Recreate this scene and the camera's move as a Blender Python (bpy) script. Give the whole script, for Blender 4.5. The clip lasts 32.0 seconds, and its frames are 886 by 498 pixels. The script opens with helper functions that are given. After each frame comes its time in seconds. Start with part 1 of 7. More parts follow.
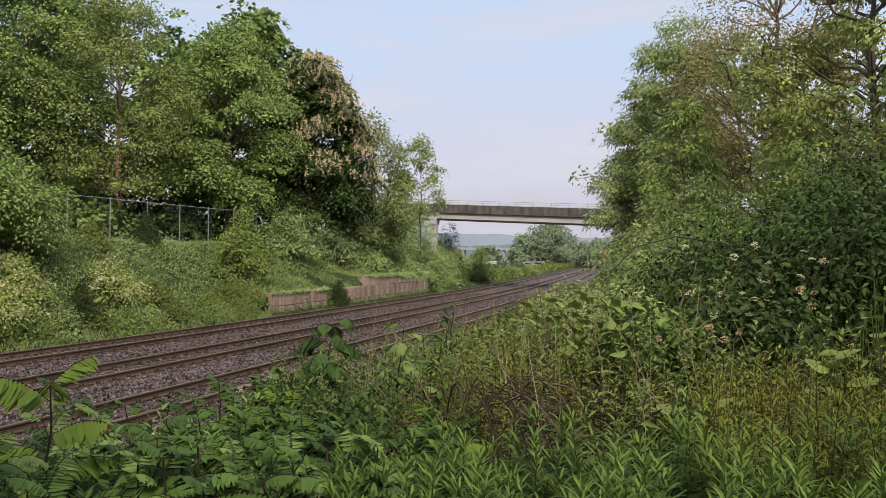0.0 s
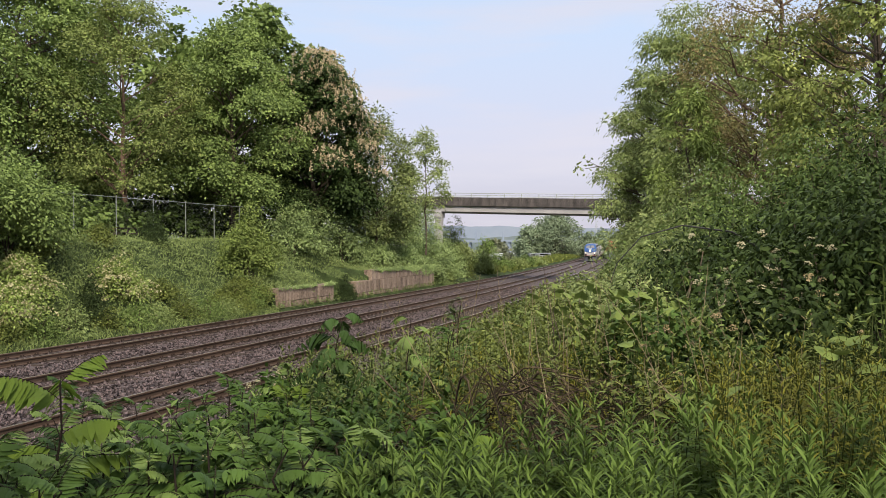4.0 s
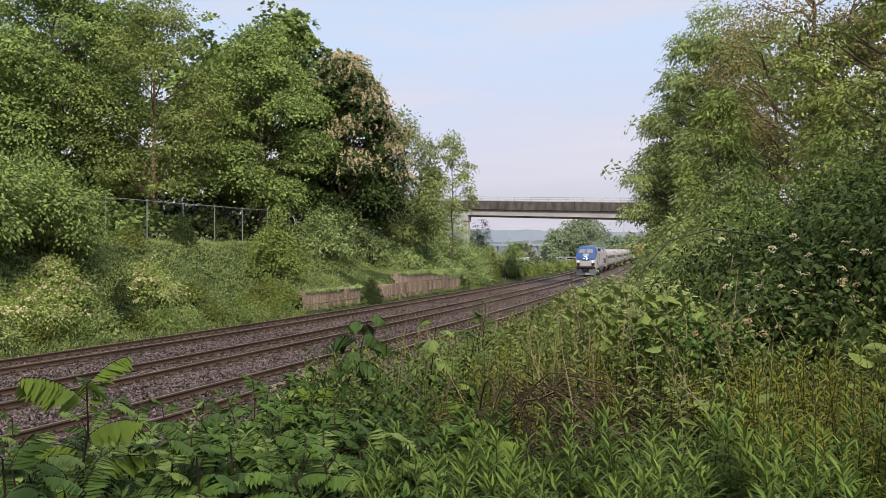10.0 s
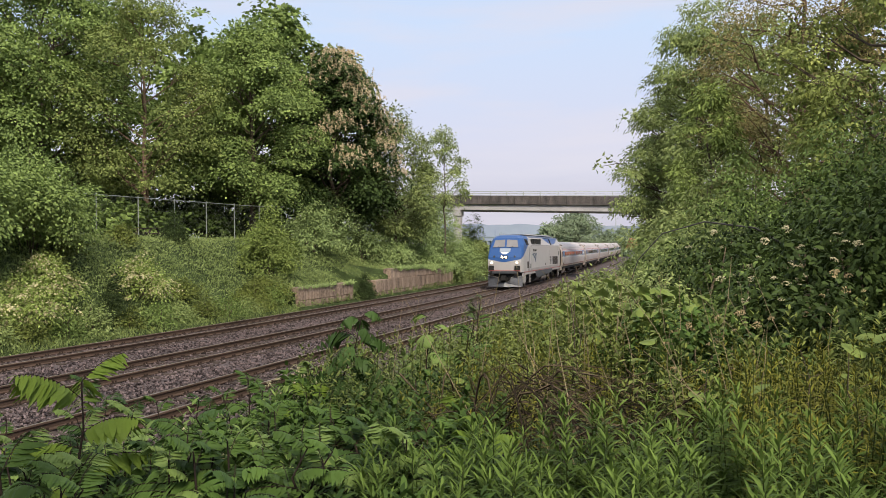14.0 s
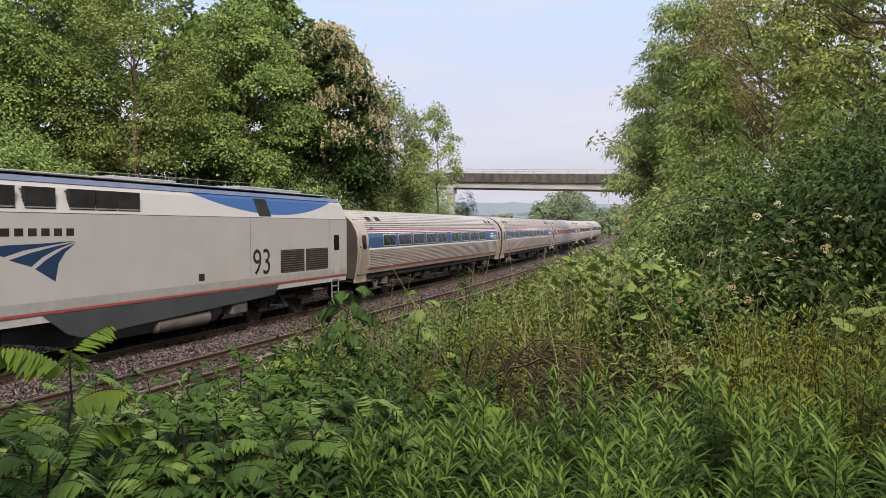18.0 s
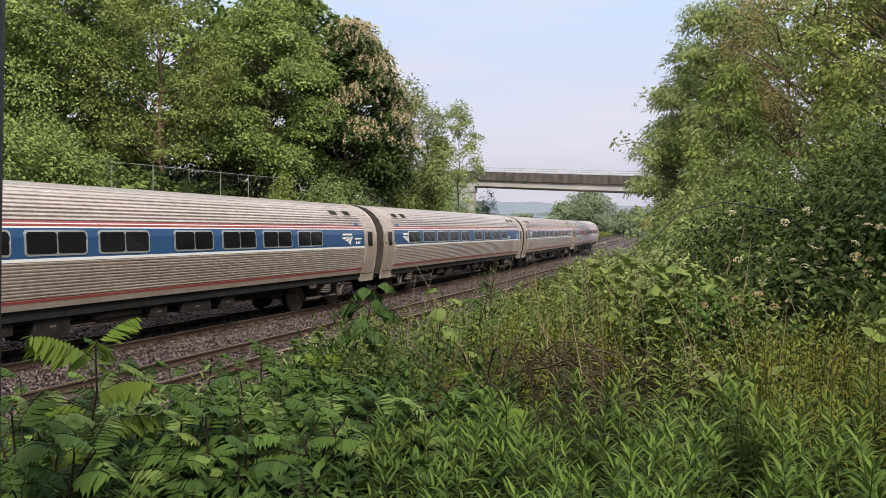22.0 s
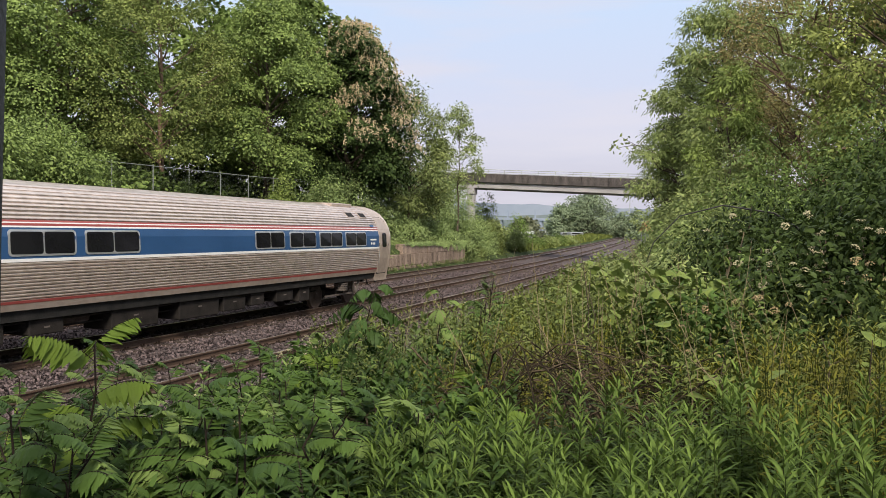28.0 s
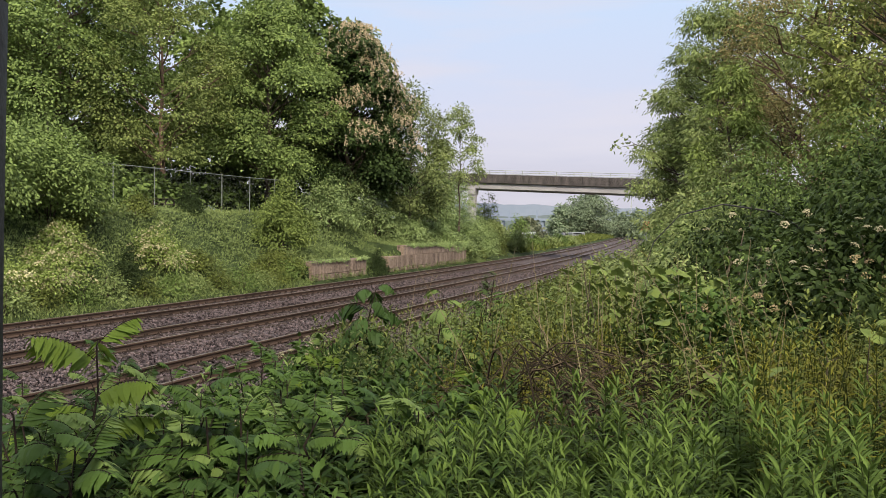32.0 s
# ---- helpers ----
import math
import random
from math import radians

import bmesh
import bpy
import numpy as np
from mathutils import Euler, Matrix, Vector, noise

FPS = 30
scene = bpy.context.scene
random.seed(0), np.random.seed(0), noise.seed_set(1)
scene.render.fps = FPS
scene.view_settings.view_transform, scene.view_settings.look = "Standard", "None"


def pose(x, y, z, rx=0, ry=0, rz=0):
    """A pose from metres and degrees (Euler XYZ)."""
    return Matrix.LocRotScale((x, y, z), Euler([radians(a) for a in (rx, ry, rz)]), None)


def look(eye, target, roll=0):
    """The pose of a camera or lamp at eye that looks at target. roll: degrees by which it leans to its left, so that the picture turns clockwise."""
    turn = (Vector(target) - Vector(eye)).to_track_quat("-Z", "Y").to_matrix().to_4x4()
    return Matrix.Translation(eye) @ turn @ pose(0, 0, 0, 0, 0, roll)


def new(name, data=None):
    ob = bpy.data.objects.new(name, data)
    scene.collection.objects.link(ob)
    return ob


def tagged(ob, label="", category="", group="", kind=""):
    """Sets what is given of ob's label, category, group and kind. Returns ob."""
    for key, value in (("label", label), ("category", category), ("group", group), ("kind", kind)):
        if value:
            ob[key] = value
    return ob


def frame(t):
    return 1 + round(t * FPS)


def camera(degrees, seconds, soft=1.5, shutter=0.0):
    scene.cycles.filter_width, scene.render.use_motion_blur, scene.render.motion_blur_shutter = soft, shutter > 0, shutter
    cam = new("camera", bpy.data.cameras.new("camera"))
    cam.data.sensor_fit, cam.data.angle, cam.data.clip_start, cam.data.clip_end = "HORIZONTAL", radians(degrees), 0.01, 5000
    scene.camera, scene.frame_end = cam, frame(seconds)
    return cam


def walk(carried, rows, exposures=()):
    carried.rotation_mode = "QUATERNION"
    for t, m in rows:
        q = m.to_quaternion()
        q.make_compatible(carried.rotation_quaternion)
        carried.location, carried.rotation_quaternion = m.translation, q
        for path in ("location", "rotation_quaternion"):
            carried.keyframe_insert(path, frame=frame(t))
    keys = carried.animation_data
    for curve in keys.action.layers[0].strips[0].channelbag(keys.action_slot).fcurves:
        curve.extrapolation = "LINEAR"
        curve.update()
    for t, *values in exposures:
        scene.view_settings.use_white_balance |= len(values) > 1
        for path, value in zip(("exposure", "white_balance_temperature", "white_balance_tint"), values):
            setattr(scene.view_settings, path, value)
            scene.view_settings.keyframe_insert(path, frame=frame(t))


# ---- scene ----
cam = camera(61.282, 32.0, soft=0.75)
PATH = [
    (0, pose(0.046, -0.071, 3.162, 90.141, -0.658, 18.971)),
    (0.5, pose(0.043, -0.066, 3.161, 90.09, -0.618, 18.898)),
    (1, pose(0.041, -0.067, 3.161, 90.025, -0.675, 18.855)),
    (1.5, pose(0.039, -0.068, 3.16, 89.915, -0.731, 18.857)),
    (2, pose(0.042, -0.071, 3.158, 89.756, -0.669, 18.858)),
    (2.5, pose(0.045, -0.072, 3.161, 89.67, -0.485, 18.899)),
    (3, pose(0.045, -0.07, 3.162, 89.731, -0.208, 19.003)),
    (3.5, pose(0.043, -0.066, 3.161, 89.655, 0.078, 19.201)),
    (5.5, pose(0.043, -0.058, 3.161, 89.507, 0.228, 20.009)),
    (6, pose(0.03, -0.055, 3.156, 89.623, -0.352, 20.047)),
    (6.5, pose(0.038, -0.053, 3.155, 89.658, -0.817, 20.177)),
    (7, pose(0.042, -0.055, 3.154, 89.753, -1.128, 20.264)),
    (7.5, pose(0.04, -0.054, 3.149, 89.836, -1.642, 20.354)),
    (8, pose(0.039, -0.044, 3.154, 89.81, -1.521, 20.613)),
    (8.5, pose(0.034, -0.037, 3.152, 89.709, -1.127, 21.005)),
    (9, pose(0.029, -0.029, 3.151, 89.602, -0.969, 21.392)),
    (9.5, pose(0.028, -0.01, 3.085, 89.781, -0.734, 21.491)),
    (10, pose(0.045, -0.023, 3.158, 89.884, 0.155, 21.447)),
    (10.5, pose(0.053, -0.026, 3.153, 90.009, 0.325, 21.19)),
    (11, pose(0.062, -0.039, 3.153, 89.889, 0.046, 20.983)),
    (11.5, pose(0.053, -0.044, 3.164, 89.949, 0.044, 20.806)),
    (12, pose(0.038, -0.038, 3.163, 90.108, -0.101, 20.774)),
    (12.5, pose(0.036, -0.034, 3.156, 90.052, -0.089, 20.852)),
    (13, pose(0.032, -0.029, 3.157, 89.88, 0.102, 20.915)),
    (13.5, pose(0.028, -0.028, 3.155, 89.718, 0.444, 20.947)),
    (14, pose(0.03, -0.028, 3.152, 89.494, 0.585, 20.871)),
    (14.5, pose(0.031, -0.019, 3.152, 89.197, 0.511, 20.717)),
    (16.5, pose(0.029, -0.011, 3.126, 87.272, 0.735, 20.18)),
    (17, pose(0.029, -0.003, 3.123, 87.446, 0.751, 20.195)),
    (17.5, pose(0.034, 0.002, 3.115, 87.619, 0.693, 20.268)),
    (18, pose(0.033, 0.006, 3.117, 87.815, 0.48, 20.334)),
    (18.5, pose(0.023, 0.008, 3.118, 88.064, 0.319, 20.458)),
    (19, pose(0.008, 0.01, 3.114, 88.157, -0.076, 20.611)),
    (19.5, pose(-0.012, 0.01, 3.101, 88.185, -0.452, 20.917)),
    (20, pose(-0.01, 0.014, 3.103, 88.136, -0.476, 21.176)),
    (20.5, pose(-0.015, 0.011, 3.106, 88.06, -0.595, 21.372)),
    (21, pose(-0.012, 0.015, 3.119, 87.862, -0.604, 21.603)),
    (21.5, pose(-0.02, 0.014, 3.109, 87.728, -0.795, 21.762)),
    (22, pose(-0.014, 0.013, 3.123, 87.647, -0.802, 21.84)),
    (22.5, pose(-0.018, 0.017, 3.109, 87.699, -0.917, 21.907)),
    (23, pose(-0.016, 0.009, 3.121, 87.821, -0.942, 21.895)),
    (23.5, pose(-0.012, 0.007, 3.112, 88.019, -1.043, 21.909)),
    (24, pose(-0.011, 0.009, 3.114, 88.201, -0.962, 21.931)),
    (24.5, pose(-0.01, 0.008, 3.113, 88.306, -1.005, 21.94)),
    (25, pose(-0.012, 0.01, 3.115, 88.261, -1.015, 21.943)),
    (25.5, pose(-0.016, 0.019, 3.113, 88.259, -0.987, 21.946)),
    (27.5, pose(-0.016, 0.024, 3.113, 87.887, -1.089, 21.823)),
    (28, pose(-0.021, 0.018, 3.125, 87.776, -1.114, 21.822)),
    (28.5, pose(-0.031, 0.039, 3.117, 87.731, -1.21, 21.83)),
    (29, pose(-0.033, 0.037, 3.119, 87.702, -1.165, 21.853)),
    (29.5, pose(-0.033, 0.018, 3.128, 87.665, -1.126, 21.844)),
    (30, pose(-0.031, 0.036, 3.119, 87.699, -1.162, 21.921)),
    (30.5, pose(-0.025, 0.034, 3.118, 87.701, -1.176, 21.95)),
    (31, pose(-0.024, 0.032, 3.119, 87.775, -1.121, 21.95)),
    (31.5, pose(-0.019, 0.026, 3.116, 87.812, -0.945, 21.918)),
    (32, pose(-0, 0, 3.117, 87.837, -0.839, 21.929)),
]
walk(cam, PATH, exposures=((0, -0.13), (1.2, -0.12), (3, 0.0), (6, -0.08), (8.2, -0.09), (9, 0.03), (9.6, -0.04), (10.2, -0.06), (11, 0.0), (12, -0.1), (13, -0.02), (14, -0.03), (18, 0.0), (32, -0.04)))

# ---- world, light, exposure ----
SUN_EL, SUN_AZ = 41.0, 146.0          # degrees; the azimuth runs clockwise from +Y


def make_world():
    w = bpy.data.worlds.new("dusk_sky")
    scene.world = w
    w.use_nodes = True
    nt = w.node_tree
    nt.nodes.clear()
    out = nt.nodes.new("ShaderNodeOutputWorld")
    bg = nt.nodes.new("ShaderNodeBackground")
    sky = nt.nodes.new("ShaderNodeTexSky")
    sky.sky_type, sky.sun_disc = "NISHITA", False
    sky.sun_elevation, sky.sun_rotation = radians(SUN_EL), radians(SUN_AZ)
    sky.air_density, sky.dust_density, sky.ozone_density = 1.0, 1.5, 1.5
    # thin evening overcast: a soft veil, lavender at the horizon, pale blue above it and brightest overhead
    tc = nt.nodes.new("ShaderNodeTexCoord")
    sep = nt.nodes.new("ShaderNodeSeparateXYZ")
    nt.links.new(tc.outputs["Generated"], sep.inputs[0])
    ramp = nt.nodes.new("ShaderNodeValToRGB")
    cr = ramp.color_ramp
    cr.elements[0].position, cr.elements[0].color = 0.0, (0.57, 0.56, 0.66, 1)
    cr.elements[1].position, cr.elements[1].color = 0.95, (0.54, 0.54, 0.56, 1)
    for p, c in ((0.05, (0.62, 0.60, 0.70)), (0.13, (0.67, 0.68, 0.82)), (0.27, (0.60, 0.72, 0.93)), (0.42, (0.58, 0.68, 0.88)), (0.65, (0.54, 0.58, 0.66))):
        e = cr.elements.new(p)
        e.color = (*c, 1)
    nt.links.new(sep.outputs[2], ramp.inputs[0])
    # streaks of high cloud
    mp = nt.nodes.new("ShaderNodeMapping")
    mp.inputs["Scale"].default_value = (1.5, 1.5, 9.0)
    nt.links.new(tc.outputs["Generated"], mp.inputs[0])
    nz = nt.nodes.new("ShaderNodeTexNoise")
    nz.inputs["Scale"].default_value, nz.inputs["Detail"].default_value = 2.2, 5.0
    nt.links.new(mp.outputs[0], nz.inputs["Vector"])
    cl = nt.nodes.new("ShaderNodeMapRange")
    cl.inputs[1].default_value, cl.inputs[2].default_value = 0.46, 0.68
    cl.inputs[4].default_value = 0.6
    nt.links.new(nz.outputs[0], cl.inputs[0])
    mx = nt.nodes.new("ShaderNodeMixRGB")
    mx.inputs[2].default_value = (0.74, 0.71, 0.79, 1)
    nt.links.new(cl.outputs[0], mx.inputs[0])
    nt.links.new(ramp.outputs[0], mx.inputs[1])
    sc = nt.nodes.new("ShaderNodeMixRGB")
    sc.blend_type, sc.inputs[0].default_value, sc.inputs[2].default_value = "MULTIPLY", 1.0, (0.1, 0.1, 0.1, 1)
    nt.links.new(sky.outputs[0], sc.inputs[1])
    veil = nt.nodes.new("ShaderNodeMixRGB")
    veil.inputs[0].default_value = 0.93
    nt.links.new(sc.outputs[0], veil.inputs[1])
    nt.links.new(mx.outputs[0], veil.inputs[2])
    nt.links.new(veil.outputs[0], bg.inputs[0])
    # the veil is brighter towards the zenith, as under any thin overcast
    up = nt.nodes.new("ShaderNodeMapRange")
    up.inputs[1].default_value, up.inputs[2].default_value, up.inputs[3].default_value, up.inputs[4].default_value = 0.34, 0.95, 1.12, 2.1
    nt.links.new(sep.outputs[2], up.inputs[0])
    nt.links.new(up.outputs[0], bg.inputs[1])
    nt.links.new(bg.outputs[0], out.inputs[0])


make_world()
sun = new("sun", bpy.data.lights.new("sun", "SUN"))
sun.data.energy, sun.data.angle, sun.data.color = 5.0, radians(14), (1.0, 0.90, 0.76)
sun.matrix_world = look((math.sin(radians(SUN_AZ)) * 100, math.cos(radians(SUN_AZ)) * 100, 100 * math.tan(radians(SUN_EL))), (0, 0, 0))
scene.view_settings.exposure = 0.0

# ---- helpers of this scene ----
def link(nt, a, b):
    nt.links.new(a, b)


def base_mat(name):
    m = bpy.data.materials.new(name)
    m.use_nodes = True
    nt = m.node_tree
    b = nt.nodes["Principled BSDF"]
    return m, nt, b


def rough_mat(name, c1, c2, scale=6.0, rough=0.8, bump=0.3, metal=0.0, fine=40.0, island=False, c3=None, streak=None, spec=0.5, own=False):
    """Two tones mixed by coarse and fine noise, with relief."""
    m, nt, b = base_mat(name)
    tc = nt.nodes.new("ShaderNodeTexCoord")
    vec = tc.outputs["Object"]
    if streak:
        mp = nt.nodes.new("ShaderNodeMapping")
        mp.inputs["Scale"].default_value = streak
        link(nt, vec, mp.inputs[0])
        vec = mp.outputs[0]
    if own:
        oi = nt.nodes.new("ShaderNodeObjectInfo")
        sh = nt.nodes.new("ShaderNodeVectorMath")
        sh.operation, sh.inputs[1].default_value = "MULTIPLY_ADD", (1, 1, 1)
        cb = nt.nodes.new("ShaderNodeCombineXYZ")
        ml = nt.nodes.new("ShaderNodeMath")
        ml.operation, ml.inputs[1].default_value = "MULTIPLY", 37.0
        link(nt, oi.outputs["Random"], ml.inputs[0])
        link(nt, ml.outputs[0], cb.inputs[0])
        link(nt, ml.outputs[0], cb.inputs[1])
        link(nt, vec, sh.inputs[0])
        link(nt, cb.outputs[0], sh.inputs[2])
        vec = sh.outputs[0]
    n1, n2 = nt.nodes.new("ShaderNodeTexNoise"), nt.nodes.new("ShaderNodeTexNoise")
    n1.inputs["Scale"].default_value, n1.inputs["Detail"].default_value = scale, 4
    n2.inputs["Scale"].default_value, n2.inputs["Detail"].default_value = fine, 6
    link(nt, vec, n1.inputs["Vector"])
    link(nt, tc.outputs["Object"], n2.inputs["Vector"])
    add = nt.nodes.new("ShaderNodeMath")
    add.operation = "ADD"
    link(nt, n1.outputs[0], add.inputs[0])
    link(nt, n2.outputs[0], add.inputs[1])
    ramp = nt.nodes.new("ShaderNodeValToRGB")
    ramp.color_ramp.elements[0].position, ramp.color_ramp.elements[0].color = 0.36, (*c1, 1)
    ramp.color_ramp.elements[1].position, ramp.color_ramp.elements[1].color = 0.64, (*c2, 1)
    if c3:
        e = ramp.color_ramp.elements.new(0.75)
        e.color = (*c3, 1)
    half = nt.nodes.new("ShaderNodeMath")
    half.operation, half.inputs[1].default_value = "MULTIPLY", 0.5
    link(nt, add.outputs[0], half.inputs[0])
    src = half.outputs[0]
    if island:
        geo = nt.nodes.new("ShaderNodeNewGeometry")
        mix = nt.nodes.new("ShaderNodeMath")
        mix.operation, mix.inputs[1].default_value, = "MULTIPLY_ADD", 0.4
        link(nt, geo.outputs["Random Per Island"], mix.inputs[0])
        sub = nt.nodes.new("ShaderNodeMath")
        sub.operation, sub.inputs[1].default_value = "SUBTRACT", 0.2
        link(nt, src, sub.inputs[0])
        link(nt, sub.outputs[0], mix.inputs[2])
        src = mix.outputs[0]
    link(nt, src, ramp.inputs[0])
    link(nt, ramp.outputs[0], b.inputs["Base Color"])
    b.inputs["Roughness"].default_value, b.inputs["Metallic"].default_value = rough, metal
    b.inputs["Specular IOR Level"].default_value = spec
    if bump:
        bp = nt.nodes.new("ShaderNodeBump")
        bp.inputs["Strength"].default_value, bp.inputs["Distance"].default_value = bump, 0.02
        link(nt, n2.outputs[0], bp.inputs["Height"])
        link(nt, bp.outputs[0], b.inputs["Normal"])
    return m


def leaf_mat(name, c1, c2, c3=None, through_part=0.2, rough=0.5):
    """Leaves: every one takes its own tone; some light passes through."""
    m, nt, b = base_mat(name)
    geo = nt.nodes.new("ShaderNodeNewGeometry")
    oi = nt.nodes.new("ShaderNodeObjectInfo")
    tc = nt.nodes.new("ShaderNodeTexCoord")
    nz = nt.nodes.new("ShaderNodeTexNoise")
    nz.inputs["Scale"].default_value, nz.inputs["Detail"].default_value = 0.7, 4
    link(nt, tc.outputs["Object"], nz.inputs["Vector"])
    a = nt.nodes.new("ShaderNodeMath")
    a.operation, a.inputs[1].default_value = "MULTIPLY_ADD", 0.45
    link(nt, geo.outputs["Random Per Island"], a.inputs[0])
    s = nt.nodes.new("ShaderNodeMapRange")
    s.inputs[1].default_value, s.inputs[2].default_value, s.inputs[3].default_value, s.inputs[4].default_value = 0.3, 0.7, 0.0, 0.45
    link(nt, nz.outputs[0], s.inputs[0])
    link(nt, s.outputs[0], a.inputs[2])
    c1, c2 = tuple(q * w for q, w in zip(c1, (0.54, 0.46, 0.34))), tuple(q * w for q, w in zip(c2, (1.05, 0.89, 0.67)))
    c3 = tuple(q * w for q, w in zip(c3, (1.20, 1.04, 0.79))) if c3 else None
    ramp = nt.nodes.new("ShaderNodeValToRGB")
    ramp.color_ramp.elements[0].position, ramp.color_ramp.elements[0].color = 0.05, (*c1, 1)
    ramp.color_ramp.elements[1].position, ramp.color_ramp.elements[1].color = 0.75, (*c2, 1)
    if c3:
        e = ramp.color_ramp.elements.new(0.95)
        e.color = (*c3, 1)
    link(nt, a.outputs[0], ramp.inputs[0])
    hs = nt.nodes.new("ShaderNodeHueSaturation")
    mr = nt.nodes.new("ShaderNodeMapRange")
    mr.inputs[3].default_value, mr.inputs[4].default_value = 0.85, 1.15
    link(nt, oi.outputs["Random"], mr.inputs[0])
    link(nt, mr.outputs[0], hs.inputs["Value"])
    link(nt, ramp.outputs[0], hs.inputs["Color"])
    link(nt, hs.outputs[0], b.inputs["Base Color"])
    b.inputs["Roughness"].default_value = rough
    b.inputs["Specular IOR Level"].default_value = 0.08
    tr = nt.nodes.new("ShaderNodeBsdfTranslucent")
    link(nt, hs.outputs[0], tr.inputs[0])
    mx = nt.nodes.new("ShaderNodeMixShader")
    mx.inputs[0].default_value = through_part
    link(nt, b.outputs[0], mx.inputs[1])
    link(nt, tr.outputs[0], mx.inputs[2])
    link(nt, mx.outputs[0], nt.nodes["Material Output"].inputs[0])
    return m


def glow_mat(name, col, power):
    m, nt, b = base_mat(name)
    b.inputs["Emission Color"].default_value, b.inputs["Emission Strength"].default_value = (*col, 1), power
    return m


class Geo:
    """Collects polygons for one mesh."""

    def __init__(self):
        self.v, self.f = [], []

    def add(self, verts, faces):
        n = len(self.v)
        self.v += [tuple(p) for p in verts]
        self.f += [tuple(i + n for i in f) for f in faces]
        return self

    def box(self, x0, x1, y0, y1, z0, z1, m=None):
        p = [Vector((x, y, z)) for z in (z0, z1) for y in (y0, y1) for x in (x0, x1)]
        if m:
            p = [m @ q for q in p]
        return self.add(p, [(0, 2, 3, 1), (4, 5, 7, 6), (0, 1, 5, 4), (2, 6, 7, 3), (0, 4, 6, 2), (1, 3, 7, 5)])

    def tube(self, pts, radii, n=8, caps=True):
        pts = [Vector(p) for p in pts]
        rings = []
        for i, p in enumerate(pts):
            d = (pts[min(i + 1, len(pts) - 1)] - pts[max(i - 1, 0)]).normalized()
            a = d.orthogonal().normalized() if i == 0 else (a - d * a.dot(d)).normalized()
            b = d.cross(a)
            r = radii[i] if hasattr(radii, "__len__") else radii
            rings += [p + (a * math.cos(2 * math.pi * k / n) + b * math.sin(2 * math.pi * k / n)) * r for k in range(n)]
        f = [(i * n + k, i * n + (k + 1) % n, (i + 1) * n + (k + 1) % n, (i + 1) * n + k) for i in range(len(pts) - 1) for k in range(n)]
        if caps:
            f += [tuple(range(n - 1, -1, -1)), tuple(range((len(pts) - 1) * n, len(pts) * n))]
        return self.add(rings, f)

    def prism(self, outline, axis, a, b):
        """An outline of (p, q) pushed along an axis from a to b; axis x: (y, z), y: (x, z), z: (x, y)."""
        n = len(outline)
        put = {"x": lambda p, q, t: (t, p, q), "y": lambda p, q, t: (p, t, q), "z": lambda p, q, t: (p, q, t)}[axis]
        v = [put(p, q, t) for t in (a, b) for p, q in outline]
        return self.add(v, [tuple(range(n - 1, -1, -1)), tuple(range(n, 2 * n))] + [(i, (i + 1) % n, n + (i + 1) % n, n + i) for i in range(n)])


def part(name, geo, material, parent=None, label="", bevel=0.0, smooth=False, at=None):
    """Links a Geo (or a ready mesh) as one mesh object, under a thing or a part."""
    if isinstance(geo, Geo):
        me = bpy.data.meshes.new(name)
        me.from_pydata(geo.v, [], geo.f)
        bm = bmesh.new()
        bm.from_mesh(me)
        bmesh.ops.recalc_face_normals(bm, faces=bm.faces)
        if bevel:
            es = [e for e in bm.edges if len(e.link_faces) == 2 and e.calc_face_angle(0) > 0.5]
            bmesh.ops.bevel(bm, geom=es, offset=bevel, segments=1, affect="EDGES")
        bm.to_mesh(me)
        bm.free()
    else:
        me = geo
    if smooth:
        me.polygons.foreach_set("use_smooth", [True] * len(me.polygons))
        me.set_sharp_from_angle(angle=radians(40))
    if not me.materials:
        me.materials.append(material)
    ob = new(name, me)
    if parent is not None:
        ob.parent = parent
    if at is not None:
        ob.matrix_basis = at
    if label:
        ob["label"] = label
    return ob


def thing(name, label, category, m=None, group="", kind=""):
    ob = new(name)
    ob.empty_display_size = 0.2
    if m is not None:
        ob.matrix_basis = m
    return tagged(ob, label, category, group, kind)


def fast_mesh(name, verts, loops, starts):
    me = bpy.data.meshes.new(name)
    me.vertices.add(len(verts))
    me.vertices.foreach_set("co", np.asarray(verts, np.float32).ravel())
    me.loops.add(len(loops))
    me.loops.foreach_set("vertex_index", np.asarray(loops, np.int32))
    me.polygons.add(len(starts))
    me.polygons.foreach_set("loop_start", np.asarray(starts, np.int32))
    me.update(calc_edges=True)
    return me


def unit(a):
    return a / (np.linalg.norm(a, axis=1, keepdims=True) + 1e-9)


def leaf_quads(name, pos, along, normal, length, width):
    """Small folded leaves, one quad each, far enough off to need no more."""
    n = len(pos)
    side = unit(np.cross(normal, along))
    length, width = np.broadcast_to(length, n)[:, None], np.broadcast_to(width, n)[:, None]
    mid = pos + along * length * 0.45
    v = np.stack([pos, mid + side * width * 0.5, pos + along * length - normal * length * 0.18, mid - side * width * 0.5], 1).reshape(-1, 3)
    return fast_mesh(name, v, np.arange(4 * n), np.arange(n) * 4)


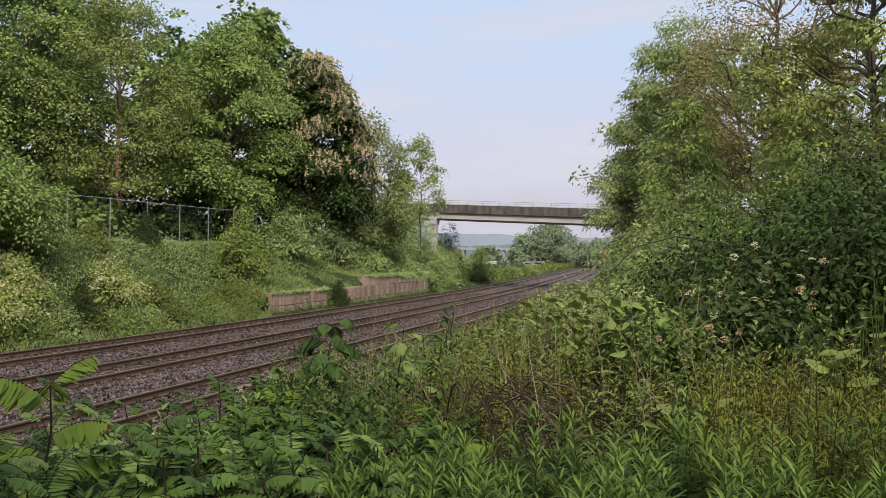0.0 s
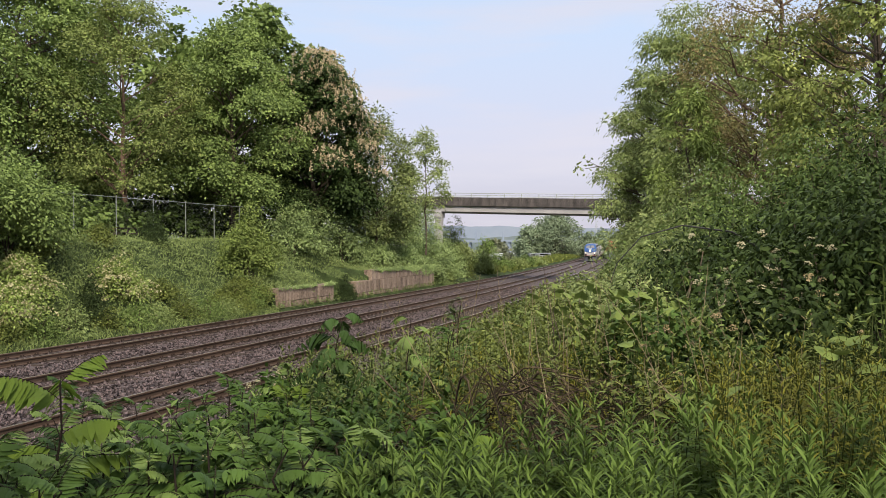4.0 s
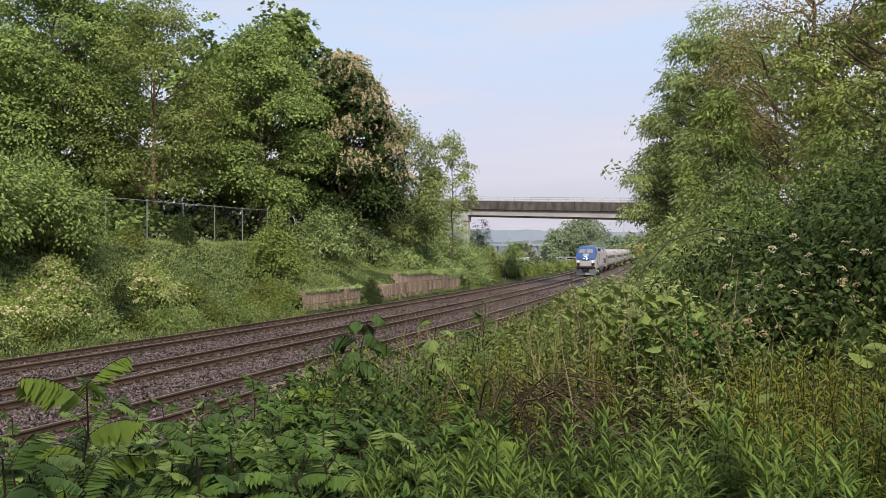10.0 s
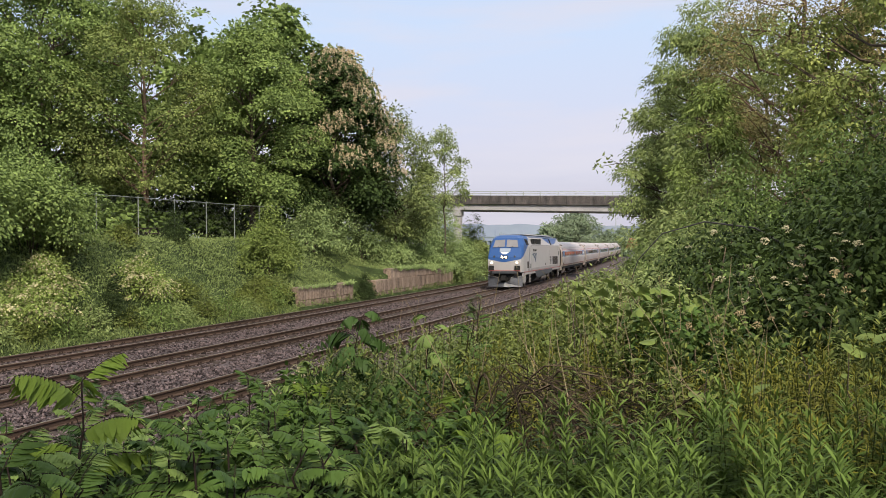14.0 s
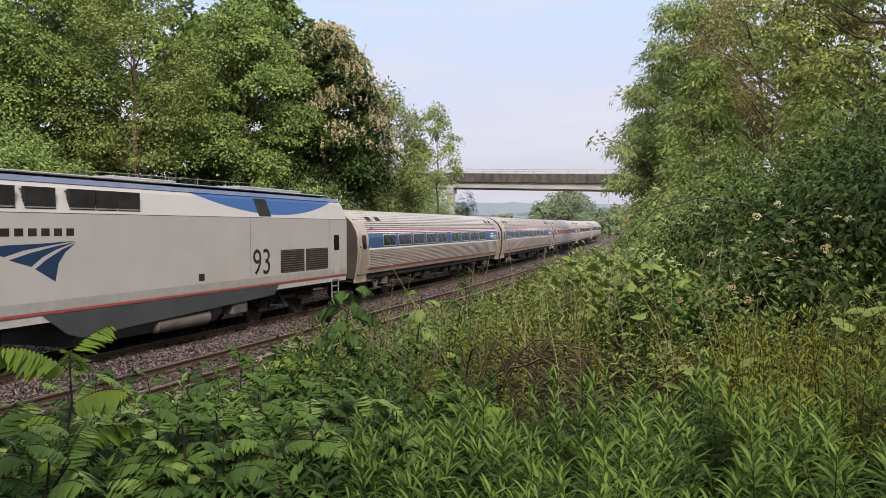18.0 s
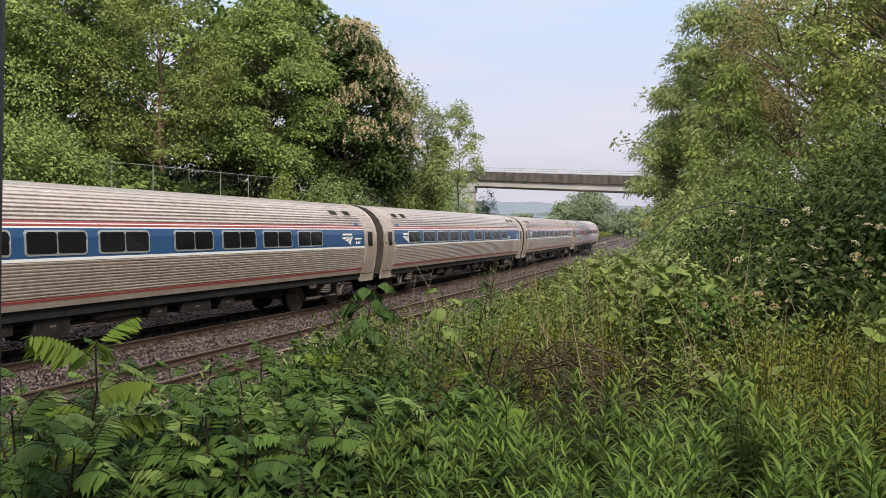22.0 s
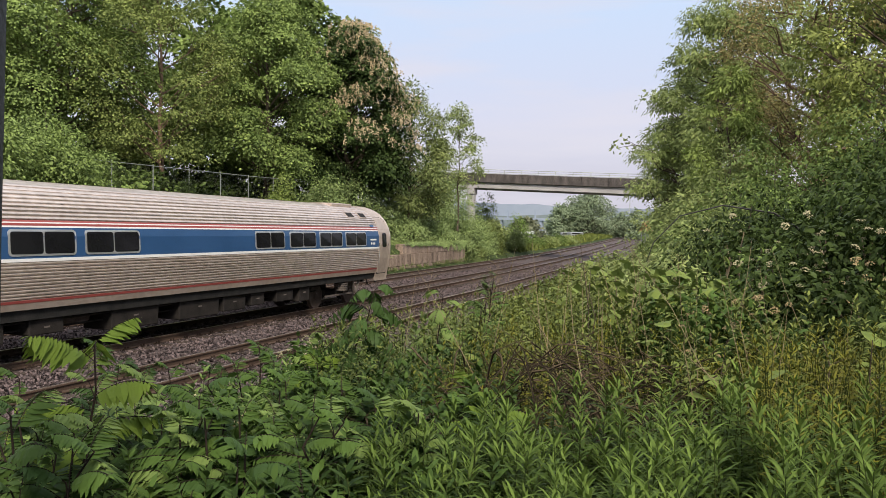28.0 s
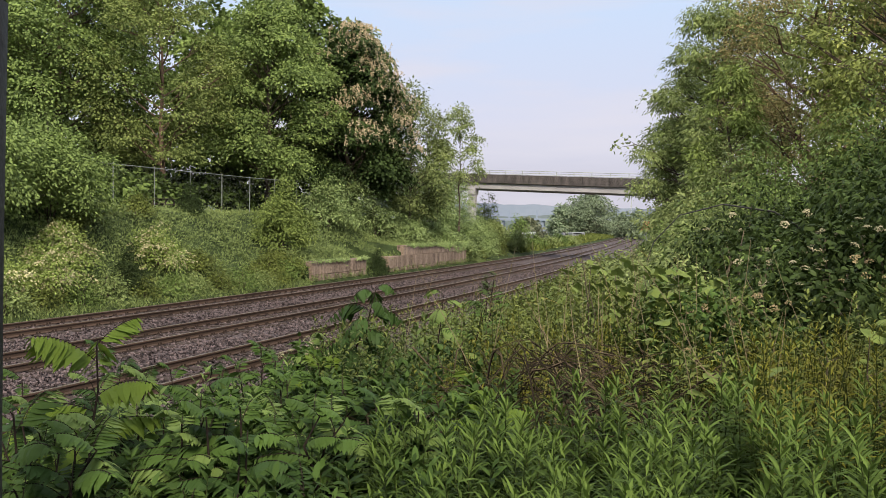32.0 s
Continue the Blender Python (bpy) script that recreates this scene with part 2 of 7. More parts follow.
def leaf_blades(name, pos, along, normal, length, width, bend=0.35):
    """Longer pointed leaves that arch: six points, three faces each."""
    n = len(pos)
    side = unit(np.cross(normal, along))
    L, W = np.broadcast_to(length, n)[:, None], np.broadcast_to(width, n)[:, None]
    B = np.broadcast_to(bend, n)[:, None]
    p1 = pos + along * L * 0.35 - normal * L * B * 0.10
    p2 = pos + along * L * 0.72 - normal * L * B * 0.45
    tip = pos + along * L * 0.98 - normal * L * B
    v = np.stack([pos, p1 + side * W * 0.5, p1 - side * W * 0.5, p2 + side * W * 0.36, p2 - side * W * 0.36, tip], 1).reshape(-1, 3)
    k = np.array([0, 2, 1, 1, 2, 4, 3, 3, 4, 5])
    loops = (np.arange(n)[:, None] * 6 + k[None]).ravel()
    starts = (np.arange(n)[:, None] * 10 + np.array([0, 3, 7])[None]).ravel()
    return fast_mesh(name, v, loops, starts)


def rand_dirs(rng, n):
    return unit(rng.normal(size=(n, 3)))


def crown_mesh(name, lobes, count, size, rng, flat=0.3, spread=0.3, per=14, shell=0.55, aspect=0.62, droop=0.25, jut=0.16, blades=False):
    """Leaves in flat sprays over a set of lobes (x, y, z, radius, height): tiers with shaded gaps, an uneven outline."""
    lobes = np.array(lobes, float)
    area = lobes[:, 3] * (lobes[:, 3] + lobes[:, 4])
    ns = max(1, count // per)
    pick = rng.choice(len(lobes), ns, p=area / area.sum())
    d = rand_dirs(rng, ns)
    d[:, 2] = d[:, 2] * 0.9 + 0.14
    r = shell + (1.06 - shell) * rng.random(ns) ** 0.5
    r *= 1 + jut * rng.normal(size=ns)
    c = lobes[pick, :3] + d * r[:, None] * np.stack([lobes[pick, 3], lobes[pick, 3], lobes[pick, 4]], 1)
    scale = np.repeat(0.6 + 0.8 * rng.random(ns), per)[:, None]
    # each spray lies in a plane that tips outwards
    flat_up = unit(np.array([0, 0, 1.0]) + 0.55 * d * np.array([1, 1, 0.2]) + 0.25 * rng.normal(size=(ns, 3)))
    ax = unit(np.cross(flat_up, rand_dirs(rng, ns)))
    ay = np.cross(flat_up, ax)
    U, X, Y, out = (np.repeat(q, per, 0) for q in (flat_up, ax, ay, d))
    n = len(out)
    q = rng.normal(size=(n, 3))
    off = (X * q[:, :1] + Y * q[:, 1:2] * 0.7 + U * q[:, 2:] * flat) * spread * scale
    off[:, 2] -= 0.22 * (q[:, 0] ** 2 + q[:, 1] ** 2) * spread * scale[:, 0] * 0.6
    pos = np.repeat(c, per, 0) + off
    along = unit(off / spread + out * 0.5 + rng.normal(size=(n, 3)) * 0.45 + np.array([0, 0, -droop]))
    normal = unit(U + 0.35 * out + 0.55 * rng.normal(size=(n, 3)))
    normal = unit(normal - along * (normal * along).sum(1, keepdims=True))
    ln = size * (0.7 + 0.6 * rng.random(n))
    if blades:
        return leaf_blades(name, pos, along, normal, ln, ln * aspect, 0.2 + 0.5 * rng.random(n))
    return leaf_quads(name, pos, along, normal, ln, ln * aspect)


def bough_lobes(rng, height, low, radius, n, lean=(0, 0), size=0.4, squash=0.72):
    """Lobes of a crown between two heights above the foot: they fill an egg-shaped envelope, fuller below."""
    lobes = []
    for i in range(n):
        t = (i + 0.5 + 0.4 * rng.normal()) / n
        t = max(0.0, min(1.0, t))
        z = low + (height - low) * (0.06 + 0.84 * t)
        w = radius * (1 - abs(t - 0.33) ** 2 * (1.2 if t > 0.33 else 3.0))
        a = i * 2.39996 + 0.5 * rng.normal()
        s = radius * size * (0.85 + 0.4 * rng.random()) * (1 - 0.25 * t)
        rr = max(0.0, w - s * 0.75) * (0.75 + 0.3 * rng.random())
        lobes.append((rr * math.cos(a) + lean[0] * t, rr * math.sin(a) + lean[1] * t, z, s, s * squash))
    lobes.append((lean[0], lean[1], height - radius * 0.28, radius * 0.34, radius * 0.34))
    return lobes


def wavy(rng, a, b, n, wob):
    a, b = Vector(a), Vector(b)
    return [a.lerp(b, i / n) + Vector(rng.normal(size=3)) * wob * (0 < i < n) for i in range(n + 1)]


def tree(name, label, x, y, z, height, low, radius, n_lobes, leaves, size, leaf, bark, seed, trunk_r=0.2, category="tree", group="", lobes=None, lean=(0, 0), limbs=True, size_lobe=0.4, squash=0.72, **kw):
    rng = np.random.default_rng(seed)
    root = thing(name, label, category, pose(x, y, z), group)
    lobes = lobes or bough_lobes(rng, height, low, radius, n_lobes, lean, size_lobe, squash)
    top = height * 0.82
    axis = wavy(rng, (0, 0, -0.3), (lean[0] * 0.8, lean[1] * 0.8, top), 7, trunk_r * 0.5)
    part("trunk", Geo().tube(axis, [trunk_r * (1.25 if i == 0 else 1 - 0.12 * i) for i in range(8)], 8), bark, root, smooth=True)
    if limbs:
        for lx, ly, lz, r, h in lobes:
            t = min(0.9, max(0.2, (lz - 0.35 * math.hypot(lx, ly) - r) / top))
            k = t * 7
            a = axis[int(k)].lerp(axis[min(7, int(k) + 1)], k - int(k))
            rr = trunk_r * (0.42 - 0.2 * t)
            g = Geo().tube(wavy(rng, a, (lx, ly, lz), 4, 0.12), [rr, rr * 0.8, rr * 0.6, rr * 0.4, rr * 0.2], 5)
            for _ in range(3):
                e = Vector((lx, ly, lz)) + Vector(rand_dirs(rng, 1)[0]) * r * 0.85
                g.tube(wavy(rng, a.lerp(Vector((lx, ly, lz)), 0.6), e, 3, 0.08), [rr * 0.45, rr * 0.3, rr * 0.2, rr * 0.08], 4)
            part("limb", g, bark, root)
    part("crown", crown_mesh("crown", lobes, leaves, size, rng, **kw), leaf, root)
    return root


def shrub(name, label, x, y, z, lobes, leaves, size, leaf, bark, seed, category="shrub", group="", stems=6, rz=0, **kw):
    rng = np.random.default_rng(seed)
    root = thing(name, label, category, pose(x, y, z, 0, 0, rz), group)
    for i in range(stems):
        lx, ly, lz, r, h = lobes[i % len(lobes)]
        part("stem", Geo().tube(wavy(rng, (lx * 0.2, ly * 0.2, -0.2), (lx, ly, lz + h * 0.5), 4, 0.08), [0.035, 0.03, 0.024, 0.016, 0.006], 5), bark, root)
    part("foliage", crown_mesh("foliage", lobes, leaves, size, rng, **kw), leaf, root)
    return root


# ---- the line of the railway ----
K0, K1, S1, S2 = 0.0010511, -9.316e-06, 25.82, 160.0


def heading(s):
    e = min(s, S2)
    return K0 * e + (0.5 * K1 * (e - S1) ** 2 if e > S1 else 0.0)


def rail_z(s):
    e = min(max(s, -60.0), 229.0)
    return -0.0128 * e + 2.788e-05 * e * e


LINE = {0: (-15.321, 0.0)}
for way in (1, -1):
    px, py = LINE[0]
    for i in range(1, 3201 if way > 0 else 1201):
        th = heading(way * (i - 0.5) * 0.25)
        px, py = px - math.sin(th) * 0.25 * way, py + math.cos(th) * 0.25 * way
        LINE[i * way] = (px, py)


def on_line(s, lateral=0.0, up=0.0):
    """A place beside the middle track: s metres along it, lateral to the side where the camera stands, up above its rails."""
    k = max(-1199, min(3199, s / 0.25))
    i = math.floor(k)
    (ax, ay), (bx, by) = LINE[i], LINE[i + 1]
    th = heading(s)
    f = k - i
    return Vector((ax + (bx - ax) * f + math.cos(th) * lateral, ay + (by - ay) * f + math.sin(th) * lateral, rail_z(s) + up))


FAR_OFF, NEAR_OFF = -4.449, 4.19
WALLS = ((37.6, 45.0, 1.06), (48.7, 51.7, 1.04), (51.7, 68.0, 1.80))


def wall_top(s):
    for a, b, h in WALLS:
        if a - 0.2 <= s <= b + 0.2:
            return h
    return None


def smooth_step(a, b, x):
    t = max(0.0, min(1.0, (x - a) / (b - a)))
    return t * t * (3 - 2 * t)


def ground_z(s, l):
    """Height of the ground by place along the line and to its side."""
    w = wall_top(s)
    far = smooth_step(70, 125, s)
    fade = 1 - smooth_step(58, 92, s) * 0.6
    rise = 3.95 * (1 - 0.93 * far)
    if w is None:
        knots = [(-600, rise - 5 * far), (-60, rise + 0.3 - 4 * far), (-14.8, rise), (-13.4, rise * 0.95), (-10.5, rise * 0.45), (-8.6, 0.35 * fade), (-7.5, 0.02), (-6.9, -0.12), (-6.5, -0.32)]
    else:
        knots = [(-600, rise - 5 * far), (-60, rise + 0.3 - 4 * far), (-14.8, rise), (-13.4, rise * 0.95), (-10.5, max(rise * 0.5, w + 0.2)), (-7.8, w - 0.06), (-7.35, w - 0.3), (-7.3, -0.02), (-6.9, -0.12), (-6.5, -0.32)]
    near = 1 - smooth_step(60, 130, s)
    knots += [(6.3, -0.5), (7.2, -0.62), (8.3, -0.5), (9.6, 0.75 * near - 0.4), (11.0, 1.4 * near - 0.4), (13.2, 1.75 * near - 0.35), (15.3, 1.8 * near - 0.3), (19, 2.1 * near - 0.2), (30, 3.4 * near - 0.6), (80, 5.5 * near - 1), (600, 6 * near - 6)]
    ls, hs = zip(*knots)
    h = float(np.interp(l, ls, hs))
    bump = 0.0
    if l < -8 or l > 8:
        bump = 0.14 * noise.noise((l * 0.5, s * 0.5, 0)) + 0.3 * noise.noise((l * 0.12, s * 0.12, 3)) * min(1, (abs(l) - 8) / 4)
    drop = -4.0 * smooth_step(230, 420, s) - 8 * smooth_step(420, 900, s)
    return rail_z(s) + h + bump + drop


def ground_at(x, y):
    s = y
    for _ in range(2):
        p = on_line(s)
        th = heading(s)
        s += (x - p.x) * -math.sin(th) + (y - p.y) * math.cos(th)
    p, th = on_line(s), heading(s)
    l = (x - p.x) * math.cos(th) + (y - p.y) * math.sin(th)
    return ground_z(s, l)


# ---- materials ----
SOIL = rough_mat("soil_and_grass", (0.016, 0.024, 0.008), (0.06, 0.085, 0.03), 0.8, 0.95, 0.8, fine=25, c3=(0.1, 0.085, 0.05), spec=0.12)
BALLAST = rough_mat("ballast_bed", (0.035, 0.028, 0.028), (0.15, 0.12, 0.118), 9, 0.95, 1.0, fine=22, spec=0.12)
STONE = rough_mat("ballast_stone", (0.027, 0.021, 0.021), (0.185, 0.142, 0.14), 3, 0.9, 0.2, fine=60, island=True, spec=0.12)
RAIL = rough_mat("rusty_rail", (0.055, 0.038, 0.03), (0.12, 0.08, 0.06), 2, 0.7, 0.2, metal=0.2, streak=(1, 0.2, 1), spec=0.12)
RAILTOP = rough_mat("worn_rail_head", (0.32, 0.26, 0.215), (0.46, 0.39, 0.335), 2, 0.35, 0.05, metal=0.8)
TIE = rough_mat("weathered_sleeper", (0.03, 0.023, 0.02), (0.085, 0.066, 0.056), 4, 0.95, 0.6, streak=(0.4, 3, 1), spec=0.12)
BLOCK = rough_mat("stained_concrete_block", (0.06, 0.037, 0.026), (0.37, 0.275, 0.205), 1.3, 0.9, 0.5, fine=7, c3=(0.44, 0.36, 0.28), streak=(1.2, 1.2, 0.22), own=True)
CONCRETE = rough_mat("bridge_concrete", (0.30, 0.285, 0.285), (0.43, 0.41, 0.41), 0.7, 0.9, 0.2, fine=12)
FASCIA = rough_mat("blackened_concrete", (0.018, 0.015, 0.015), (0.14, 0.12, 0.11), 1.3, 0.95, 0.3, fine=9, c3=(0.22, 0.2, 0.18), streak=(1.4, 1.4, 0.5))
GALV = rough_mat("galvanised_steel", (0.36, 0.38, 0.35), (0.5, 0.52, 0.48), 3, 0.5, 0.05, metal=0.3)
FENCEWIRE = rough_mat("dull_fence_steel", (0.17, 0.185, 0.165), (0.27, 0.285, 0.255), 3, 0.6, 0.05, metal=0.3)
BARK = rough_mat("bark", (0.05, 0.038, 0.028), (0.13, 0.10, 0.075), 4, 0.95, 0.8, streak=(1, 1, 0.25), spec=0.12)
REDBARK = rough_mat("reddish_bark", (0.09, 0.06, 0.042), (0.19, 0.125, 0.09), 4, 0.95, 0.8, streak=(1, 1, 0.25), spec=0.12)
TWIG = rough_mat("dry_twig", (0.09, 0.065, 0.045), (0.24, 0.19, 0.13), 5, 0.9, 0.3, island=True, spec=0.12)
STRAW = rough_mat("dry_stalk", (0.15, 0.115, 0.065), (0.30, 0.24, 0.15), 5, 0.9, 0.1, island=True, spec=0.1)
MAPLE = leaf_mat("maple_leaf", (0.12, 0.215, 0.09), (0.255, 0.40, 0.155), (0.37, 0.50, 0.17))
YELLOW = leaf_mat("yellow_green_leaf", (0.165, 0.26, 0.11), (0.285, 0.405, 0.16), (0.40, 0.47, 0.16))
CHESTNUT = leaf_mat("chestnut_leaf", (0.034, 0.07, 0.035), (0.085, 0.155, 0.062))
CREAM = leaf_mat("cream_blossom", (0.92, 0.88, 0.74), (0.60, 0.57, 0.50))
LIGHT = leaf_mat("ash_leaf", (0.18, 0.28, 0.14), (0.34, 0.475, 0.225), (0.44, 0.56, 0.26), through_part=0.3)
BUSH = leaf_mat("bright_bush_leaf", (0.17, 0.27, 0.10), (0.30, 0.45, 0.16), (0.38, 0.52, 0.20))
SUMAC = leaf_mat("sumac_leaf", (0.09, 0.165, 0.065), (0.20, 0.33, 0.12), (0.27, 0.39, 0.15))
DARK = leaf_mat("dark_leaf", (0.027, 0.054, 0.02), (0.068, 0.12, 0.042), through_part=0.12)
CEDAR = leaf_mat("cedar_needle", (0.022, 0.045, 0.022), (0.05, 0.085, 0.038))
OLIVE = leaf_mat("olive_leaf", (0.20, 0.21, 0.115), (0.35, 0.345, 0.195), (0.39, 0.33, 0.205), through_part=0.3)
WEED = leaf_mat("weed_leaf", (0.07, 0.115, 0.04), (0.185, 0.255, 0.085), (0.29, 0.335, 0.11), through_part=0.18)
THICKET = leaf_mat("thicket_leaf", (0.19, 0.31, 0.17), (0.33, 0.50, 0.25), (0.42, 0.57, 0.29))
GRASS = leaf_mat("grass_blade", (0.17, 0.27, 0.13), (0.28, 0.41, 0.19), (0.33, 0.43, 0.22))
FLOWER = leaf_mat("elder_flower", (0.85, 0.92, 0.75), (0.58, 0.62, 0.46))
TAN = leaf_mat("withered_flower", (0.40, 0.37, 0.26), (0.40, 0.36, 0.26))
YELLOWTREE = leaf_mat("yellowish_leaf", (0.15, 0.215, 0.085), (0.29, 0.395, 0.145), (0.38, 0.46, 0.175))
# leaf green made paler and bluer to hold the haze of the distance
FARLEAF = leaf_mat("haze_paled_leaf", (0.30, 0.42, 0.36), (0.24, 0.36, 0.28))
# the haze of the far air is mixed into both base colours
HAZE = rough_mat("woods_haze_tint", (0.13, 0.17, 0.175), (0.20, 0.235, 0.24), 0.03, 1.0, 0, fine=0.15)
HILL = rough_mat("hills_haze_tint", (0.24, 0.285, 0.36), (0.28, 0.32, 0.39), 0.01, 1.0, 0, fine=0.05)
# ---- the ground ----
def build_ground():
    ss = list(np.arange(-40, 4, 4.0)) + list(np.arange(4, 110, 1.0)) + [110 + 3 * i for i in range(30)] + [205 + 20 * i for i in range(20)] + [640, 720, 780]
    ll = [-600, -300, -150, -90, -60, -40, -30, -24, -20, -17, -15.5] + list(np.arange(-14.8, -8.2, 0.6)) + [-8.2, -7.8, -7.5, -7.35, -7.3, -6.9, -6.5, -6, -3, 0, 3, 6.3, 6.7, 7.2, 7.8] + list(np.arange(8.4, 22, 0.7)) + [23, 25, 28, 32, 40, 60, 90, 150, 300, 600]
    ss += [37.35, 37.45, 45.15, 45.25, 48.45, 48.55, 68.15, 68.25]
    ss.sort()
    v, f = [], []
    for s in ss:
        for l in ll:
            p = on_line(s, l)
            v.append((p.x, p.y, ground_z(s, l)))
    # the sheet goes on to the horizon
    last = [(x * 3 - 100, 5000.0, -14.0) for x in ll]
    v += last
    n = len(ll)
    rows = len(ss) + 1
    f = [(i * n + j, i * n + j + 1, (i + 1) * n + j + 1, (i + 1) * n + j) for i in range(rows - 1) for j in range(n - 1)]
    tagged(part("ground", Geo().add(v, f), SOIL, smooth=True), "weedy green ground sloping down to the railway cutting", "ground", kind="structure")


build_ground()


def swept(profile, s0, s1, lateral, step=2.5, up=0.0):
    """A closed profile of (side, height) swept along the line."""
    n = len(profile)
    ss = list(np.arange(s0, s1, step)) + [s1]
    v = [on_line(s, lateral + a, up + b) for s in ss for a, b in profile]
    f = [(i * n + k, i * n + (k + 1) % n, (i + 1) * n + (k + 1) % n, (i + 1) * n + k) for i in range(len(ss) - 1) for k in range(n)]
    f += [tuple(range(n)), tuple(range(len(v) - 1, len(v) - n - 1, -1))]
    return Geo().add(v, f)


def build_railway():
    bed = swept([(-6.9, -0.7), (-6.75, -0.3), (-5.9, -0.215), (-3.1, -0.205), (-2.5, -0.25), (-1.5, -0.205), (1.5, -0.205), (2.3, -0.25), (2.9, -0.205), (5.6, -0.215), (6.6, -0.5), (7.2, -0.75)], -40, 420, 0, 3)
    tagged(part("ballast_bed", bed, BALLAST), "grey-brown crushed stone ballast under three tracks", "ballast", kind="structure")
    head = [(-0.038, -0.012), (-0.03, 0.0), (0.03, 0.0), (0.038, -0.012), (0.038, -0.035), (0.01, -0.05), (0.01, -0.13), (0.07, -0.15), (0.07, -0.17), (-0.07, -0.17), (-0.07, -0.15), (-0.01, -0.13), (-0.01, -0.05), (-0.038, -0.035)]
    top = [(-0.028, 0.0), (-0.028, 0.0035), (0.028, 0.0035), (0.028, 0.0)]
    tie = part("sleeper", Geo().box(-1.3, 1.3, -0.11, 0.11, -0.35, -0.165), TIE, bevel=0.012)
    first = True
    for off, lab in ((FAR_OFF, "rusty railway track beside the grassy bank"), (0.0, "railway track with rails worn bright by trains"), (NEAR_OFF, "railway track beside the weeds")):
        root = thing("railway_track", lab, "railway track", group="parallel railway tracks", kind="structure")
        for side in (-0.753, 0.753):
            r = part("rail", swept(head, -40, 420, off + side), RAIL, root, "brown rusty steel rail")
            part("rail_head", swept(top, -40, 420, off + side), RAILTOP, r, "bright worn running surface")
        for i in range(96):
            s = 8 + i * 0.56
            if first:
                o, first = tie, False
            else:
                o = new("sleeper", tie.data)
            o.parent = root
            p = on_line(s, off)
            o.matrix_basis = pose(p.x, p.y, p.z, 0, 0, math.degrees(heading(s)) + random.uniform(-1, 1))


build_railway()


def rail_fastenings():
    """Tie plates with their spikes where the rails cross the sleepers, nearest stretch."""
    plate = None
    tracks = [o for o in bpy.data.objects if o.name.startswith("railway_track")]
    for root, off in zip(tracks, (FAR_OFF, 0.0, NEAR_OFF)):
        for side in (-0.753, 0.753):
            for i in range(0, 58):
                s = 8 + i * 0.56
                if plate is None:
                    g = Geo().box(-0.17, -0.072, -0.09, 0.09, -0.172, -0.15).box(0.072, 0.17, -0.09, 0.09, -0.172, -0.15)
                    for x in (-0.1, 0.1):
                        for y in (-0.05, 0.05):
                            g.box(x - 0.018, x + 0.018, y - 0.014, y + 0.014, -0.16, -0.105)
                    g.box(-0.095, 0.095, 0.1, 0.135, -0.185, -0.16)
                    o = plate = part("tie_plate", g, FASTENING)
                else:
                    o = new("tie_plate", plate.data)
                o.parent = root
                p = on_line(s, off + side)
                o.matrix_basis = pose(p.x, p.y, p.z, 0, 0, math.degrees(heading(s)))


FASTENING = rough_mat("rusty_fastening", (0.012, 0.009, 0.008), (0.05, 0.034, 0.026), 5, 0.9, 0.2, spec=0.12)
rail_fastenings()


def build_stones():
    rng = np.random.default_rng(5)
    n = 52000
    s = 8 + 62 * rng.random(n) ** 1.6
    l = rng.uniform(-6.8, 7.0, n)
    base = np.array([[-1, -.6, -.4], [1, -.5, -.5], [.3, .9, -.4], [-.5, -.3, .7], [.6, .2, .6]])
    faces = [(0, 1, 4, 3), (1, 2, 4), (2, 0, 3), (3, 4, 2), (0, 2, 1)]
    v, loops, starts = np.empty((n, 5, 3)), [], []
    keep = np.ones(n, bool)
    for off in (FAR_OFF, 0, NEAR_OFF):
        for side in (-0.753, 0.753):
            keep &= np.abs(l - off - side) > 0.1
    size = 0.026 + 0.026 * rng.random(n)
    jig = rng.normal(size=(n, 5, 3)) * 0.25
    for i in range(n):
        h = float(np.interp(l[i], (-6.8, -5.9, 5.8, 6.6, 7.2), (-0.35, -0.195, -0.19, -0.45, -0.7)))
        p = on_line(s[i], l[i], h + 0.01)
        a = rng.random() * 6.28
        q = (base + jig[i]) * size[i]
        c, d = math.cos(a), math.sin(a)
        v[i] = np.stack([q[:, 0] * c - q[:, 1] * d, q[:, 0] * d + q[:, 1] * c, q[:, 2]], 1) + np.array(p)
    v = v[keep]
    n = len(v)
    k = np.array([i for f in faces for i in f])
    st = np.cumsum([0] + [len(f) for f in faces[:-1]])
    loops = (np.arange(n)[:, None] * 5 + k[None]).ravel()
    starts = (np.arange(n)[:, None] * len(k) + st[None]).ravel()
    tagged(part("ballast_stones", fast_mesh("ballast_stones", v.reshape(-1, 3), loops, starts), STONE), "loose grey and brown ballast stones between the rails", "ballast", kind="stuff")


build_stones()


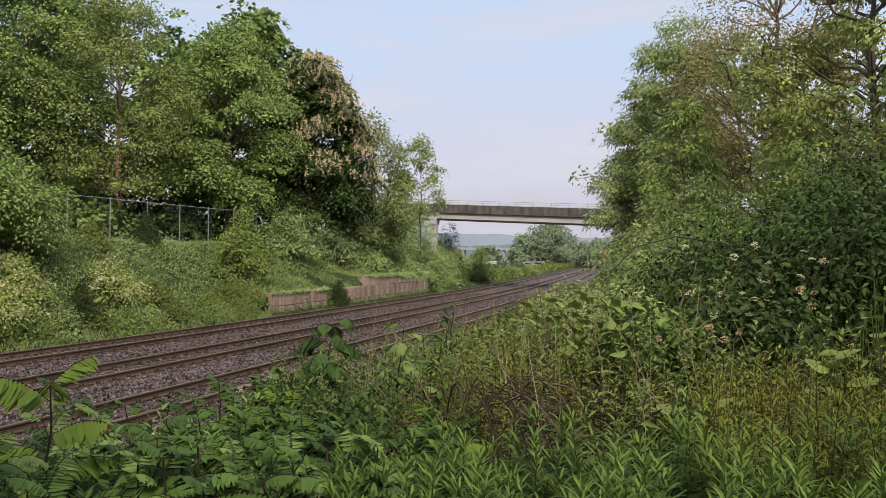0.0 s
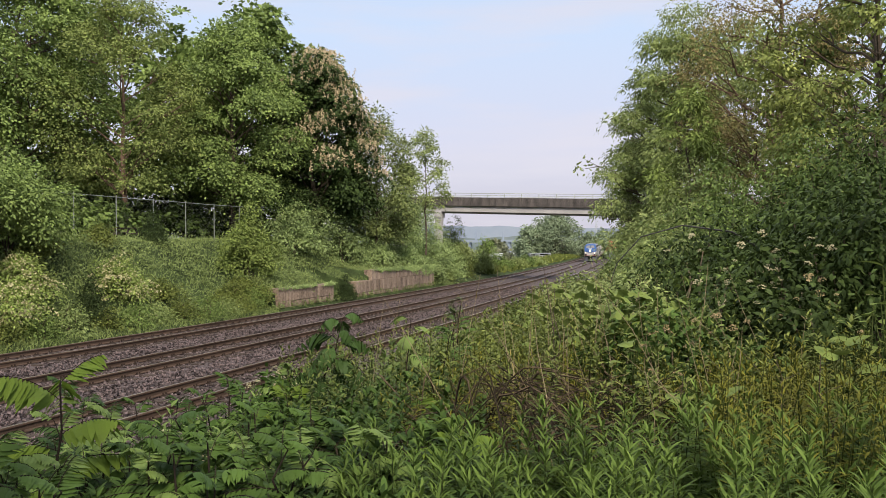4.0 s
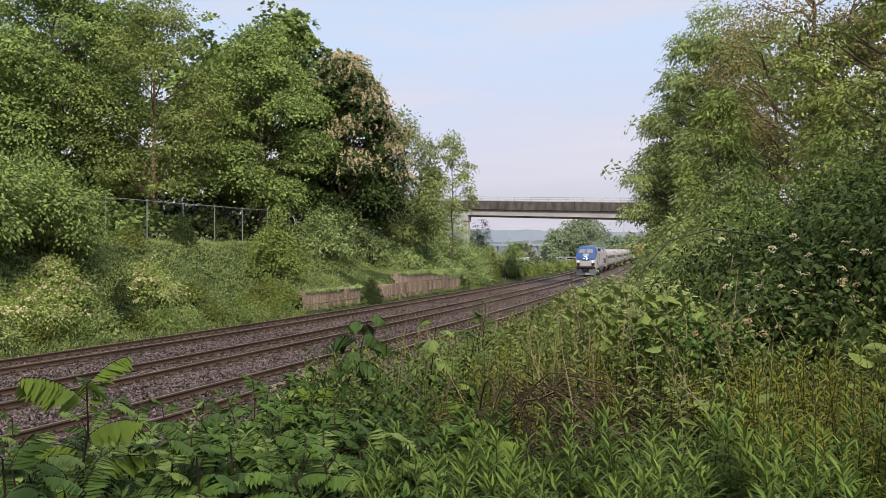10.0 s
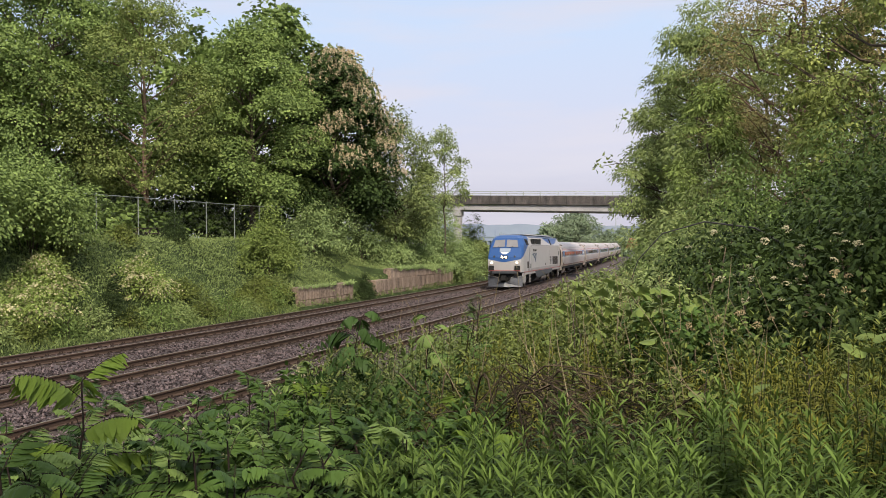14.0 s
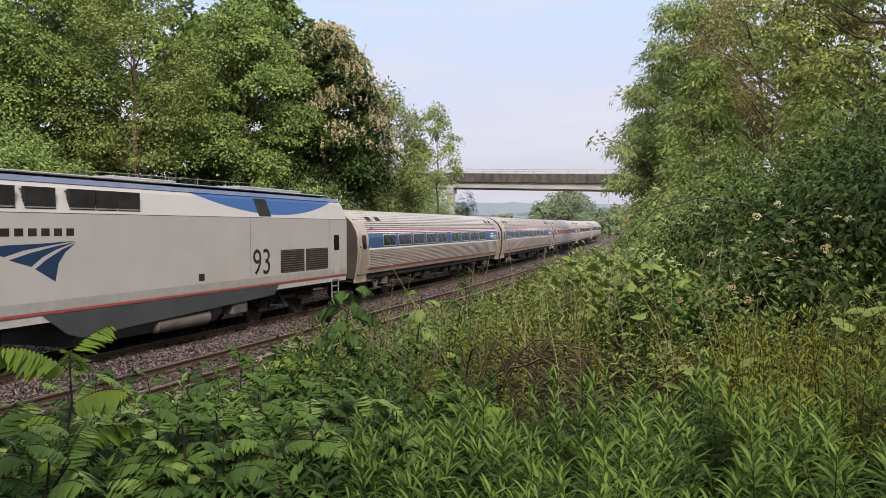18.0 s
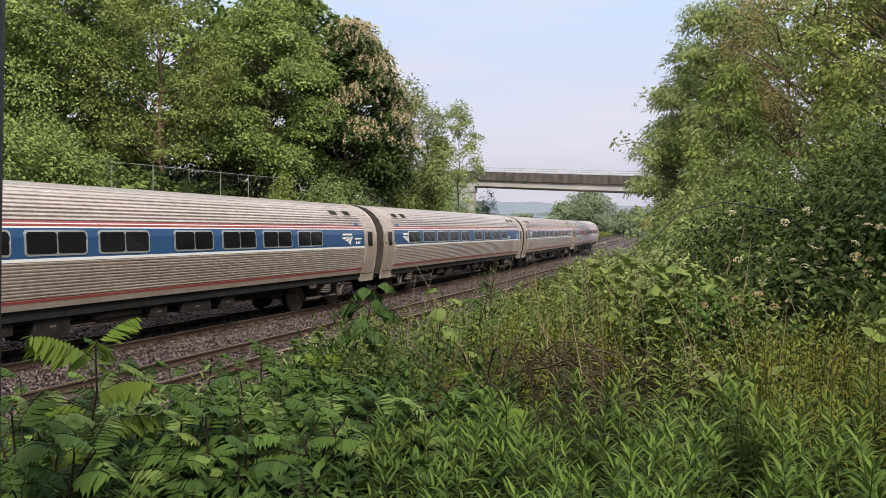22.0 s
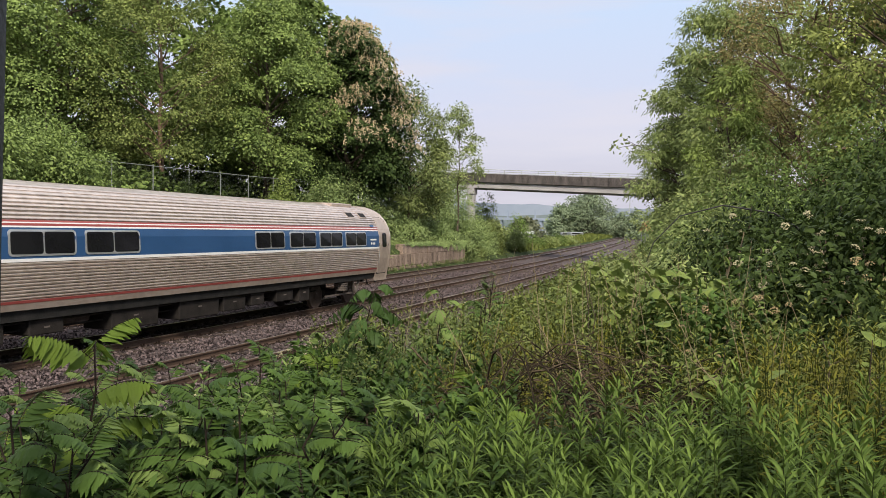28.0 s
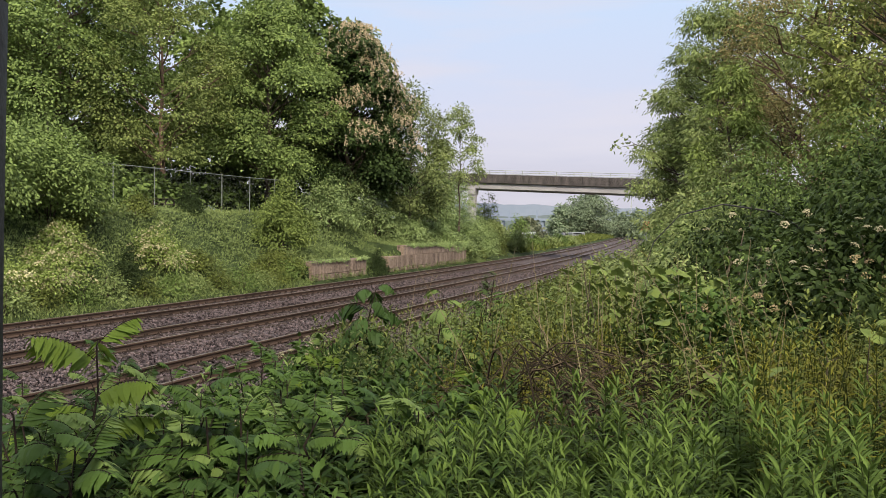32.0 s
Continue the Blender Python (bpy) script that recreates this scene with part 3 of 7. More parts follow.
def build_wall(runs, label):
    """Retaining wall of large cast blocks, laid in courses."""
    root = thing("retaining_wall", label, "retaining wall", kind="structure")
    rng = random.Random(3)
    for a, b, zs in runs:
        for ci, (z0, z1) in enumerate(zs):
            s = a
            first = True
            while s < b - 0.3:
                w = rng.uniform(1.7, 2.1) if not (first and ci % 2) else 1.1
                first = False
                e = min(b, s + w)
                p, q = on_line(s + 0.012, -7.1), on_line(e - 0.012, -7.1)
                d = (q - p)
                ang = math.atan2(-d.x, d.y)
                g = Geo().box(-0.62, rng.uniform(-0.015, 0.02), 0, math.hypot(d.x, d.y), z0 + 0.008, z1 - 0.008)
                o = part("block", g, BLOCK, root, bevel=0.025)
                o.matrix_basis = pose(p.x, p.y, p.z, rng.uniform(-0.3, 0.3), rng.uniform(-0.8, 0.8), math.degrees(ang))
                s = e


build_wall([(37.6, 45.0, ((-0.6, 0.27), (0.27, 1.06)))], "stained tan concrete block wall with grass above it")
build_wall([(48.7, 68.0, ((-0.7, 0.16), (0.16, 1.03))), (51.7, 68.0, ((1.03, 1.80),))], "stained tan concrete block wall, stepped, overgrown at its far end")


def build_bridge():
    """Road bridge over the cutting."""
    a, b = Vector((-28.62, 82.54, 6.93)), Vector((-9.36, 81.63, 6.18))
    d = b - a
    ang, L = math.degrees(math.atan2(d.y, d.x)), d.length
    tilt = -math.degrees(math.asin(d.z / L))
    m = pose(a.x, a.y, a.z, 0, 0, ang) @ pose(0, 0, 0, 0, tilt)
    root = thing("road_bridge", "grey concrete road bridge with blackened parapet over the tracks", "bridge", m)
    x0, x1 = -9.0, 36.0
    part("girder", Geo().box(x0, x1, 0.25, 0.75, 0, 0.7), CONCRETE, root, "pale concrete edge girder", bevel=0.02)
    part("girder", Geo().box(x0, x1, 3.4, 3.9, 0, 0.7), CONCRETE, root, bevel=0.02)
    part("girder", Geo().box(x0, x1, 7.2, 7.7, 0, 0.7), CONCRETE, root, bevel=0.02)
    part("deck", Geo().box(x0, x1, 0.12, 7.9, 0.704, 0.95), CONCRETE, root)
    for i in range(15):
        part("parapet_panel", Geo().box(x0 + i * 3.0 + 0.012, x0 + (i + 1) * 3.0 - 0.012, 0.0, 0.22, 0.68, 1.68), FASCIA, root, "blackened concrete", bevel=0.02)
    part("parapet_panel", Geo().box(x0, x1, 7.8, 8.0, 0.68, 1.68), FASCIA, root, bevel=0.02)
    for y in (0.1, 7.9):
        part("handrail", Geo().tube([(x0, y, 2.16), (x1, y, 2.16)], 0.035, 6).tube([(x0, y, 1.92), (x1, y, 1.92)], 0.028, 6), GALV, root, "galvanised rail")
        for i in range(23):
            part("rail_post", Geo().box(x0 + i * 2 - 0.03, x0 + i * 2 + 0.03, y - 0.03, y + 0.03, 1.68, 2.17), GALV, root)
    for px in (-1.15, 27.0):
        part("pier_cap", Geo().box(px - 0.44, px + 0.44, 0.1, 1.3, -0.75, -0.004), CONCRETE, root, bevel=0.03)
        for y in (0.25,):
            part("pier", Geo().box(px - 0.4, px + 0.4, y, y + 0.8, -8.5, -0.754), CONCRETE, root, "concrete pier column", bevel=0.04)
    part("abutment", Geo().box(-9.5, -7.2, -0.3, 8.3, -6, 0.0), CONCRETE, root, bevel=0.05)


build_bridge()


def build_fence():
    root = thing("chain_link_fence", "tall galvanised chain-link fence along the top of the bank", "fence")
    tops = []
    for i in range(-6, 15):
        s = 32.85 + i * 3.05
        p = on_line(s, -14.3)
        zb = ground_z(s, -14.3)
        zt = 5.78 + max(0, s - 44) * 0.03
        tops.append((Vector((p.x, p.y, zt)), Vector((p.x, p.y, zb))))
        part("fence_post", Geo().tube([(p.x, p.y, zb - 0.3), (p.x, p.y, zt + 0.04)], 0.029, 8).tube([(p.x, p.y, zt + 0.04), (p.x, p.y, zt + 0.09)], [0.04, 0.015], 8), FENCEWIRE, root)
    for (a, ab), (b, bb) in zip(tops, tops[1:]):
        part("top_rail", Geo().tube([a, b], 0.024, 6), FENCEWIRE, root)
        # woven wires
        g = Geo()
        n = 18
        for k in range(-12, n):
            for sgn in (0, 1):
                t0, t1 = k / n, (k + 12) / n
                q0, q1 = 0.0, 1.0
                if t0 < 0:
                    q0 = -t0 / (t1 - t0)
                if t1 > 1:
                    q1 = (1 - t0) / (t1 - t0)
                def at(q):
                    t = t0 + (t1 - t0) * q
                    lo, hi = ab.lerp(bb, t), a.lerp(b, t)
                    return lo.lerp(hi, q if sgn else 1 - q)
                g.tube([at(q0), at(q1)], 0.0011, 3, caps=False)
        part("mesh_panel", g, FENCEWIRE, root, "woven wire mesh")


build_fence()
# ---- trees and shrubs of the bank ----
def bank_trees():
    g = "tall trees behind the fence"
    kw = dict(group=g, spread=0.6, per=55, aspect=0.85, size_lobe=0.3, squash=0.5, flat=0.16, shell=0.7, jut=0.14)
    tree("maple_tree", "tall leafy maple with layered bright green boughs", -44.0, 38.4, 3.9, 19.5, 2.4, 7.0, 44, 78000, 0.18, MAPLE, BARK, 11, 0.28, **kw)
    tree("maple_tree", "tall leafy green maple at the edge of a park", -52.0, 37.0, 3.9, 18.0, 1.2, 6.5, 28, 20000, 0.3, MAPLE, BARK, 12, 0.3, **kw)
    tree("maple_tree", "tall green maple with a dark shaded trunk", -48.0, 50.0, 3.9, 20.0, 1.5, 7.0, 26, 15000, 0.36, MAPLE, BARK, 13, 0.3, **kw)
    tree("locust_tree", "thin yellow-green tree with a reddish trunk showing", -36.6, 39.9, 3.9, 17.0, 2.4, 5.2, 30, 34000, 0.16, YELLOW, REDBARK, 14, 0.2, group=g, spread=0.45, per=34, aspect=0.7, size_lobe=0.26, flat=0.18, jut=0.22)
    tree("maple_tree", "dense bright green maple tree", -33.4, 47.6, 3.9, 16.0, 2.0, 5.4, 40, 72000, 0.17, MAPLE, BARK, 15, 0.25, **kw)
    chest = tree("horse_chestnut_tree", "dark green horse chestnut with cream flower spikes", -29.9, 53.6, 3.8, 14.6, 1.2, 5.2, 32, 44000, 0.22, CHESTNUT, BARK, 16, 0.25, **kw)
    tree("maple_tree", "dark green tree in the second row", -41.0, 52.0, 3.9, 17.5, 1.0, 6.5, 20, 11000, 0.42, MAPLE, BARK, 161, 0.25, **kw)
    tree("maple_tree", "green tree in the second row", -60.0, 50.0, 3.9, 19.0, 1.0, 7.5, 18, 9000, 0.45, MAPLE, BARK, 162, 0.25, **kw)
    rng = np.random.default_rng(160)
    crown = [o for o in chest.children if o.name.startswith("crown")][0].data
    co = np.empty(len(crown.vertices) * 3, np.float32)
    crown.vertices.foreach_get("co", co)
    co = co.reshape(-1, 3)[::4]
    pos, al = [], []
    rad = np.hypot(co[:, 0], co[:, 1])
    for lo in np.arange(4.5, 15.5, 0.5):
        band = np.flatnonzero((co[:, 2] >= lo) & (co[:, 2] < lo + 0.5) & (co[:, 1] < 0.9 * co[:, 0] + 1.0))
        if len(band) < 10:
            continue
        edge = band[rad[band] > np.quantile(rad[band], 0.6 if lo < 11 else 0.35)]
        edge = edge[co[edge, 0] - 0.35 * co[edge, 1] + 0.3 * (lo - 9) + 1.3 * rng.normal(size=len(edge)) > 1.2]
        for c in co[rng.choice(edge, min(len(edge), 32), replace=False)] if len(edge) else []:
            out = np.array((c[0], c[1], 0)) / (np.hypot(c[0], c[1]) + 0.1) * 0.22
            for k in range(12):
                t = k / 11
                pos.append(c + out + np.array((0, 0, 0.36 * t)) + rng.normal(size=3) * 0.065 * (1.2 - t))
                al.append(unit(rng.normal(size=(1, 3)))[0])
    pos, al = np.array(pos), np.array(al)
    nn = unit(rng.normal(size=pos.shape))
    part("blossom", leaf_quads("blossom", pos, al, nn, 0.13, 0.11), CREAM, chest, "upright cream flower spikes")
    tree("maple_tree", "green tree crown rising behind the others", -36.1, 55.0, 3.9, 19.6, 2.0, 5.8, 20, 19000, 0.38, MAPLE, BARK, 17, 0.28, **kw)
    tree("ash_tree", "light green tree behind the chestnut", -32.2, 58.7, 3.8, 16.4, 2.0, 4.2, 18, 12000, 0.40, LIGHT, BARK, 18, 0.22, **kw)
    tree("ash_tree", "slim light green tree beside the road", -26.6, 58.5, 3.2, 11.2, 0.2, 4.0, 34, 13000, 0.27, LIGHT, BARK, 19, 0.14, group=g, shell=0.5, aspect=0.45, spread=0.4, size_lobe=0.24, per=14)
    tree("ash_tree", "slender light tree with sparse leaves by the bridge", -25.6, 67.7, 2.4, 11.8, 4.0, 2.5, 22, 3600, 0.26, LIGHT, BARK, 20, 0.10, group=g, shell=0.5, aspect=0.45, spread=0.3, size_lobe=0.2, per=10)


bank_trees()


def ring_lobes(seed, n, radius, height, low=0.3):
    """Lobes of a bush: a rough dome of that radius and height."""
    rng = np.random.default_rng(seed)
    out = [(0.0, 0.0, height * 0.74, radius * 0.36, height * 0.26)]
    for i in range(n):
        a, q = i * 2.39996 + rng.random(), math.sqrt((i + 0.5) / n)
        env = math.sqrt(1 - 0.8 * q * q)
        z = height * env * (0.22 + 0.56 * rng.random() ** 0.7)
        out.append((radius * q * math.cos(a) * 0.78, radius * q * math.sin(a) * 0.78, max(0.22 * height, z), radius * (0.28 + 0.14 * rng.random()), height * (0.17 + 0.1 * rng.random())))
    return out


def bank_shrubs():
    def put(name, label, s, l, lobes, n, size, leaf, seed, **kw):
        p = on_line(s, l)
        return shrub(name, label, p.x, p.y, ground_z(s, l), lobes, n, size, leaf, BARK, seed, **kw)
    # undergrowth behind the fence; two of three take dark leaves to stand for shade
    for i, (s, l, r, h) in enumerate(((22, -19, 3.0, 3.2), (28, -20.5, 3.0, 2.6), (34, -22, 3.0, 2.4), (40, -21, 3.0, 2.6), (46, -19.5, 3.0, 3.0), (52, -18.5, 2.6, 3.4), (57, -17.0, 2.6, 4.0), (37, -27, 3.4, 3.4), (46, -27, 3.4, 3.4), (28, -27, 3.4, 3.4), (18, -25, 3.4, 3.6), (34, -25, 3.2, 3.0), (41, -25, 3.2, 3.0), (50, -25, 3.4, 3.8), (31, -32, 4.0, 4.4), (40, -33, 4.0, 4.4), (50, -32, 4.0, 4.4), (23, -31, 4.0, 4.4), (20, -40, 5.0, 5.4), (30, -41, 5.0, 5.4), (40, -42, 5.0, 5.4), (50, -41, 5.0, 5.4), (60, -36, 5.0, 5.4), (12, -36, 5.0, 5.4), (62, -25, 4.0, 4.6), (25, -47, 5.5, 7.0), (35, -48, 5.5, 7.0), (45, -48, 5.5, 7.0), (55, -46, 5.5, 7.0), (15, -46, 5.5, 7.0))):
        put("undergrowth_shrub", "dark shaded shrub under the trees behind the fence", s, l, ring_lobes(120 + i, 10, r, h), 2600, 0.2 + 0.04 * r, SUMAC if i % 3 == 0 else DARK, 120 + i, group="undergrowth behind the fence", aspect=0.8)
    # tall shrubs in front of the fence
    put("locust_shrub", "tall feathery green shrub in front of the fence", 24.0, -12.4, ring_lobes(31, 22, 2.8, 5.4), 20000, 0.15, MAPLE, 31, aspect=0.5, spread=0.4, per=34, flat=0.2)
    put("locust_shrub", "tall feathery green shrub beside the fence", 19.5, -11.6, ring_lobes(32, 16, 2.5, 5.2), 15000, 0.16, MAPLE, 32, aspect=0.5, spread=0.4, per=34, flat=0.2)
    put("shrub", "round light green bush on the bank", 38.6, -9.6, ring_lobes(33, 14, 1.75, 3.9) + [(0, 0, 3.6, 0.55, 0.9)], 12000, 0.14, BUSH, 33, shell=0.7, spread=0.22, flat=0.25)
    # sumac thicket over the wall
    g = "sumac thicket over the wall"
    spots = ((49, -12.2, 2.3, 3.6), (53, -12.8, 2.5, 5.0), (55, -10.9, 2.3, 3.6), (58, -12.6, 2.7, 6.6), (61, -10.4, 2.5, 5.0), (64, -12.2, 3.0, 8.4), (67, -9.9, 2.5, 5.4), (71, -11.6, 3.0, 8.6), (74, -9.4, 2.4, 4.6), (78, -11.4, 2.8, 7.6), (82, -9.6, 2.2, 3.4), (76, -13.2, 3.0, 9.4), (57, -9.0, 1.7, 2.0), (63, -8.6, 1.7, 2.0), (69, -7.9, 1.7, 2.4), (76, -7.9, 1.7, 2.6))
    for i, (s, l, r, h) in enumerate(spots):
        put("sumac_shrub", "dense green sumac shrub above the block wall", s, l, ring_lobes(40 + i, 9, r, h), 5600, 0.2, THICKET, 40 + i, group=g, flat=0.14, aspect=0.45, spread=0.36, per=26, shell=0.7)
    for i, (s, l, r, h) in enumerate(((89, -10.4, 2.0, 6.6), (86, -8.6, 1.7, 4.2), (102, -9.0, 2.2, 5.0), (96, -8.2, 1.6, 2.8), (112, -8.6, 1.8, 2.2), (122, -8.0, 1.8, 2.0), (134, -8.2, 2.0, 2.2), (148, -8.0, 2.0, 1.8))):
        put("roadside_shrub", "yellow-green shrub beside the far tracks", s, l, ring_lobes(60 + i, 8, r, h), 3200, 0.2, LIGHT if i % 2 else SUMAC, 60 + i, group="shrubs by the far tracks")
    # shrubs with yellow-cream flowers
    for i, (s, l, r, h) in enumerate(((18.0, -8.9, 1.5, 2.0), (20.4, -8.6, 1.5, 1.8), (22.2, -9.8, 1.3, 1.8), (27.4, -9.4, 1.2, 2.2), (16.4, -8.4, 1.4, 1.5))):
        o = put("flowering_shrub", "low shrub covered in cream-yellow flower heads", s, l, ring_lobes(80 + i, 9, r, h, 0.2), 4600, 0.12, BUSH, 80 + i, group="flowering shrubs on the bank", shell=0.6, aspect=0.5)
        rng = np.random.default_rng(180 + i)
        part("blossom", crown_mesh("blossom", ring_lobes(80 + i, 9, r, h, 0.25), 2100, 0.1, rng, shell=0.98, spread=0.17, per=30, flat=0.08), FLOWER, o, "cream-yellow flower heads")
    for i, (s, l, r, h) in enumerate(((16.0, -8.6, 1.2, 1.2), (23.2, -10.6, 1.0, 1.2), (30.0, -9.3, 0.9, 1.0), (25.5, -12.2, 0.9, 1.2), (30.2, -13.2, 0.8, 1.0), (44.0, -13.2, 1.0, 1.2), (33.5, -8.2, 0.8, 0.8), (36.7, -8.0, 1.0, 1.3), (35.5, -8.7, 1.0, 1.2), (36.9, -9.2, 0.9, 1.0), (68.6, -8.3, 1.3, 1.9), (70.8, -7.9, 1.2, 1.6), (73.5, -7.6, 1.2, 1.5), (84.0, -7.8, 1.3, 1.6))):
        put("shrub", "small green shrub on the grassy bank", s, l, ring_lobes(90 + i, 7, r, h, 0.2), 2200, 0.11, WEED, 90 + i, group="small shrubs on the bank")
    for i in range(17):
        s = 9.5 + 1.65 * i
        put("shrub", "low green shrub at the foot of the bank", s, -7.25 - 0.5 * (i * 0.618 % 1), ring_lobes(140 + i, 6, 0.75, 0.75 + 0.4 * (i * 0.37 % 1), 0.2), 1300, 0.11, (WEED, SUMAC, GRASS)[i % 3], 140 + i, group="low shrubs at the bank's foot", stems=3, shell=0.6, aspect=0.45)
    # small cedars
    for i, (s, l, h, r) in enumerate(((24.2, -8.1, 2.1, 1.0), (46.6, -6.95, 1.9, 0.95), (35.1, -13.7, 2.0, 0.9))):
        lob = [(0, 0, h * t, r * (1.05 - t) * 0.9, h * 0.13) for t in (0.12, 0.25, 0.38, 0.5, 0.62, 0.74, 0.86, 0.96)]
        put("young_cedar", "small dark green cedar beside the bank", s, l, lob, 5200, 0.1, CEDAR, 100 + i, category="conifer", stems=1, group="young cedars", aspect=0.3, spread=0.12)


bank_shrubs()


def bank_grass():
    """Rough grass of the bank: tufts of blades."""
    rng = np.random.default_rng(7)
    n = 34000
    s = 8 + 66 * rng.random(n) ** 1.3
    l = -6.62 - 8.5 * rng.random(n) ** 1.1
    bare = (s > 37) & (s < 70) & (l > -7.3)
    s, l = s[~bare], l[~bare]
    n = len(s)
    p = np.array([(*on_line(a, b)[:2], ground_z(a, b)) for a, b in zip(s, l)])
    p = np.repeat(p, 3, 0) + rng.normal(size=(3 * n, 3)) * np.array((0.09, 0.09, 0))
    along = unit(rng.normal(size=(3 * n, 3)) * np.array((0.5, 0.5, 0.15)) + np.array((0, 0, 0.9)))
    nn = unit(np.cross(along, rand_dirs(rng, 3 * n)))
    ln = 0.12 + 0.2 * rng.random(3 * n) ** 2
    tagged(part("bank_grass", leaf_quads("bank_grass", p - np.array((0, 0, 0.05)), along, nn, ln, 0.03), GRASS), "long soft green grass and weeds on the bank", "grass", kind="stuff")


bank_grass()


def wall_growth():
    """Creepers and grass that hang over the top of the block wall."""
    rng = np.random.default_rng(17)
    P = []
    for k in range(260):
        s = 37.7 + 7.2 * rng.random() if k < 28 else 51.8 + 16.5 * rng.random() ** 0.7
        top, far = (1.06, 0.12) if s < 46 else (1.8, 0.25 + 0.9 * smooth_step(58, 68, s))
        p = on_line(s, -7.12)
        drop = far * rng.random() ** 2
        for j in range(26):
            t = rng.random()
            P.append((p.x + 0.05 + 0.07 * rng.random(), p.y + 0.16 * rng.normal(), p.z + top + 0.08 - drop * t + 0.05 * rng.normal()))
    P = np.array(P)
    n = len(P)
    al = unit(np.array((0.5, -0.2, -0.7)) + 0.6 * rng.normal(size=(n, 3)))
    nn = unit(np.array((0.8, -0.5, 0.6)) + 0.5 * rng.normal(size=(n, 3)))
    nn = unit(nn - al * (nn * al).sum(1, keepdims=True))
    tagged(part("wall_creepers", leaf_quads("wall_creepers", P, al, nn, 0.12, 0.06), THICKET), "green creepers and grass hanging over the block wall", "creeper", kind="stuff")


wall_growth()


def bank_weeds():
    """Broad-leaved weeds in clumps over the bank."""
    rng = np.random.default_rng(8)
    m = 1500
    s, l = 8 + 60 * rng.random(m) ** 1.2, -7.2 - 7.4 * rng.random(m)
    keep = np.array([noise.noise((a * 0.35, b * 0.5, 5.0)) + 0.25 * rng.normal() > -0.12 for a, b in zip(s, l)])
    c = np.array([(*on_line(a, b)[:2], ground_z(a, b)) for a, b in zip(s[keep], l[keep])])
    per = 22
    p = np.repeat(c, per, 0)
    n = len(p)
    off = rng.normal(size=(n, 3)) * np.array((0.2, 0.2, 0.13))
    off[:, 2] = np.abs(off[:, 2]) * 1.3 + 0.08
    along = unit(off * np.array((1, 1, 0.5)) + rng.normal(size=(n, 3)) * 0.1)
    nn = unit(np.array((0, 0, 0.8)) + 0.5 * rng.normal(size=(n, 3)) + np.array((0.4, -0.4, 0)))
    nn = unit(nn - along * (nn * along).sum(1, keepdims=True))
    ln = 0.09 + 0.09 * rng.random(n)
    tagged(part("bank_weeds", leaf_quads("bank_weeds", p + off, along, nn, ln, ln * 0.55), GRASS), "clumps of broad-leaved weeds on the bank", "weeds", kind="stuff")


bank_weeds()


def right_trees():
    g = "trees beside the near track"
    kw = dict(group=g, shell=0.66, aspect=0.36, spread=0.2, per=18, size_lobe=0.24, squash=0.55, flat=0.2, jut=0.16, droop=0.5)
    tree("box_elder_tree", "light green box elder leaning towards the tracks", -1.5, 33.8, 1.6, 11.6, 0.2, 3.3, 56, 48000, 0.17, LIGHT, BARK, 21, 0.18, lean=(0.7, 0), **kw)
    tree("box_elder_tree", "light green tree with drooping boughs", -2.1, 38.0, 1.4, 9.2, 0.2, 2.6, 38, 24000, 0.19, LIGHT, BARK, 22, 0.16, **kw)
    tree("box_elder_tree", "young bright green tree standing before the others", -0.5, 26.0, 1.8, 6.4, 0.3, 1.3, 26, 12000, 0.14, BUSH, BARK, 30, 0.09, **kw)
    tree("dead_leaf_tree", "thin-leaved brownish tree full of fine twigs", 2.5, 29.5, 2.0, 13.4, 2.0, 3.9, 44, 24000, 0.11, OLIVE, REDBARK, 23, 0.2, group=g, shell=0.4, aspect=0.5, spread=0.3, per=14, flat=0.3, jut=0.16, size_lobe=0.24, squash=0.6)
    tree("box_elder_tree", "tall yellowish green tree", 4.3, 22.0, 2.2, 11.5, 1.0, 3.4, 46, 34000, 0.115, YELLOWTREE, BARK, 24, 0.18, **dict(kw, shell=0.45, aspect=0.55))
    tree("maple_tree", "green tree with broad pale leaves at the edge of the thicket", 5.0, 14.0, 2.4, 6.6, 0.4, 2.2, 34, 9000, 0.14, BUSH, BARK, 25, 0.12, **dict(kw, aspect=0.85, per=9, spread=0.26))
    tree("box_elder_tree", "green tree in the thicket", 7.0, 32.0, 2.4, 15.0, 1.0, 4.6, 34, 26000, 0.24, MAPLE, BARK, 26, 0.2, **dict(kw, shell=0.5, aspect=0.6))
    tree("box_elder_tree", "green tree deep in the thicket", 1.9, 42.0, 2.0, 12.5, 1.0, 4.3, 24, 14000, 0.28, LIGHT, BARK, 29, 0.2, **kw)


right_trees()


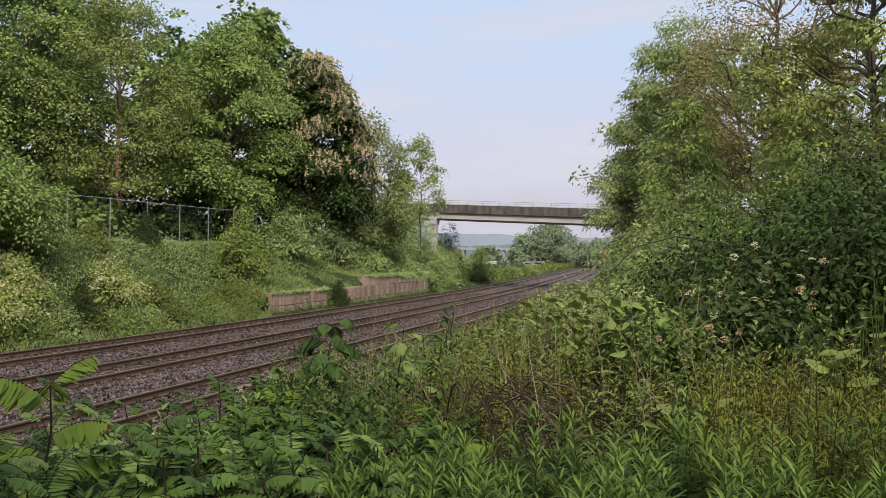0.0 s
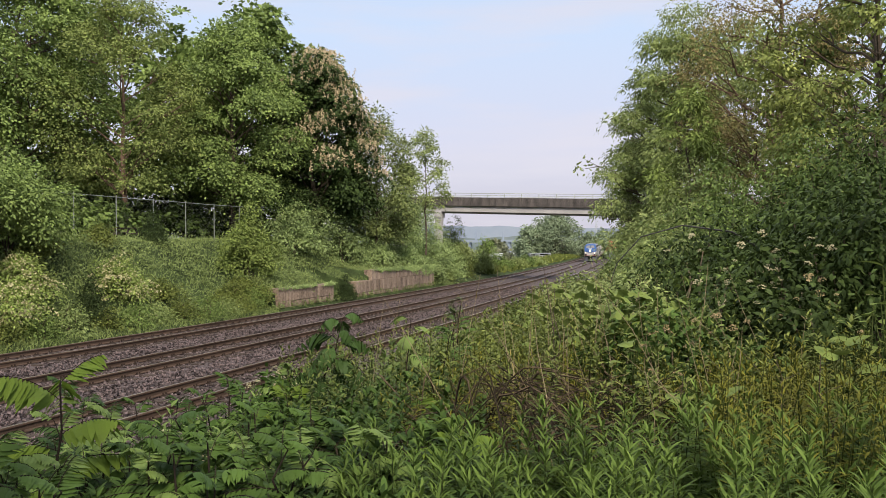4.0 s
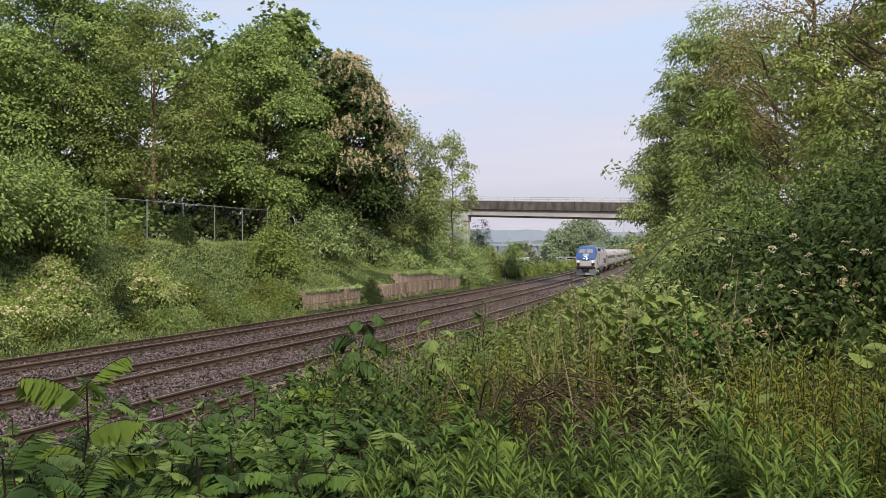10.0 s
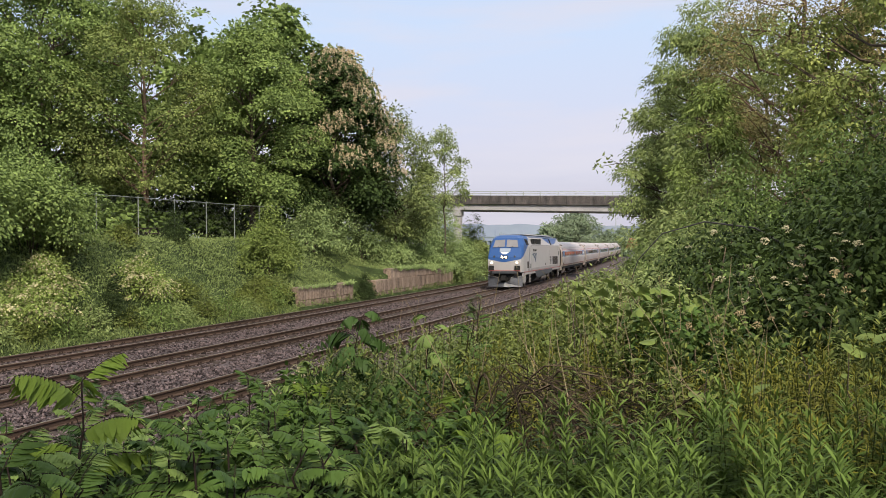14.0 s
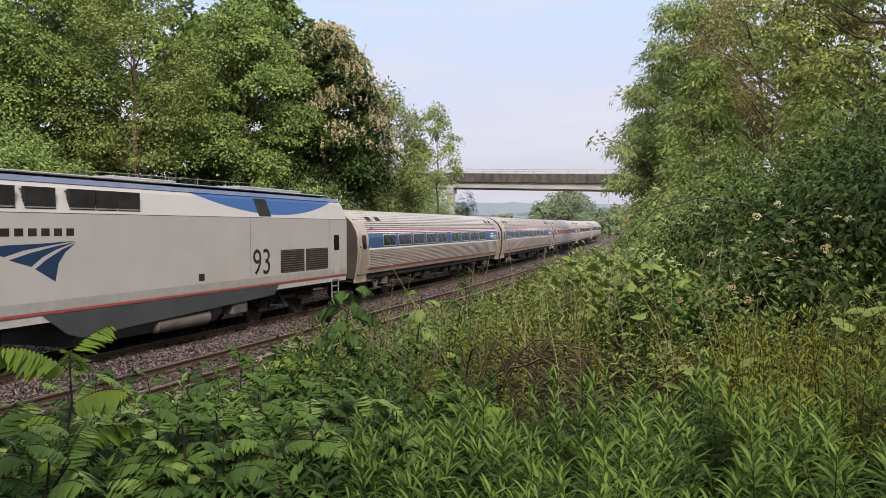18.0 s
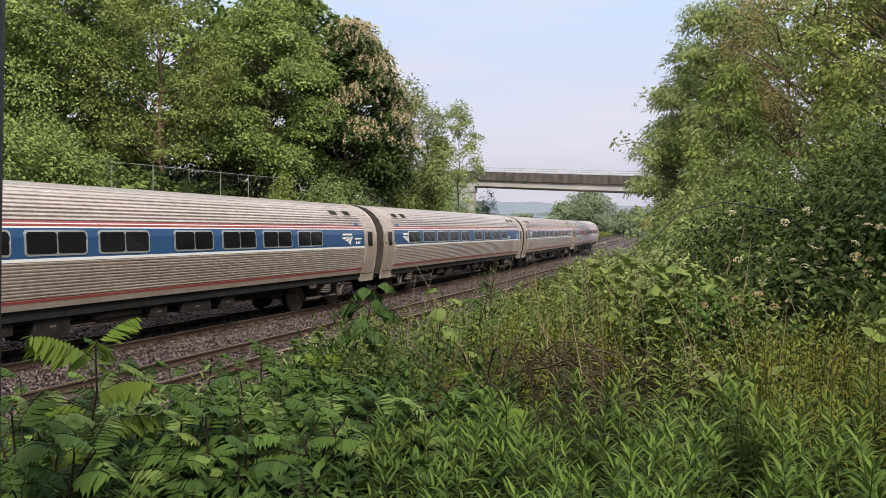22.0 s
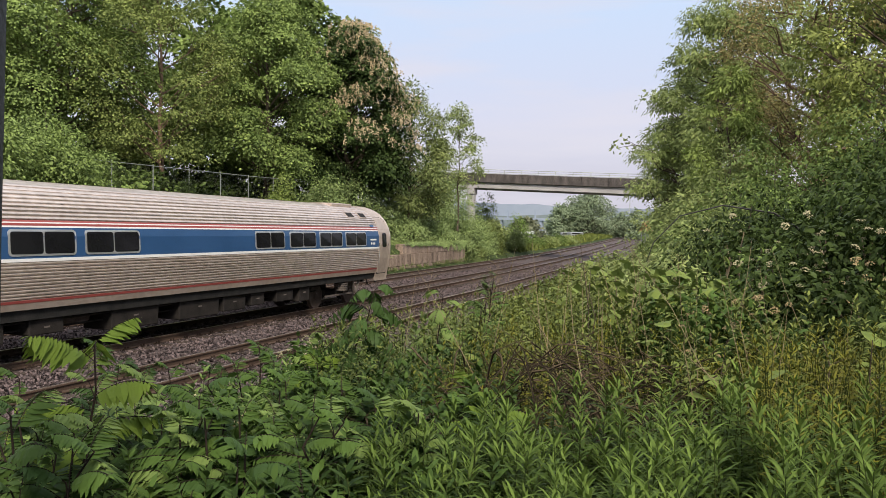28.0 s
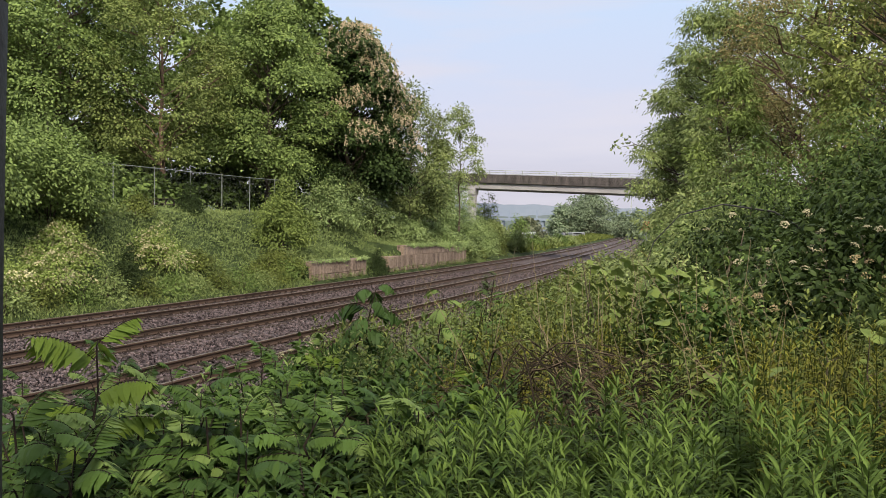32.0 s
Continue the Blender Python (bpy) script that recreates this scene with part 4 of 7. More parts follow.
def right_shrubs():
    g = "thicket beside the near track"
    spots = ((0.1, 12.4, 1.5, 2.4, DARK), (2.4, 12.6, 2.0, 3.6, DARK), (1.2, 11.2, 1.2, 2.6, DARK), (-0.4, 16.0, 1.6, 2.3, LIGHT), (0.6, 18.0, 2.4, 3.8, SUMAC), (-0.5, 21.0, 1.7, 2.6, LIGHT), (-0.6, 24.5, 2.4, 4.4, LIGHT),
             (-0.8, 26.5, 1.9, 3.2, LIGHT), (-1.6, 31.0, 1.7, 3.0, LIGHT), (2.6, 17.0, 2.2, 4.4, SUMAC), (-2.4, 38.0, 1.8, 3.2, SUMAC), (-3.8, 46.0, 2.0, 3.4, LIGHT), (-2.4, 44.0, 2.2, 4.6, SUMAC), (-3.6, 52.0, 2.4, 5.0, LIGHT), (1.9, 9.6, 1.3, 2.6, DARK), (-4.4, 58.0, 2.2, 4.5, SUMAC))
    for i, (x, y, r, h, leaf) in enumerate(spots):
        near = y < 20
        shrub("thicket_shrub", "dense green shrub in the thicket beside the tracks", x, y, ground_at(x, y), ring_lobes(200 + i, 11, r, h), 11000 if near else 7000, 0.08 if near else 0.14, leaf, BARK, 200 + i, group=g, shell=0.72, spread=0.17 if near else 0.28, per=14, flat=0.22, aspect=0.42, blades=near, droop=0.4)


right_shrubs()
# ---- the weeds in the foreground ----
def weeds(name, label, spots, heights, leaf, seed, leaves=26, length=0.11, width=0.022, stem=None, lean=0.12, start=0.2, tip=None):
    """Upright leafy stems, each with whorls of narrow leaves; young leaves stand in a tuft at the tip."""
    rng = np.random.default_rng(seed)
    P, A, N, L, T = [], [], [], [], []
    g = Geo()
    for (x, y), h in zip(spots, heights):
        z = ground_at(x, y)
        top = np.array((x + rng.normal() * lean * h, y + rng.normal() * lean * h, z + h))
        foot = np.array((x, y, z - 0.05))
        g.tube([foot, (foot + top) / 2 + rng.normal(size=3) * 0.02, top], [0.005, 0.004, 0.0015], 3, caps=False)
        for k in range(leaves):
            t = start + (1 - start) * ((k + rng.random()) / leaves) ** 0.8
            a = k * 2.39996 + rng.random()
            up = 0.45 + 6.0 * max(0, t - 0.76) + 0.25 * rng.normal()
            d = unit(np.array([[math.cos(a), math.sin(a), up]]))[0]
            P.append(foot + (top - foot) * t)
            A.append(d)
            N.append(unit(np.array([[-d[0] * up, -d[1] * up, 1.0]]) + 0.25 * rng.normal(size=(1, 3)))[0])
            L.append(length * (1.15 - 0.45 * t) * (0.75 + 0.5 * rng.random()))
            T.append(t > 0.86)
    root = thing(name, label, "weeds", kind="stuff")
    part("stems", g, stem or WEEDSTEM, root)
    P, A, N, L, T = (np.array(q) for q in (P, A, N, L, T))
    N = unit(N - A * (N * A).sum(1, keepdims=True))
    if tip is None:
        T[:] = False
    part("leaves", leaf_blades("leaves", P[~T], A[~T], N[~T], L[~T], width * L[~T] / length, 0.2 + 0.4 * rng.random((~T).sum())), leaf, root)
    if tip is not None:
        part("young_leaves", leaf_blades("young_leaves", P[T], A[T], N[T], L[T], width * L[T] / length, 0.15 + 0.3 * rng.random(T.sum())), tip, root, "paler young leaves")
    return root


GOLDENROD = leaf_mat("goldenrod_leaf", (0.03, 0.062, 0.018), (0.088, 0.165, 0.046), (0.13, 0.22, 0.06), through_part=0.15)
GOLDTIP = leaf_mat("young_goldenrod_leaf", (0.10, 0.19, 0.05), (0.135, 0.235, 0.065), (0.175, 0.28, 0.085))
YELLOWWEED = leaf_mat("yellow_weed_leaf", (0.08, 0.105, 0.022), (0.17, 0.195, 0.038), (0.25, 0.26, 0.055))
STRAWLEAF = leaf_mat("pale_grass_leaf", (0.16, 0.17, 0.05), (0.32, 0.29, 0.12), (0.42, 0.36, 0.2))
SAPLING = leaf_mat("bright_sumac_leaf", (0.12, 0.22, 0.045), (0.17, 0.29, 0.06), through_part=0.3)
DARKSAP = leaf_mat("dark_sumac_leaf", (0.022, 0.06, 0.024), (0.055, 0.115, 0.04), through_part=0.15)
LOWSUM = leaf_mat("low_sumac_leaf", (0.026, 0.066, 0.02), (0.09, 0.178, 0.05), (0.14, 0.235, 0.07), through_part=0.15)
DEADTWIG = rough_mat("dead_twig", (0.016, 0.012, 0.009), (0.10, 0.075, 0.048), 5, 0.95, 0.3, island=True, spec=0.05)
WEEDSTEM = rough_mat("weed_stem", (0.02, 0.03, 0.010), (0.07, 0.085, 0.026), 3, 0.9, 0.0, island=True, spec=0.05)
SUMACSTEM = rough_mat("sumac_stem", (0.012, 0.009, 0.008), (0.036, 0.026, 0.02), 6, 0.9, 0.2, spec=0.08)


def scatter(seed, n, x0, x1, y0, y1, ok=None):
    rng = np.random.default_rng(seed)
    out = []
    while len(out) < n:
        x, y = rng.uniform(x0, x1), rng.uniform(y0, y1)
        if ok is None or ok(x, y):
            out.append((x, y))
    return out


def frond(rng, foot, d, length, pairs, arch=0.35, leaflet=0.27, width=0.3, hang=0.3):
    """A feathered leaf in one piece: leaflets in pairs that grow out of an arching rib."""
    d = unit(np.array([d], float))[0]
    side = unit(np.cross(np.array([[0, 0, 1.0]]), d[None]))[0]
    v, f, kinds = [], [], []
    thick = 0.0022
    for k in range(pairs + 2):
        t = (k + 0.6) / (pairs + 1.6) if k else 0.0
        p = foot + d * length * t - np.array((0, 0, 1.0)) * arch * length * t * t
        tang = unit((d - np.array((0, 0, 2 * arch * t)))[None])[0]
        up = np.cross(side, tang)
        up = -up if up[2] < 0 else up
        b = len(v)
        v += [p - side * thick, p + side * thick, p - up * thick * 2]
        if k:
            f += [(q, q2, b + i2, b + i) for q, q2, i, i2 in ((last, last + 1, 0, 1), (last + 1, last + 2, 1, 2), (last + 2, last, 2, 0))]
            kinds += [1, 1, 1]
        last = b
        s = length * leaflet * (math.sin(math.pi * min(0.97, 0.18 + 0.75 * t)) ** 0.7) * (0.9 + 0.2 * rng.random())
        tips = [(-1, 0), (1, 1)] if k > 0 else []
        for sg, base in tips + ([(0, 0)] if k == pairs + 1 else []):
            if sg:
                a = unit((side * sg + tang * 0.8 - up * hang * (0.6 + 0.8 * rng.random()))[None])[0]
            else:
                a, s = tang, s * 0.9
            n = up + 0.2 * rng.normal(size=3)
            n = unit((n - a * n.dot(a))[None])[0]
            w = np.cross(n, a) * s * width * 0.5
            m = len(v)
            q1, q2 = p + a * s * 0.3 - n * s * 0.02, p + a * s * 0.68 - n * s * 0.1
            v += [q1 + w, q1 - w, q2 + w * 0.72, q2 - w * 0.72, p + a * s - n * s * 0.24]
            f += [(b + base, m + 1, m), (m, m + 1, m + 3, m + 2), (m + 2, m + 3, m + 4)]
            kinds += [0, 0, 0]
    me = bpy.data.meshes.new("frond")
    me.from_pydata([tuple(q) for q in v], [], f)
    me.polygons.foreach_set("material_index", kinds)
    return me


def sumac_sapling(x, y, height, fronds, length, seed, leaf, label, lean=(0, 0), group="sumac saplings", pairs=9, stems=1, width=0.3, low=0.25, arch=0.35, leaflet=0.27, hang=0.55):
    rng = np.random.default_rng(seed)
    z = ground_at(x, y)
    root = thing("sumac_sapling", label, "sapling", pose(x, y, z), group)
    for st in range(stems):
        tip = Vector((lean[0] + rng.normal() * 0.2 * (st > 0), lean[1] + rng.normal() * 0.2 * (st > 0), height * (1 - 0.25 * st * rng.random())))
        ax = wavy(rng, (rng.normal() * 0.1 * st, rng.normal() * 0.1 * st, -0.1), tip, 5, 0.025)
        part("stem", Geo().tube(ax, [0.013, 0.011, 0.010, 0.008, 0.006, 0.004], 6), SUMACSTEM, root, smooth=True)
        for k in range(fronds):
            t = low + (1 - low) * (k + 1) / fronds
            a = k * 2.39996 + rng.random() * 0.7
            kk = min(4.999, t * 5)
            foot = ax[int(kk)].lerp(ax[min(5, int(kk) + 1)], kk - int(kk))
            up = 0.2 + 2.2 * max(0.0, t - 0.55)
            me = frond(rng, np.array(foot), (math.cos(a), math.sin(a), up), length * (0.75 + 0.4 * rng.random()) * (1.0 - 0.2 * (t > 0.93)), pairs, arch, leaflet, width, hang)
            me.materials.append(leaf)
            me.materials.append(SUMACSTEM)
            part("frond", me, leaf, root, "feathered leaf")
    return root


def foreground():
    rng = np.random.default_rng(9)
    a = scatter(1, 620, -2.4, 1.5, 2.3, 5.0, lambda x, y: -0.52 * y < x < 0.28 * y and y < 4.2 + 0.5 * (x + 1.2))
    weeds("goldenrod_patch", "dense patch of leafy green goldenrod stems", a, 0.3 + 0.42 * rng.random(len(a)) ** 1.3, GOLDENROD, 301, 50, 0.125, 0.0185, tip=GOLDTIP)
    a = scatter(11, 200, 0.1, 1.4, 3.6, 6.4, lambda x, y: x < 0.27 * y)
    weeds("goldenrod_patch", "yellow-green leafy weeds at the thicket's edge", a, 0.55 + 0.4 * rng.random(len(a)), YELLOWWEED, 311, 40, 0.075, 0.013)
    b = scatter(2, 620, -5.5, 1.8, 5.4, 11.5, lambda x, y: -0.62 * y < x < 0.26 * y and noise.noise((x * 0.9, y * 0.9, 2.0)) > -0.15)
    weeds("weed_patch", "tangled yellow-green weeds on the slope", b, 0.5 + 0.55 * rng.random(len(b)), WEED, 302, 30, 0.085, 0.03)
    c = scatter(3, 600, -8.2, -2.0, 3.5, 26, lambda x, y: -8.9 + 0.01 * y < x < -2.6 - 0.05 * y and x > -1.05 * y)
    weeds("weed_patch", "green weeds beside the ballast", c, 0.4 + 0.5 * rng.random(len(c)), SUMAC, 303, 26, 0.13, 0.045)
    q = scatter(12, 260, -2.4, 0.3, 5.2, 7.4, lambda x, y: noise.noise((x * 1.4, y * 1.4, 7.0)) > -0.1)
    weeds("weed_patch", "fine yellow-green weeds growing through the brush", q, 0.35 + 0.45 * rng.random(len(q)), YELLOWWEED, 312, 34, 0.07, 0.016)
    d = scatter(4, 260, -6.5, -2.6, 12, 34, lambda x, y: -7.9 < x + 0.03 * y < -3.4)
    weeds("weed_patch", "tall green weeds along the near track", d, 0.5 + 0.6 * rng.random(len(d)), WEED, 304, 30, 0.14, 0.05)
    f = scatter(6, 520, -5.6, -1.0, 2.3, 7.5, lambda x, y: x < -0.30 * y and x > -1.2 * y)
    weeds("weed_patch", "low leafy weeds under the sumac", f, 0.3 + 0.35 * rng.random(len(f)), LOWSUM, 306, 26, 0.12, 0.04)
    h = [tuple(on_line(q, -7.12 + 0.35 * rng.random())[:2]) for q in rng.uniform(36.6, 69.0, 170)]
    weeds("wall_foot_weeds", "low green weeds along the foot of the block wall", h, 0.18 + 0.3 * rng.random(len(h)) ** 2, GRASS, 307, 16, 0.16, 0.05)
    # tall grass stems with pale heads
    e = scatter(5, 110, -6.5, -0.4, 6.5, 24, lambda x, y: -8.2 < x + 0.02 * y and -0.5 * y < x < -0.05 * y)
    weeds("tall_grass", "tall pale grass stems among the weeds", e, 0.9 + 0.6 * rng.random(len(e)), STRAWLEAF, 305, 10, 0.2, 0.009, STRAW, 0.2, 0.1)
    # sumac saplings
    bright, lab = SAPLING, "young sumac with bright green feathered leaves"
    sumac_sapling(-3.66, 3.38, 2.34 - ground_at(-3.66, 3.38), 9, 0.52, 501, bright, lab, (0.06, 0.0), pairs=14, low=0.35, width=0.27, leaflet=0.40, hang=1.0)
    spots = [(-4.3, 3.4), (-4.7, 4.0), (-3.2, 3.2), (-2.75, 3.3), (-2.3, 3.6), (-3.8, 4.3), (-3.0, 4.3), (-4.1, 5.0), (-2.4, 4.6), (-1.9, 4.2), (-3.4, 5.4), (-5.0, 5.2), (-2.7, 5.6), (-2.0, 5.3), (-4.5, 6.2), (-3.4, 2.75), (-2.9, 2.5), (-2.3, 2.7), (-1.8, 3.1), (-5.6, 4.6), (-5.3, 6.2), (-4.0, 6.8), (-3.1, 6.6), (-5.9, 5.6), (-4.9, 7.0), (-2.2, 6.4), (-1.4, 4.6), (-3.9, 2.9), (-3.5, 3.9), (-2.6, 3.9), (-3.4, 4.8), (-4.5, 4.6), (-5.2, 4.2), (-2.2, 4.0), (-2.9, 5.0), (-3.9, 5.7), (-1.7, 3.7), (-2.9, 2.95), (-4.4, 5.6), (-3.7, 6.2)]
    for i, (x, y) in enumerate(spots):
        top = 1.72 - 0.03 * abs(x + 3) + 0.14 * rng.normal() - 0.2 * (y < 3.2)
        sumac_sapling(x, y, max(0.45, top - ground_at(x, y)), 8, 0.38, 510 + i, (LOWSUM, SUMAC, LOWSUM, DARKSAP, LOWSUM)[i % 5] if i % 13 else bright, "low sumac with drooping feathered green leaves", (0.12 * rng.normal(), 0.12 * rng.normal()), pairs=11, stems=2, width=0.27, leaflet=0.38)
    # a dense low thicket of it beside the camera
    for i in range(50):
        q, dep = (rng.uniform(0.42, 1.22), 3.5 + 2.6 * (i / 34)) if i < 34 else (rng.uniform(0.85, 1.36), 3.3 + 0.14 * (i - 34))
        az = math.atan(q)
        x, y = -dep * math.sin(az) / math.cos(az - 0.383), dep * math.cos(az) / math.cos(az - 0.383)
        top = 3.12 - dep * (0.245 + 0.12 * rng.random())
        sumac_sapling(x, y, max(0.4, top - ground_at(x, y)), 8, 0.36, 560 + i, (LOWSUM, LOWSUM, DARKSAP, SUMAC, LOWSUM, DARKSAP)[i % 6], "low sumac with drooping feathered green leaves", (0.1 * rng.normal(), 0.1 * rng.normal()), pairs=11, stems=2, width=0.27, leaflet=0.38)
    sumac_sapling(-3.75, 6.6, 2.42 - ground_at(-3.75, 6.6), 14, 0.5, 600, DARKSAP, "slender dark green sumac sapling with drooping leaves", (0.36, 0.05), pairs=9, width=0.28, low=0.5, arch=0.8, leaflet=0.38, hang=1.3)
    sumac_sapling(-3.3, 7.9, 1.1, 10, 0.46, 601, SUMAC, "drooping grey-green sumac sapling", (0.1, 0.1), pairs=7, width=0.36, arch=0.8, leaflet=0.34)
    for i, (x, y, h) in enumerate(((-2.9, 8.6, 1.2), (-4.6, 8.6, 1.0), (-5.4, 10.2, 0.9), (-3.4, 9.8, 1.2), (-2.5, 7.0, 0.9), (-5.6, 7.6, 0.8))):
        sumac_sapling(x, y, h, 8, 0.34, 550 + i, LOWSUM, "green sumac sapling among the weeds", (0.1, 0.05), pairs=8, stems=2)


foreground()


def foreground_bushes():
    """Leafy bushes on the slope between the camera and the near track."""
    g = "bushes on the near slope"
    spots = ((-1.5, 8.8, 1.1, 1.3, WEED), (-0.6, 8.2, 1.0, 1.2, LOWSUM), (-2.6, 9.8, 1.1, 0.95, WEED), (-0.9, 10.2, 1.2, 1.5, LIGHT), (0.3, 9.6, 1.1, 1.6, SUMAC), (-3.3, 12.0, 1.1, 0.9, WEED), (-1.9, 12.4, 1.2, 1.4, LIGHT),
             (-4.2, 14.6, 1.1, 0.9, WEED), (-2.8, 15.6, 1.2, 1.3, WEED), (-4.2, 18.5, 1.1, 0.9, WEED), (-3.4, 20.5, 1.2, 1.4, LIGHT), (-4.6, 23.5, 1.2, 1.0, WEED), (-2.7, 27.0, 1.1, 1.3, LIGHT), (-3.3, 33.0, 1.2, 1.3, LIGHT), (-4.2, 41.0, 1.4, 1.6, WEED), (-5.1, 50.0, 1.6, 1.6, LIGHT), (-6.1, 62.0, 1.8, 1.8, LIGHT), (-7.1, 72.0, 2.0, 2.2, LIGHT), (-7.4, 78.0, 2.2, 3.0, SUMAC), (-9.8, 98.0, 2.2, 2.6, LIGHT))
    for i, (x, y, r, h, leaf) in enumerate(spots):
        near = y < 16
        shrub("slope_bush", "leafy green bush on the slope beside the near track", x, y, ground_at(x, y) - 0.1, ring_lobes(400 + i, 10, r, h, 0.2), 6500 if near else 3600, 0.06 if near else 0.125, leaf, TWIG, 400 + i, group=g, shell=0.7, spread=0.13 if near else 0.24, per=12, flat=0.25, aspect=0.5, blades=near)


foreground_bushes()


def brush_pile():
    rng = np.random.default_rng(21)
    g = Geo()
    for i in range(430):
        x, y = rng.normal(-1.2, 0.9), rng.normal(5.9, 0.5)
        z = ground_at(x, y) + 0.05 + 0.6 * rng.random() * math.exp(-0.7 * ((x + 1.1) ** 2 + (y - 5.9) ** 2))
        a, ln = rng.random() * 6.28, 0.3 + 0.7 * rng.random()
        d = np.array((math.cos(a), math.sin(a) * 0.6, rng.normal() * 0.45)) * ln * 0.5
        c = np.array((x, y, z))
        g.tube([c - d, c - d * 0.3 + rng.normal(size=3) * 0.04, c + d * 0.4 + rng.normal(size=3) * 0.05, c + d], [0.004 + 0.006 * rng.random() ** 2, 0.0045, 0.0035, 0.0015], 3, caps=False)
    tagged(part("brush_pile", g, DEADTWIG), "tangled pile of dry brown twigs among the weeds", "brush", kind="stuff")
    # long dry stalks that lean over it
    for i in range(40):
        x, y = rng.uniform(-1.6, 0.8), rng.uniform(5.0, 7.6)
        z = ground_at(x, y)
        h = 0.8 + 0.7 * rng.random()
        top = (x + rng.normal() * 0.35 - 0.2, y + rng.normal() * 0.2, z + h)
        st = thing("dry_stalk", "long dry straw-coloured stalk leaning over the weeds", "stalk", group="dry stalks")
        part("stalk", Geo().tube(wavy(rng, (x, y, z - 0.05), top, 4, 0.03), [0.0042, 0.0037, 0.003, 0.0024, 0.0012], 4), STRAW, st)


brush_pile()
# ---- plants that stand out in the foreground ----
def vine_bush():
    """Wild vine with broad pale leaves climbing over a bush."""
    rng = np.random.default_rng(31)
    root = thing("wild_vine", "wild vine with broad pale green leaves over a bush", "vine", pose(-0.75, 8.0, ground_at(-0.75, 8.0)))
    for k in range(6):
        a = rng.random() * 6.28
        part("stem", Geo().tube(wavy(rng, (0, 0, -0.1), (0.5 * math.cos(a), 0.4 * math.sin(a), 1.2), 4, 0.08), [0.01, 0.009, 0.007, 0.005, 0.003], 5), TWIG, root)
    shape = [(0.0, 0.0), (0.25, -0.18), (0.55, -0.12), (0.5, 0.18), (0.58, 0.42), (0.3, 0.62), (0.0, 0.95)]
    out = [(x, y) for x, y in shape] + [(-x, y) for x, y in reversed(shape[1:-1])]
    for k in range(190):
        g = Geo()
        s = 0.075 + 0.065 * rng.random()
        p = Vector((rng.normal() * 0.42, rng.normal() * 0.32, 0.9 + 0.5 * rng.random() ** 0.7 - 0.55 * rng.random()))
        v = [(x * s, y * s, -0.25 * s * (abs(x) * 1.4 + max(0, y) ** 2 * 0.8)) for x, y in out]
        n = len(v)
        g.add(v + [(0, 0.35 * s, 0.02 * s)], [(i, (i + 1) % n, n) for i in range(n)])
        m = Matrix.Translation(p) @ Euler((rng.uniform(0.2, 1.0), rng.normal() * 0.35, rng.normal() * 1.2 + 3.1)).to_matrix().to_4x4()
        part("broad_leaf", g, VINE, root, at=m)


def broad_plant(x, y, height, leaves, size, seed, label):
    """A weed with large soft oval leaves on stalks."""
    rng = np.random.default_rng(seed)
    root = thing("broad_leaved_weed", label, "weed", pose(x, y, ground_at(x, y)), "broad-leaved weeds")
    half = [(0.0, 0.0), (0.2, 0.04), (0.36, 0.22), (0.4, 0.45), (0.3, 0.72), (0.13, 0.92), (0.0, 1.0)]
    for k in range(leaves):
        a, t = k * 2.39996 + rng.random() * 0.5, (k + 1) / leaves
        z = height * (0.35 + 0.65 * t)
        out = 0.16 * (1.25 - t)
        base = Vector((math.cos(a) * out, math.sin(a) * out, z))
        part("stalk", Geo().tube([(0, 0, -0.05), (base.x * 0.4, base.y * 0.4, z * 0.6), base], [0.008, 0.006, 0.004], 5), WEEDSTEM, root)
        s = size * (0.7 + 0.5 * rng.random())
        v, f = [], []
        for i, (w, u) in enumerate(half):
            d = -0.35 * u * u
            v += [(-w * s, u * s, d * s + 0.1 * w * s), (0, u * s, d * s), (w * s, u * s, d * s + 0.1 * w * s)]
            if i:
                b = 3 * i
                f += [(b - 3, b - 2, b + 1, b), (b - 2, b - 1, b + 2, b + 1)]
        m = Matrix.Translation(base) @ Euler((0.55 * t + 0.15 * rng.normal(), 0.25 * rng.normal(), a - math.pi / 2)).to_matrix().to_4x4()
        part("broad_leaf", Geo().add(v, f), VINE, root, at=m)


def dead_vines():
    """Dark dead vines that loop over the brush."""
    rng = np.random.default_rng(91)
    for k in range(16):
        x, y = -1.75 + 0.55 * rng.normal(), 5.0 + 0.35 * rng.normal()
        z = ground_at(x, y)
        a, r, h = rng.random() * 6.28, 0.25 + 0.4 * rng.random(), 0.35 + 0.5 * rng.random()
        pts = [(x + math.cos(a) * r * (2 * i / 7 - 1), y + 0.5 * math.sin(a) * r * (2 * i / 7 - 1), z + h * math.sin(math.pi * (0.06 + 0.8 * i / 7)) + 0.03 * rng.normal()) for i in range(8)]
        root = thing("dead_vine", "dark dead vine looping over the brush", "vine", group="dead vines")
        w = 0.006 + 0.008 * rng.random() * (k % 3 == 0)
        part("stem", Geo().tube(pts, [w, w, w * 0.95, w * 0.9, w * 0.8, w * 0.7, w * 0.55, w * 0.3], 5), DEADTWIG, root, smooth=True)
        for q in range(3):
            p = Vector(pts[2 + 2 * q if 2 + 2 * q < 8 else 6])
            e = p + Vector((rng.normal() * 0.14, rng.normal() * 0.08, 0.05 + 0.1 * rng.random()))
            part("side_twig", Geo().tube([p, p.lerp(e, 0.5) + Vector((0, 0, 0.02)), e], [w * 0.5, w * 0.35, w * 0.15], 4), DEADTWIG, root)


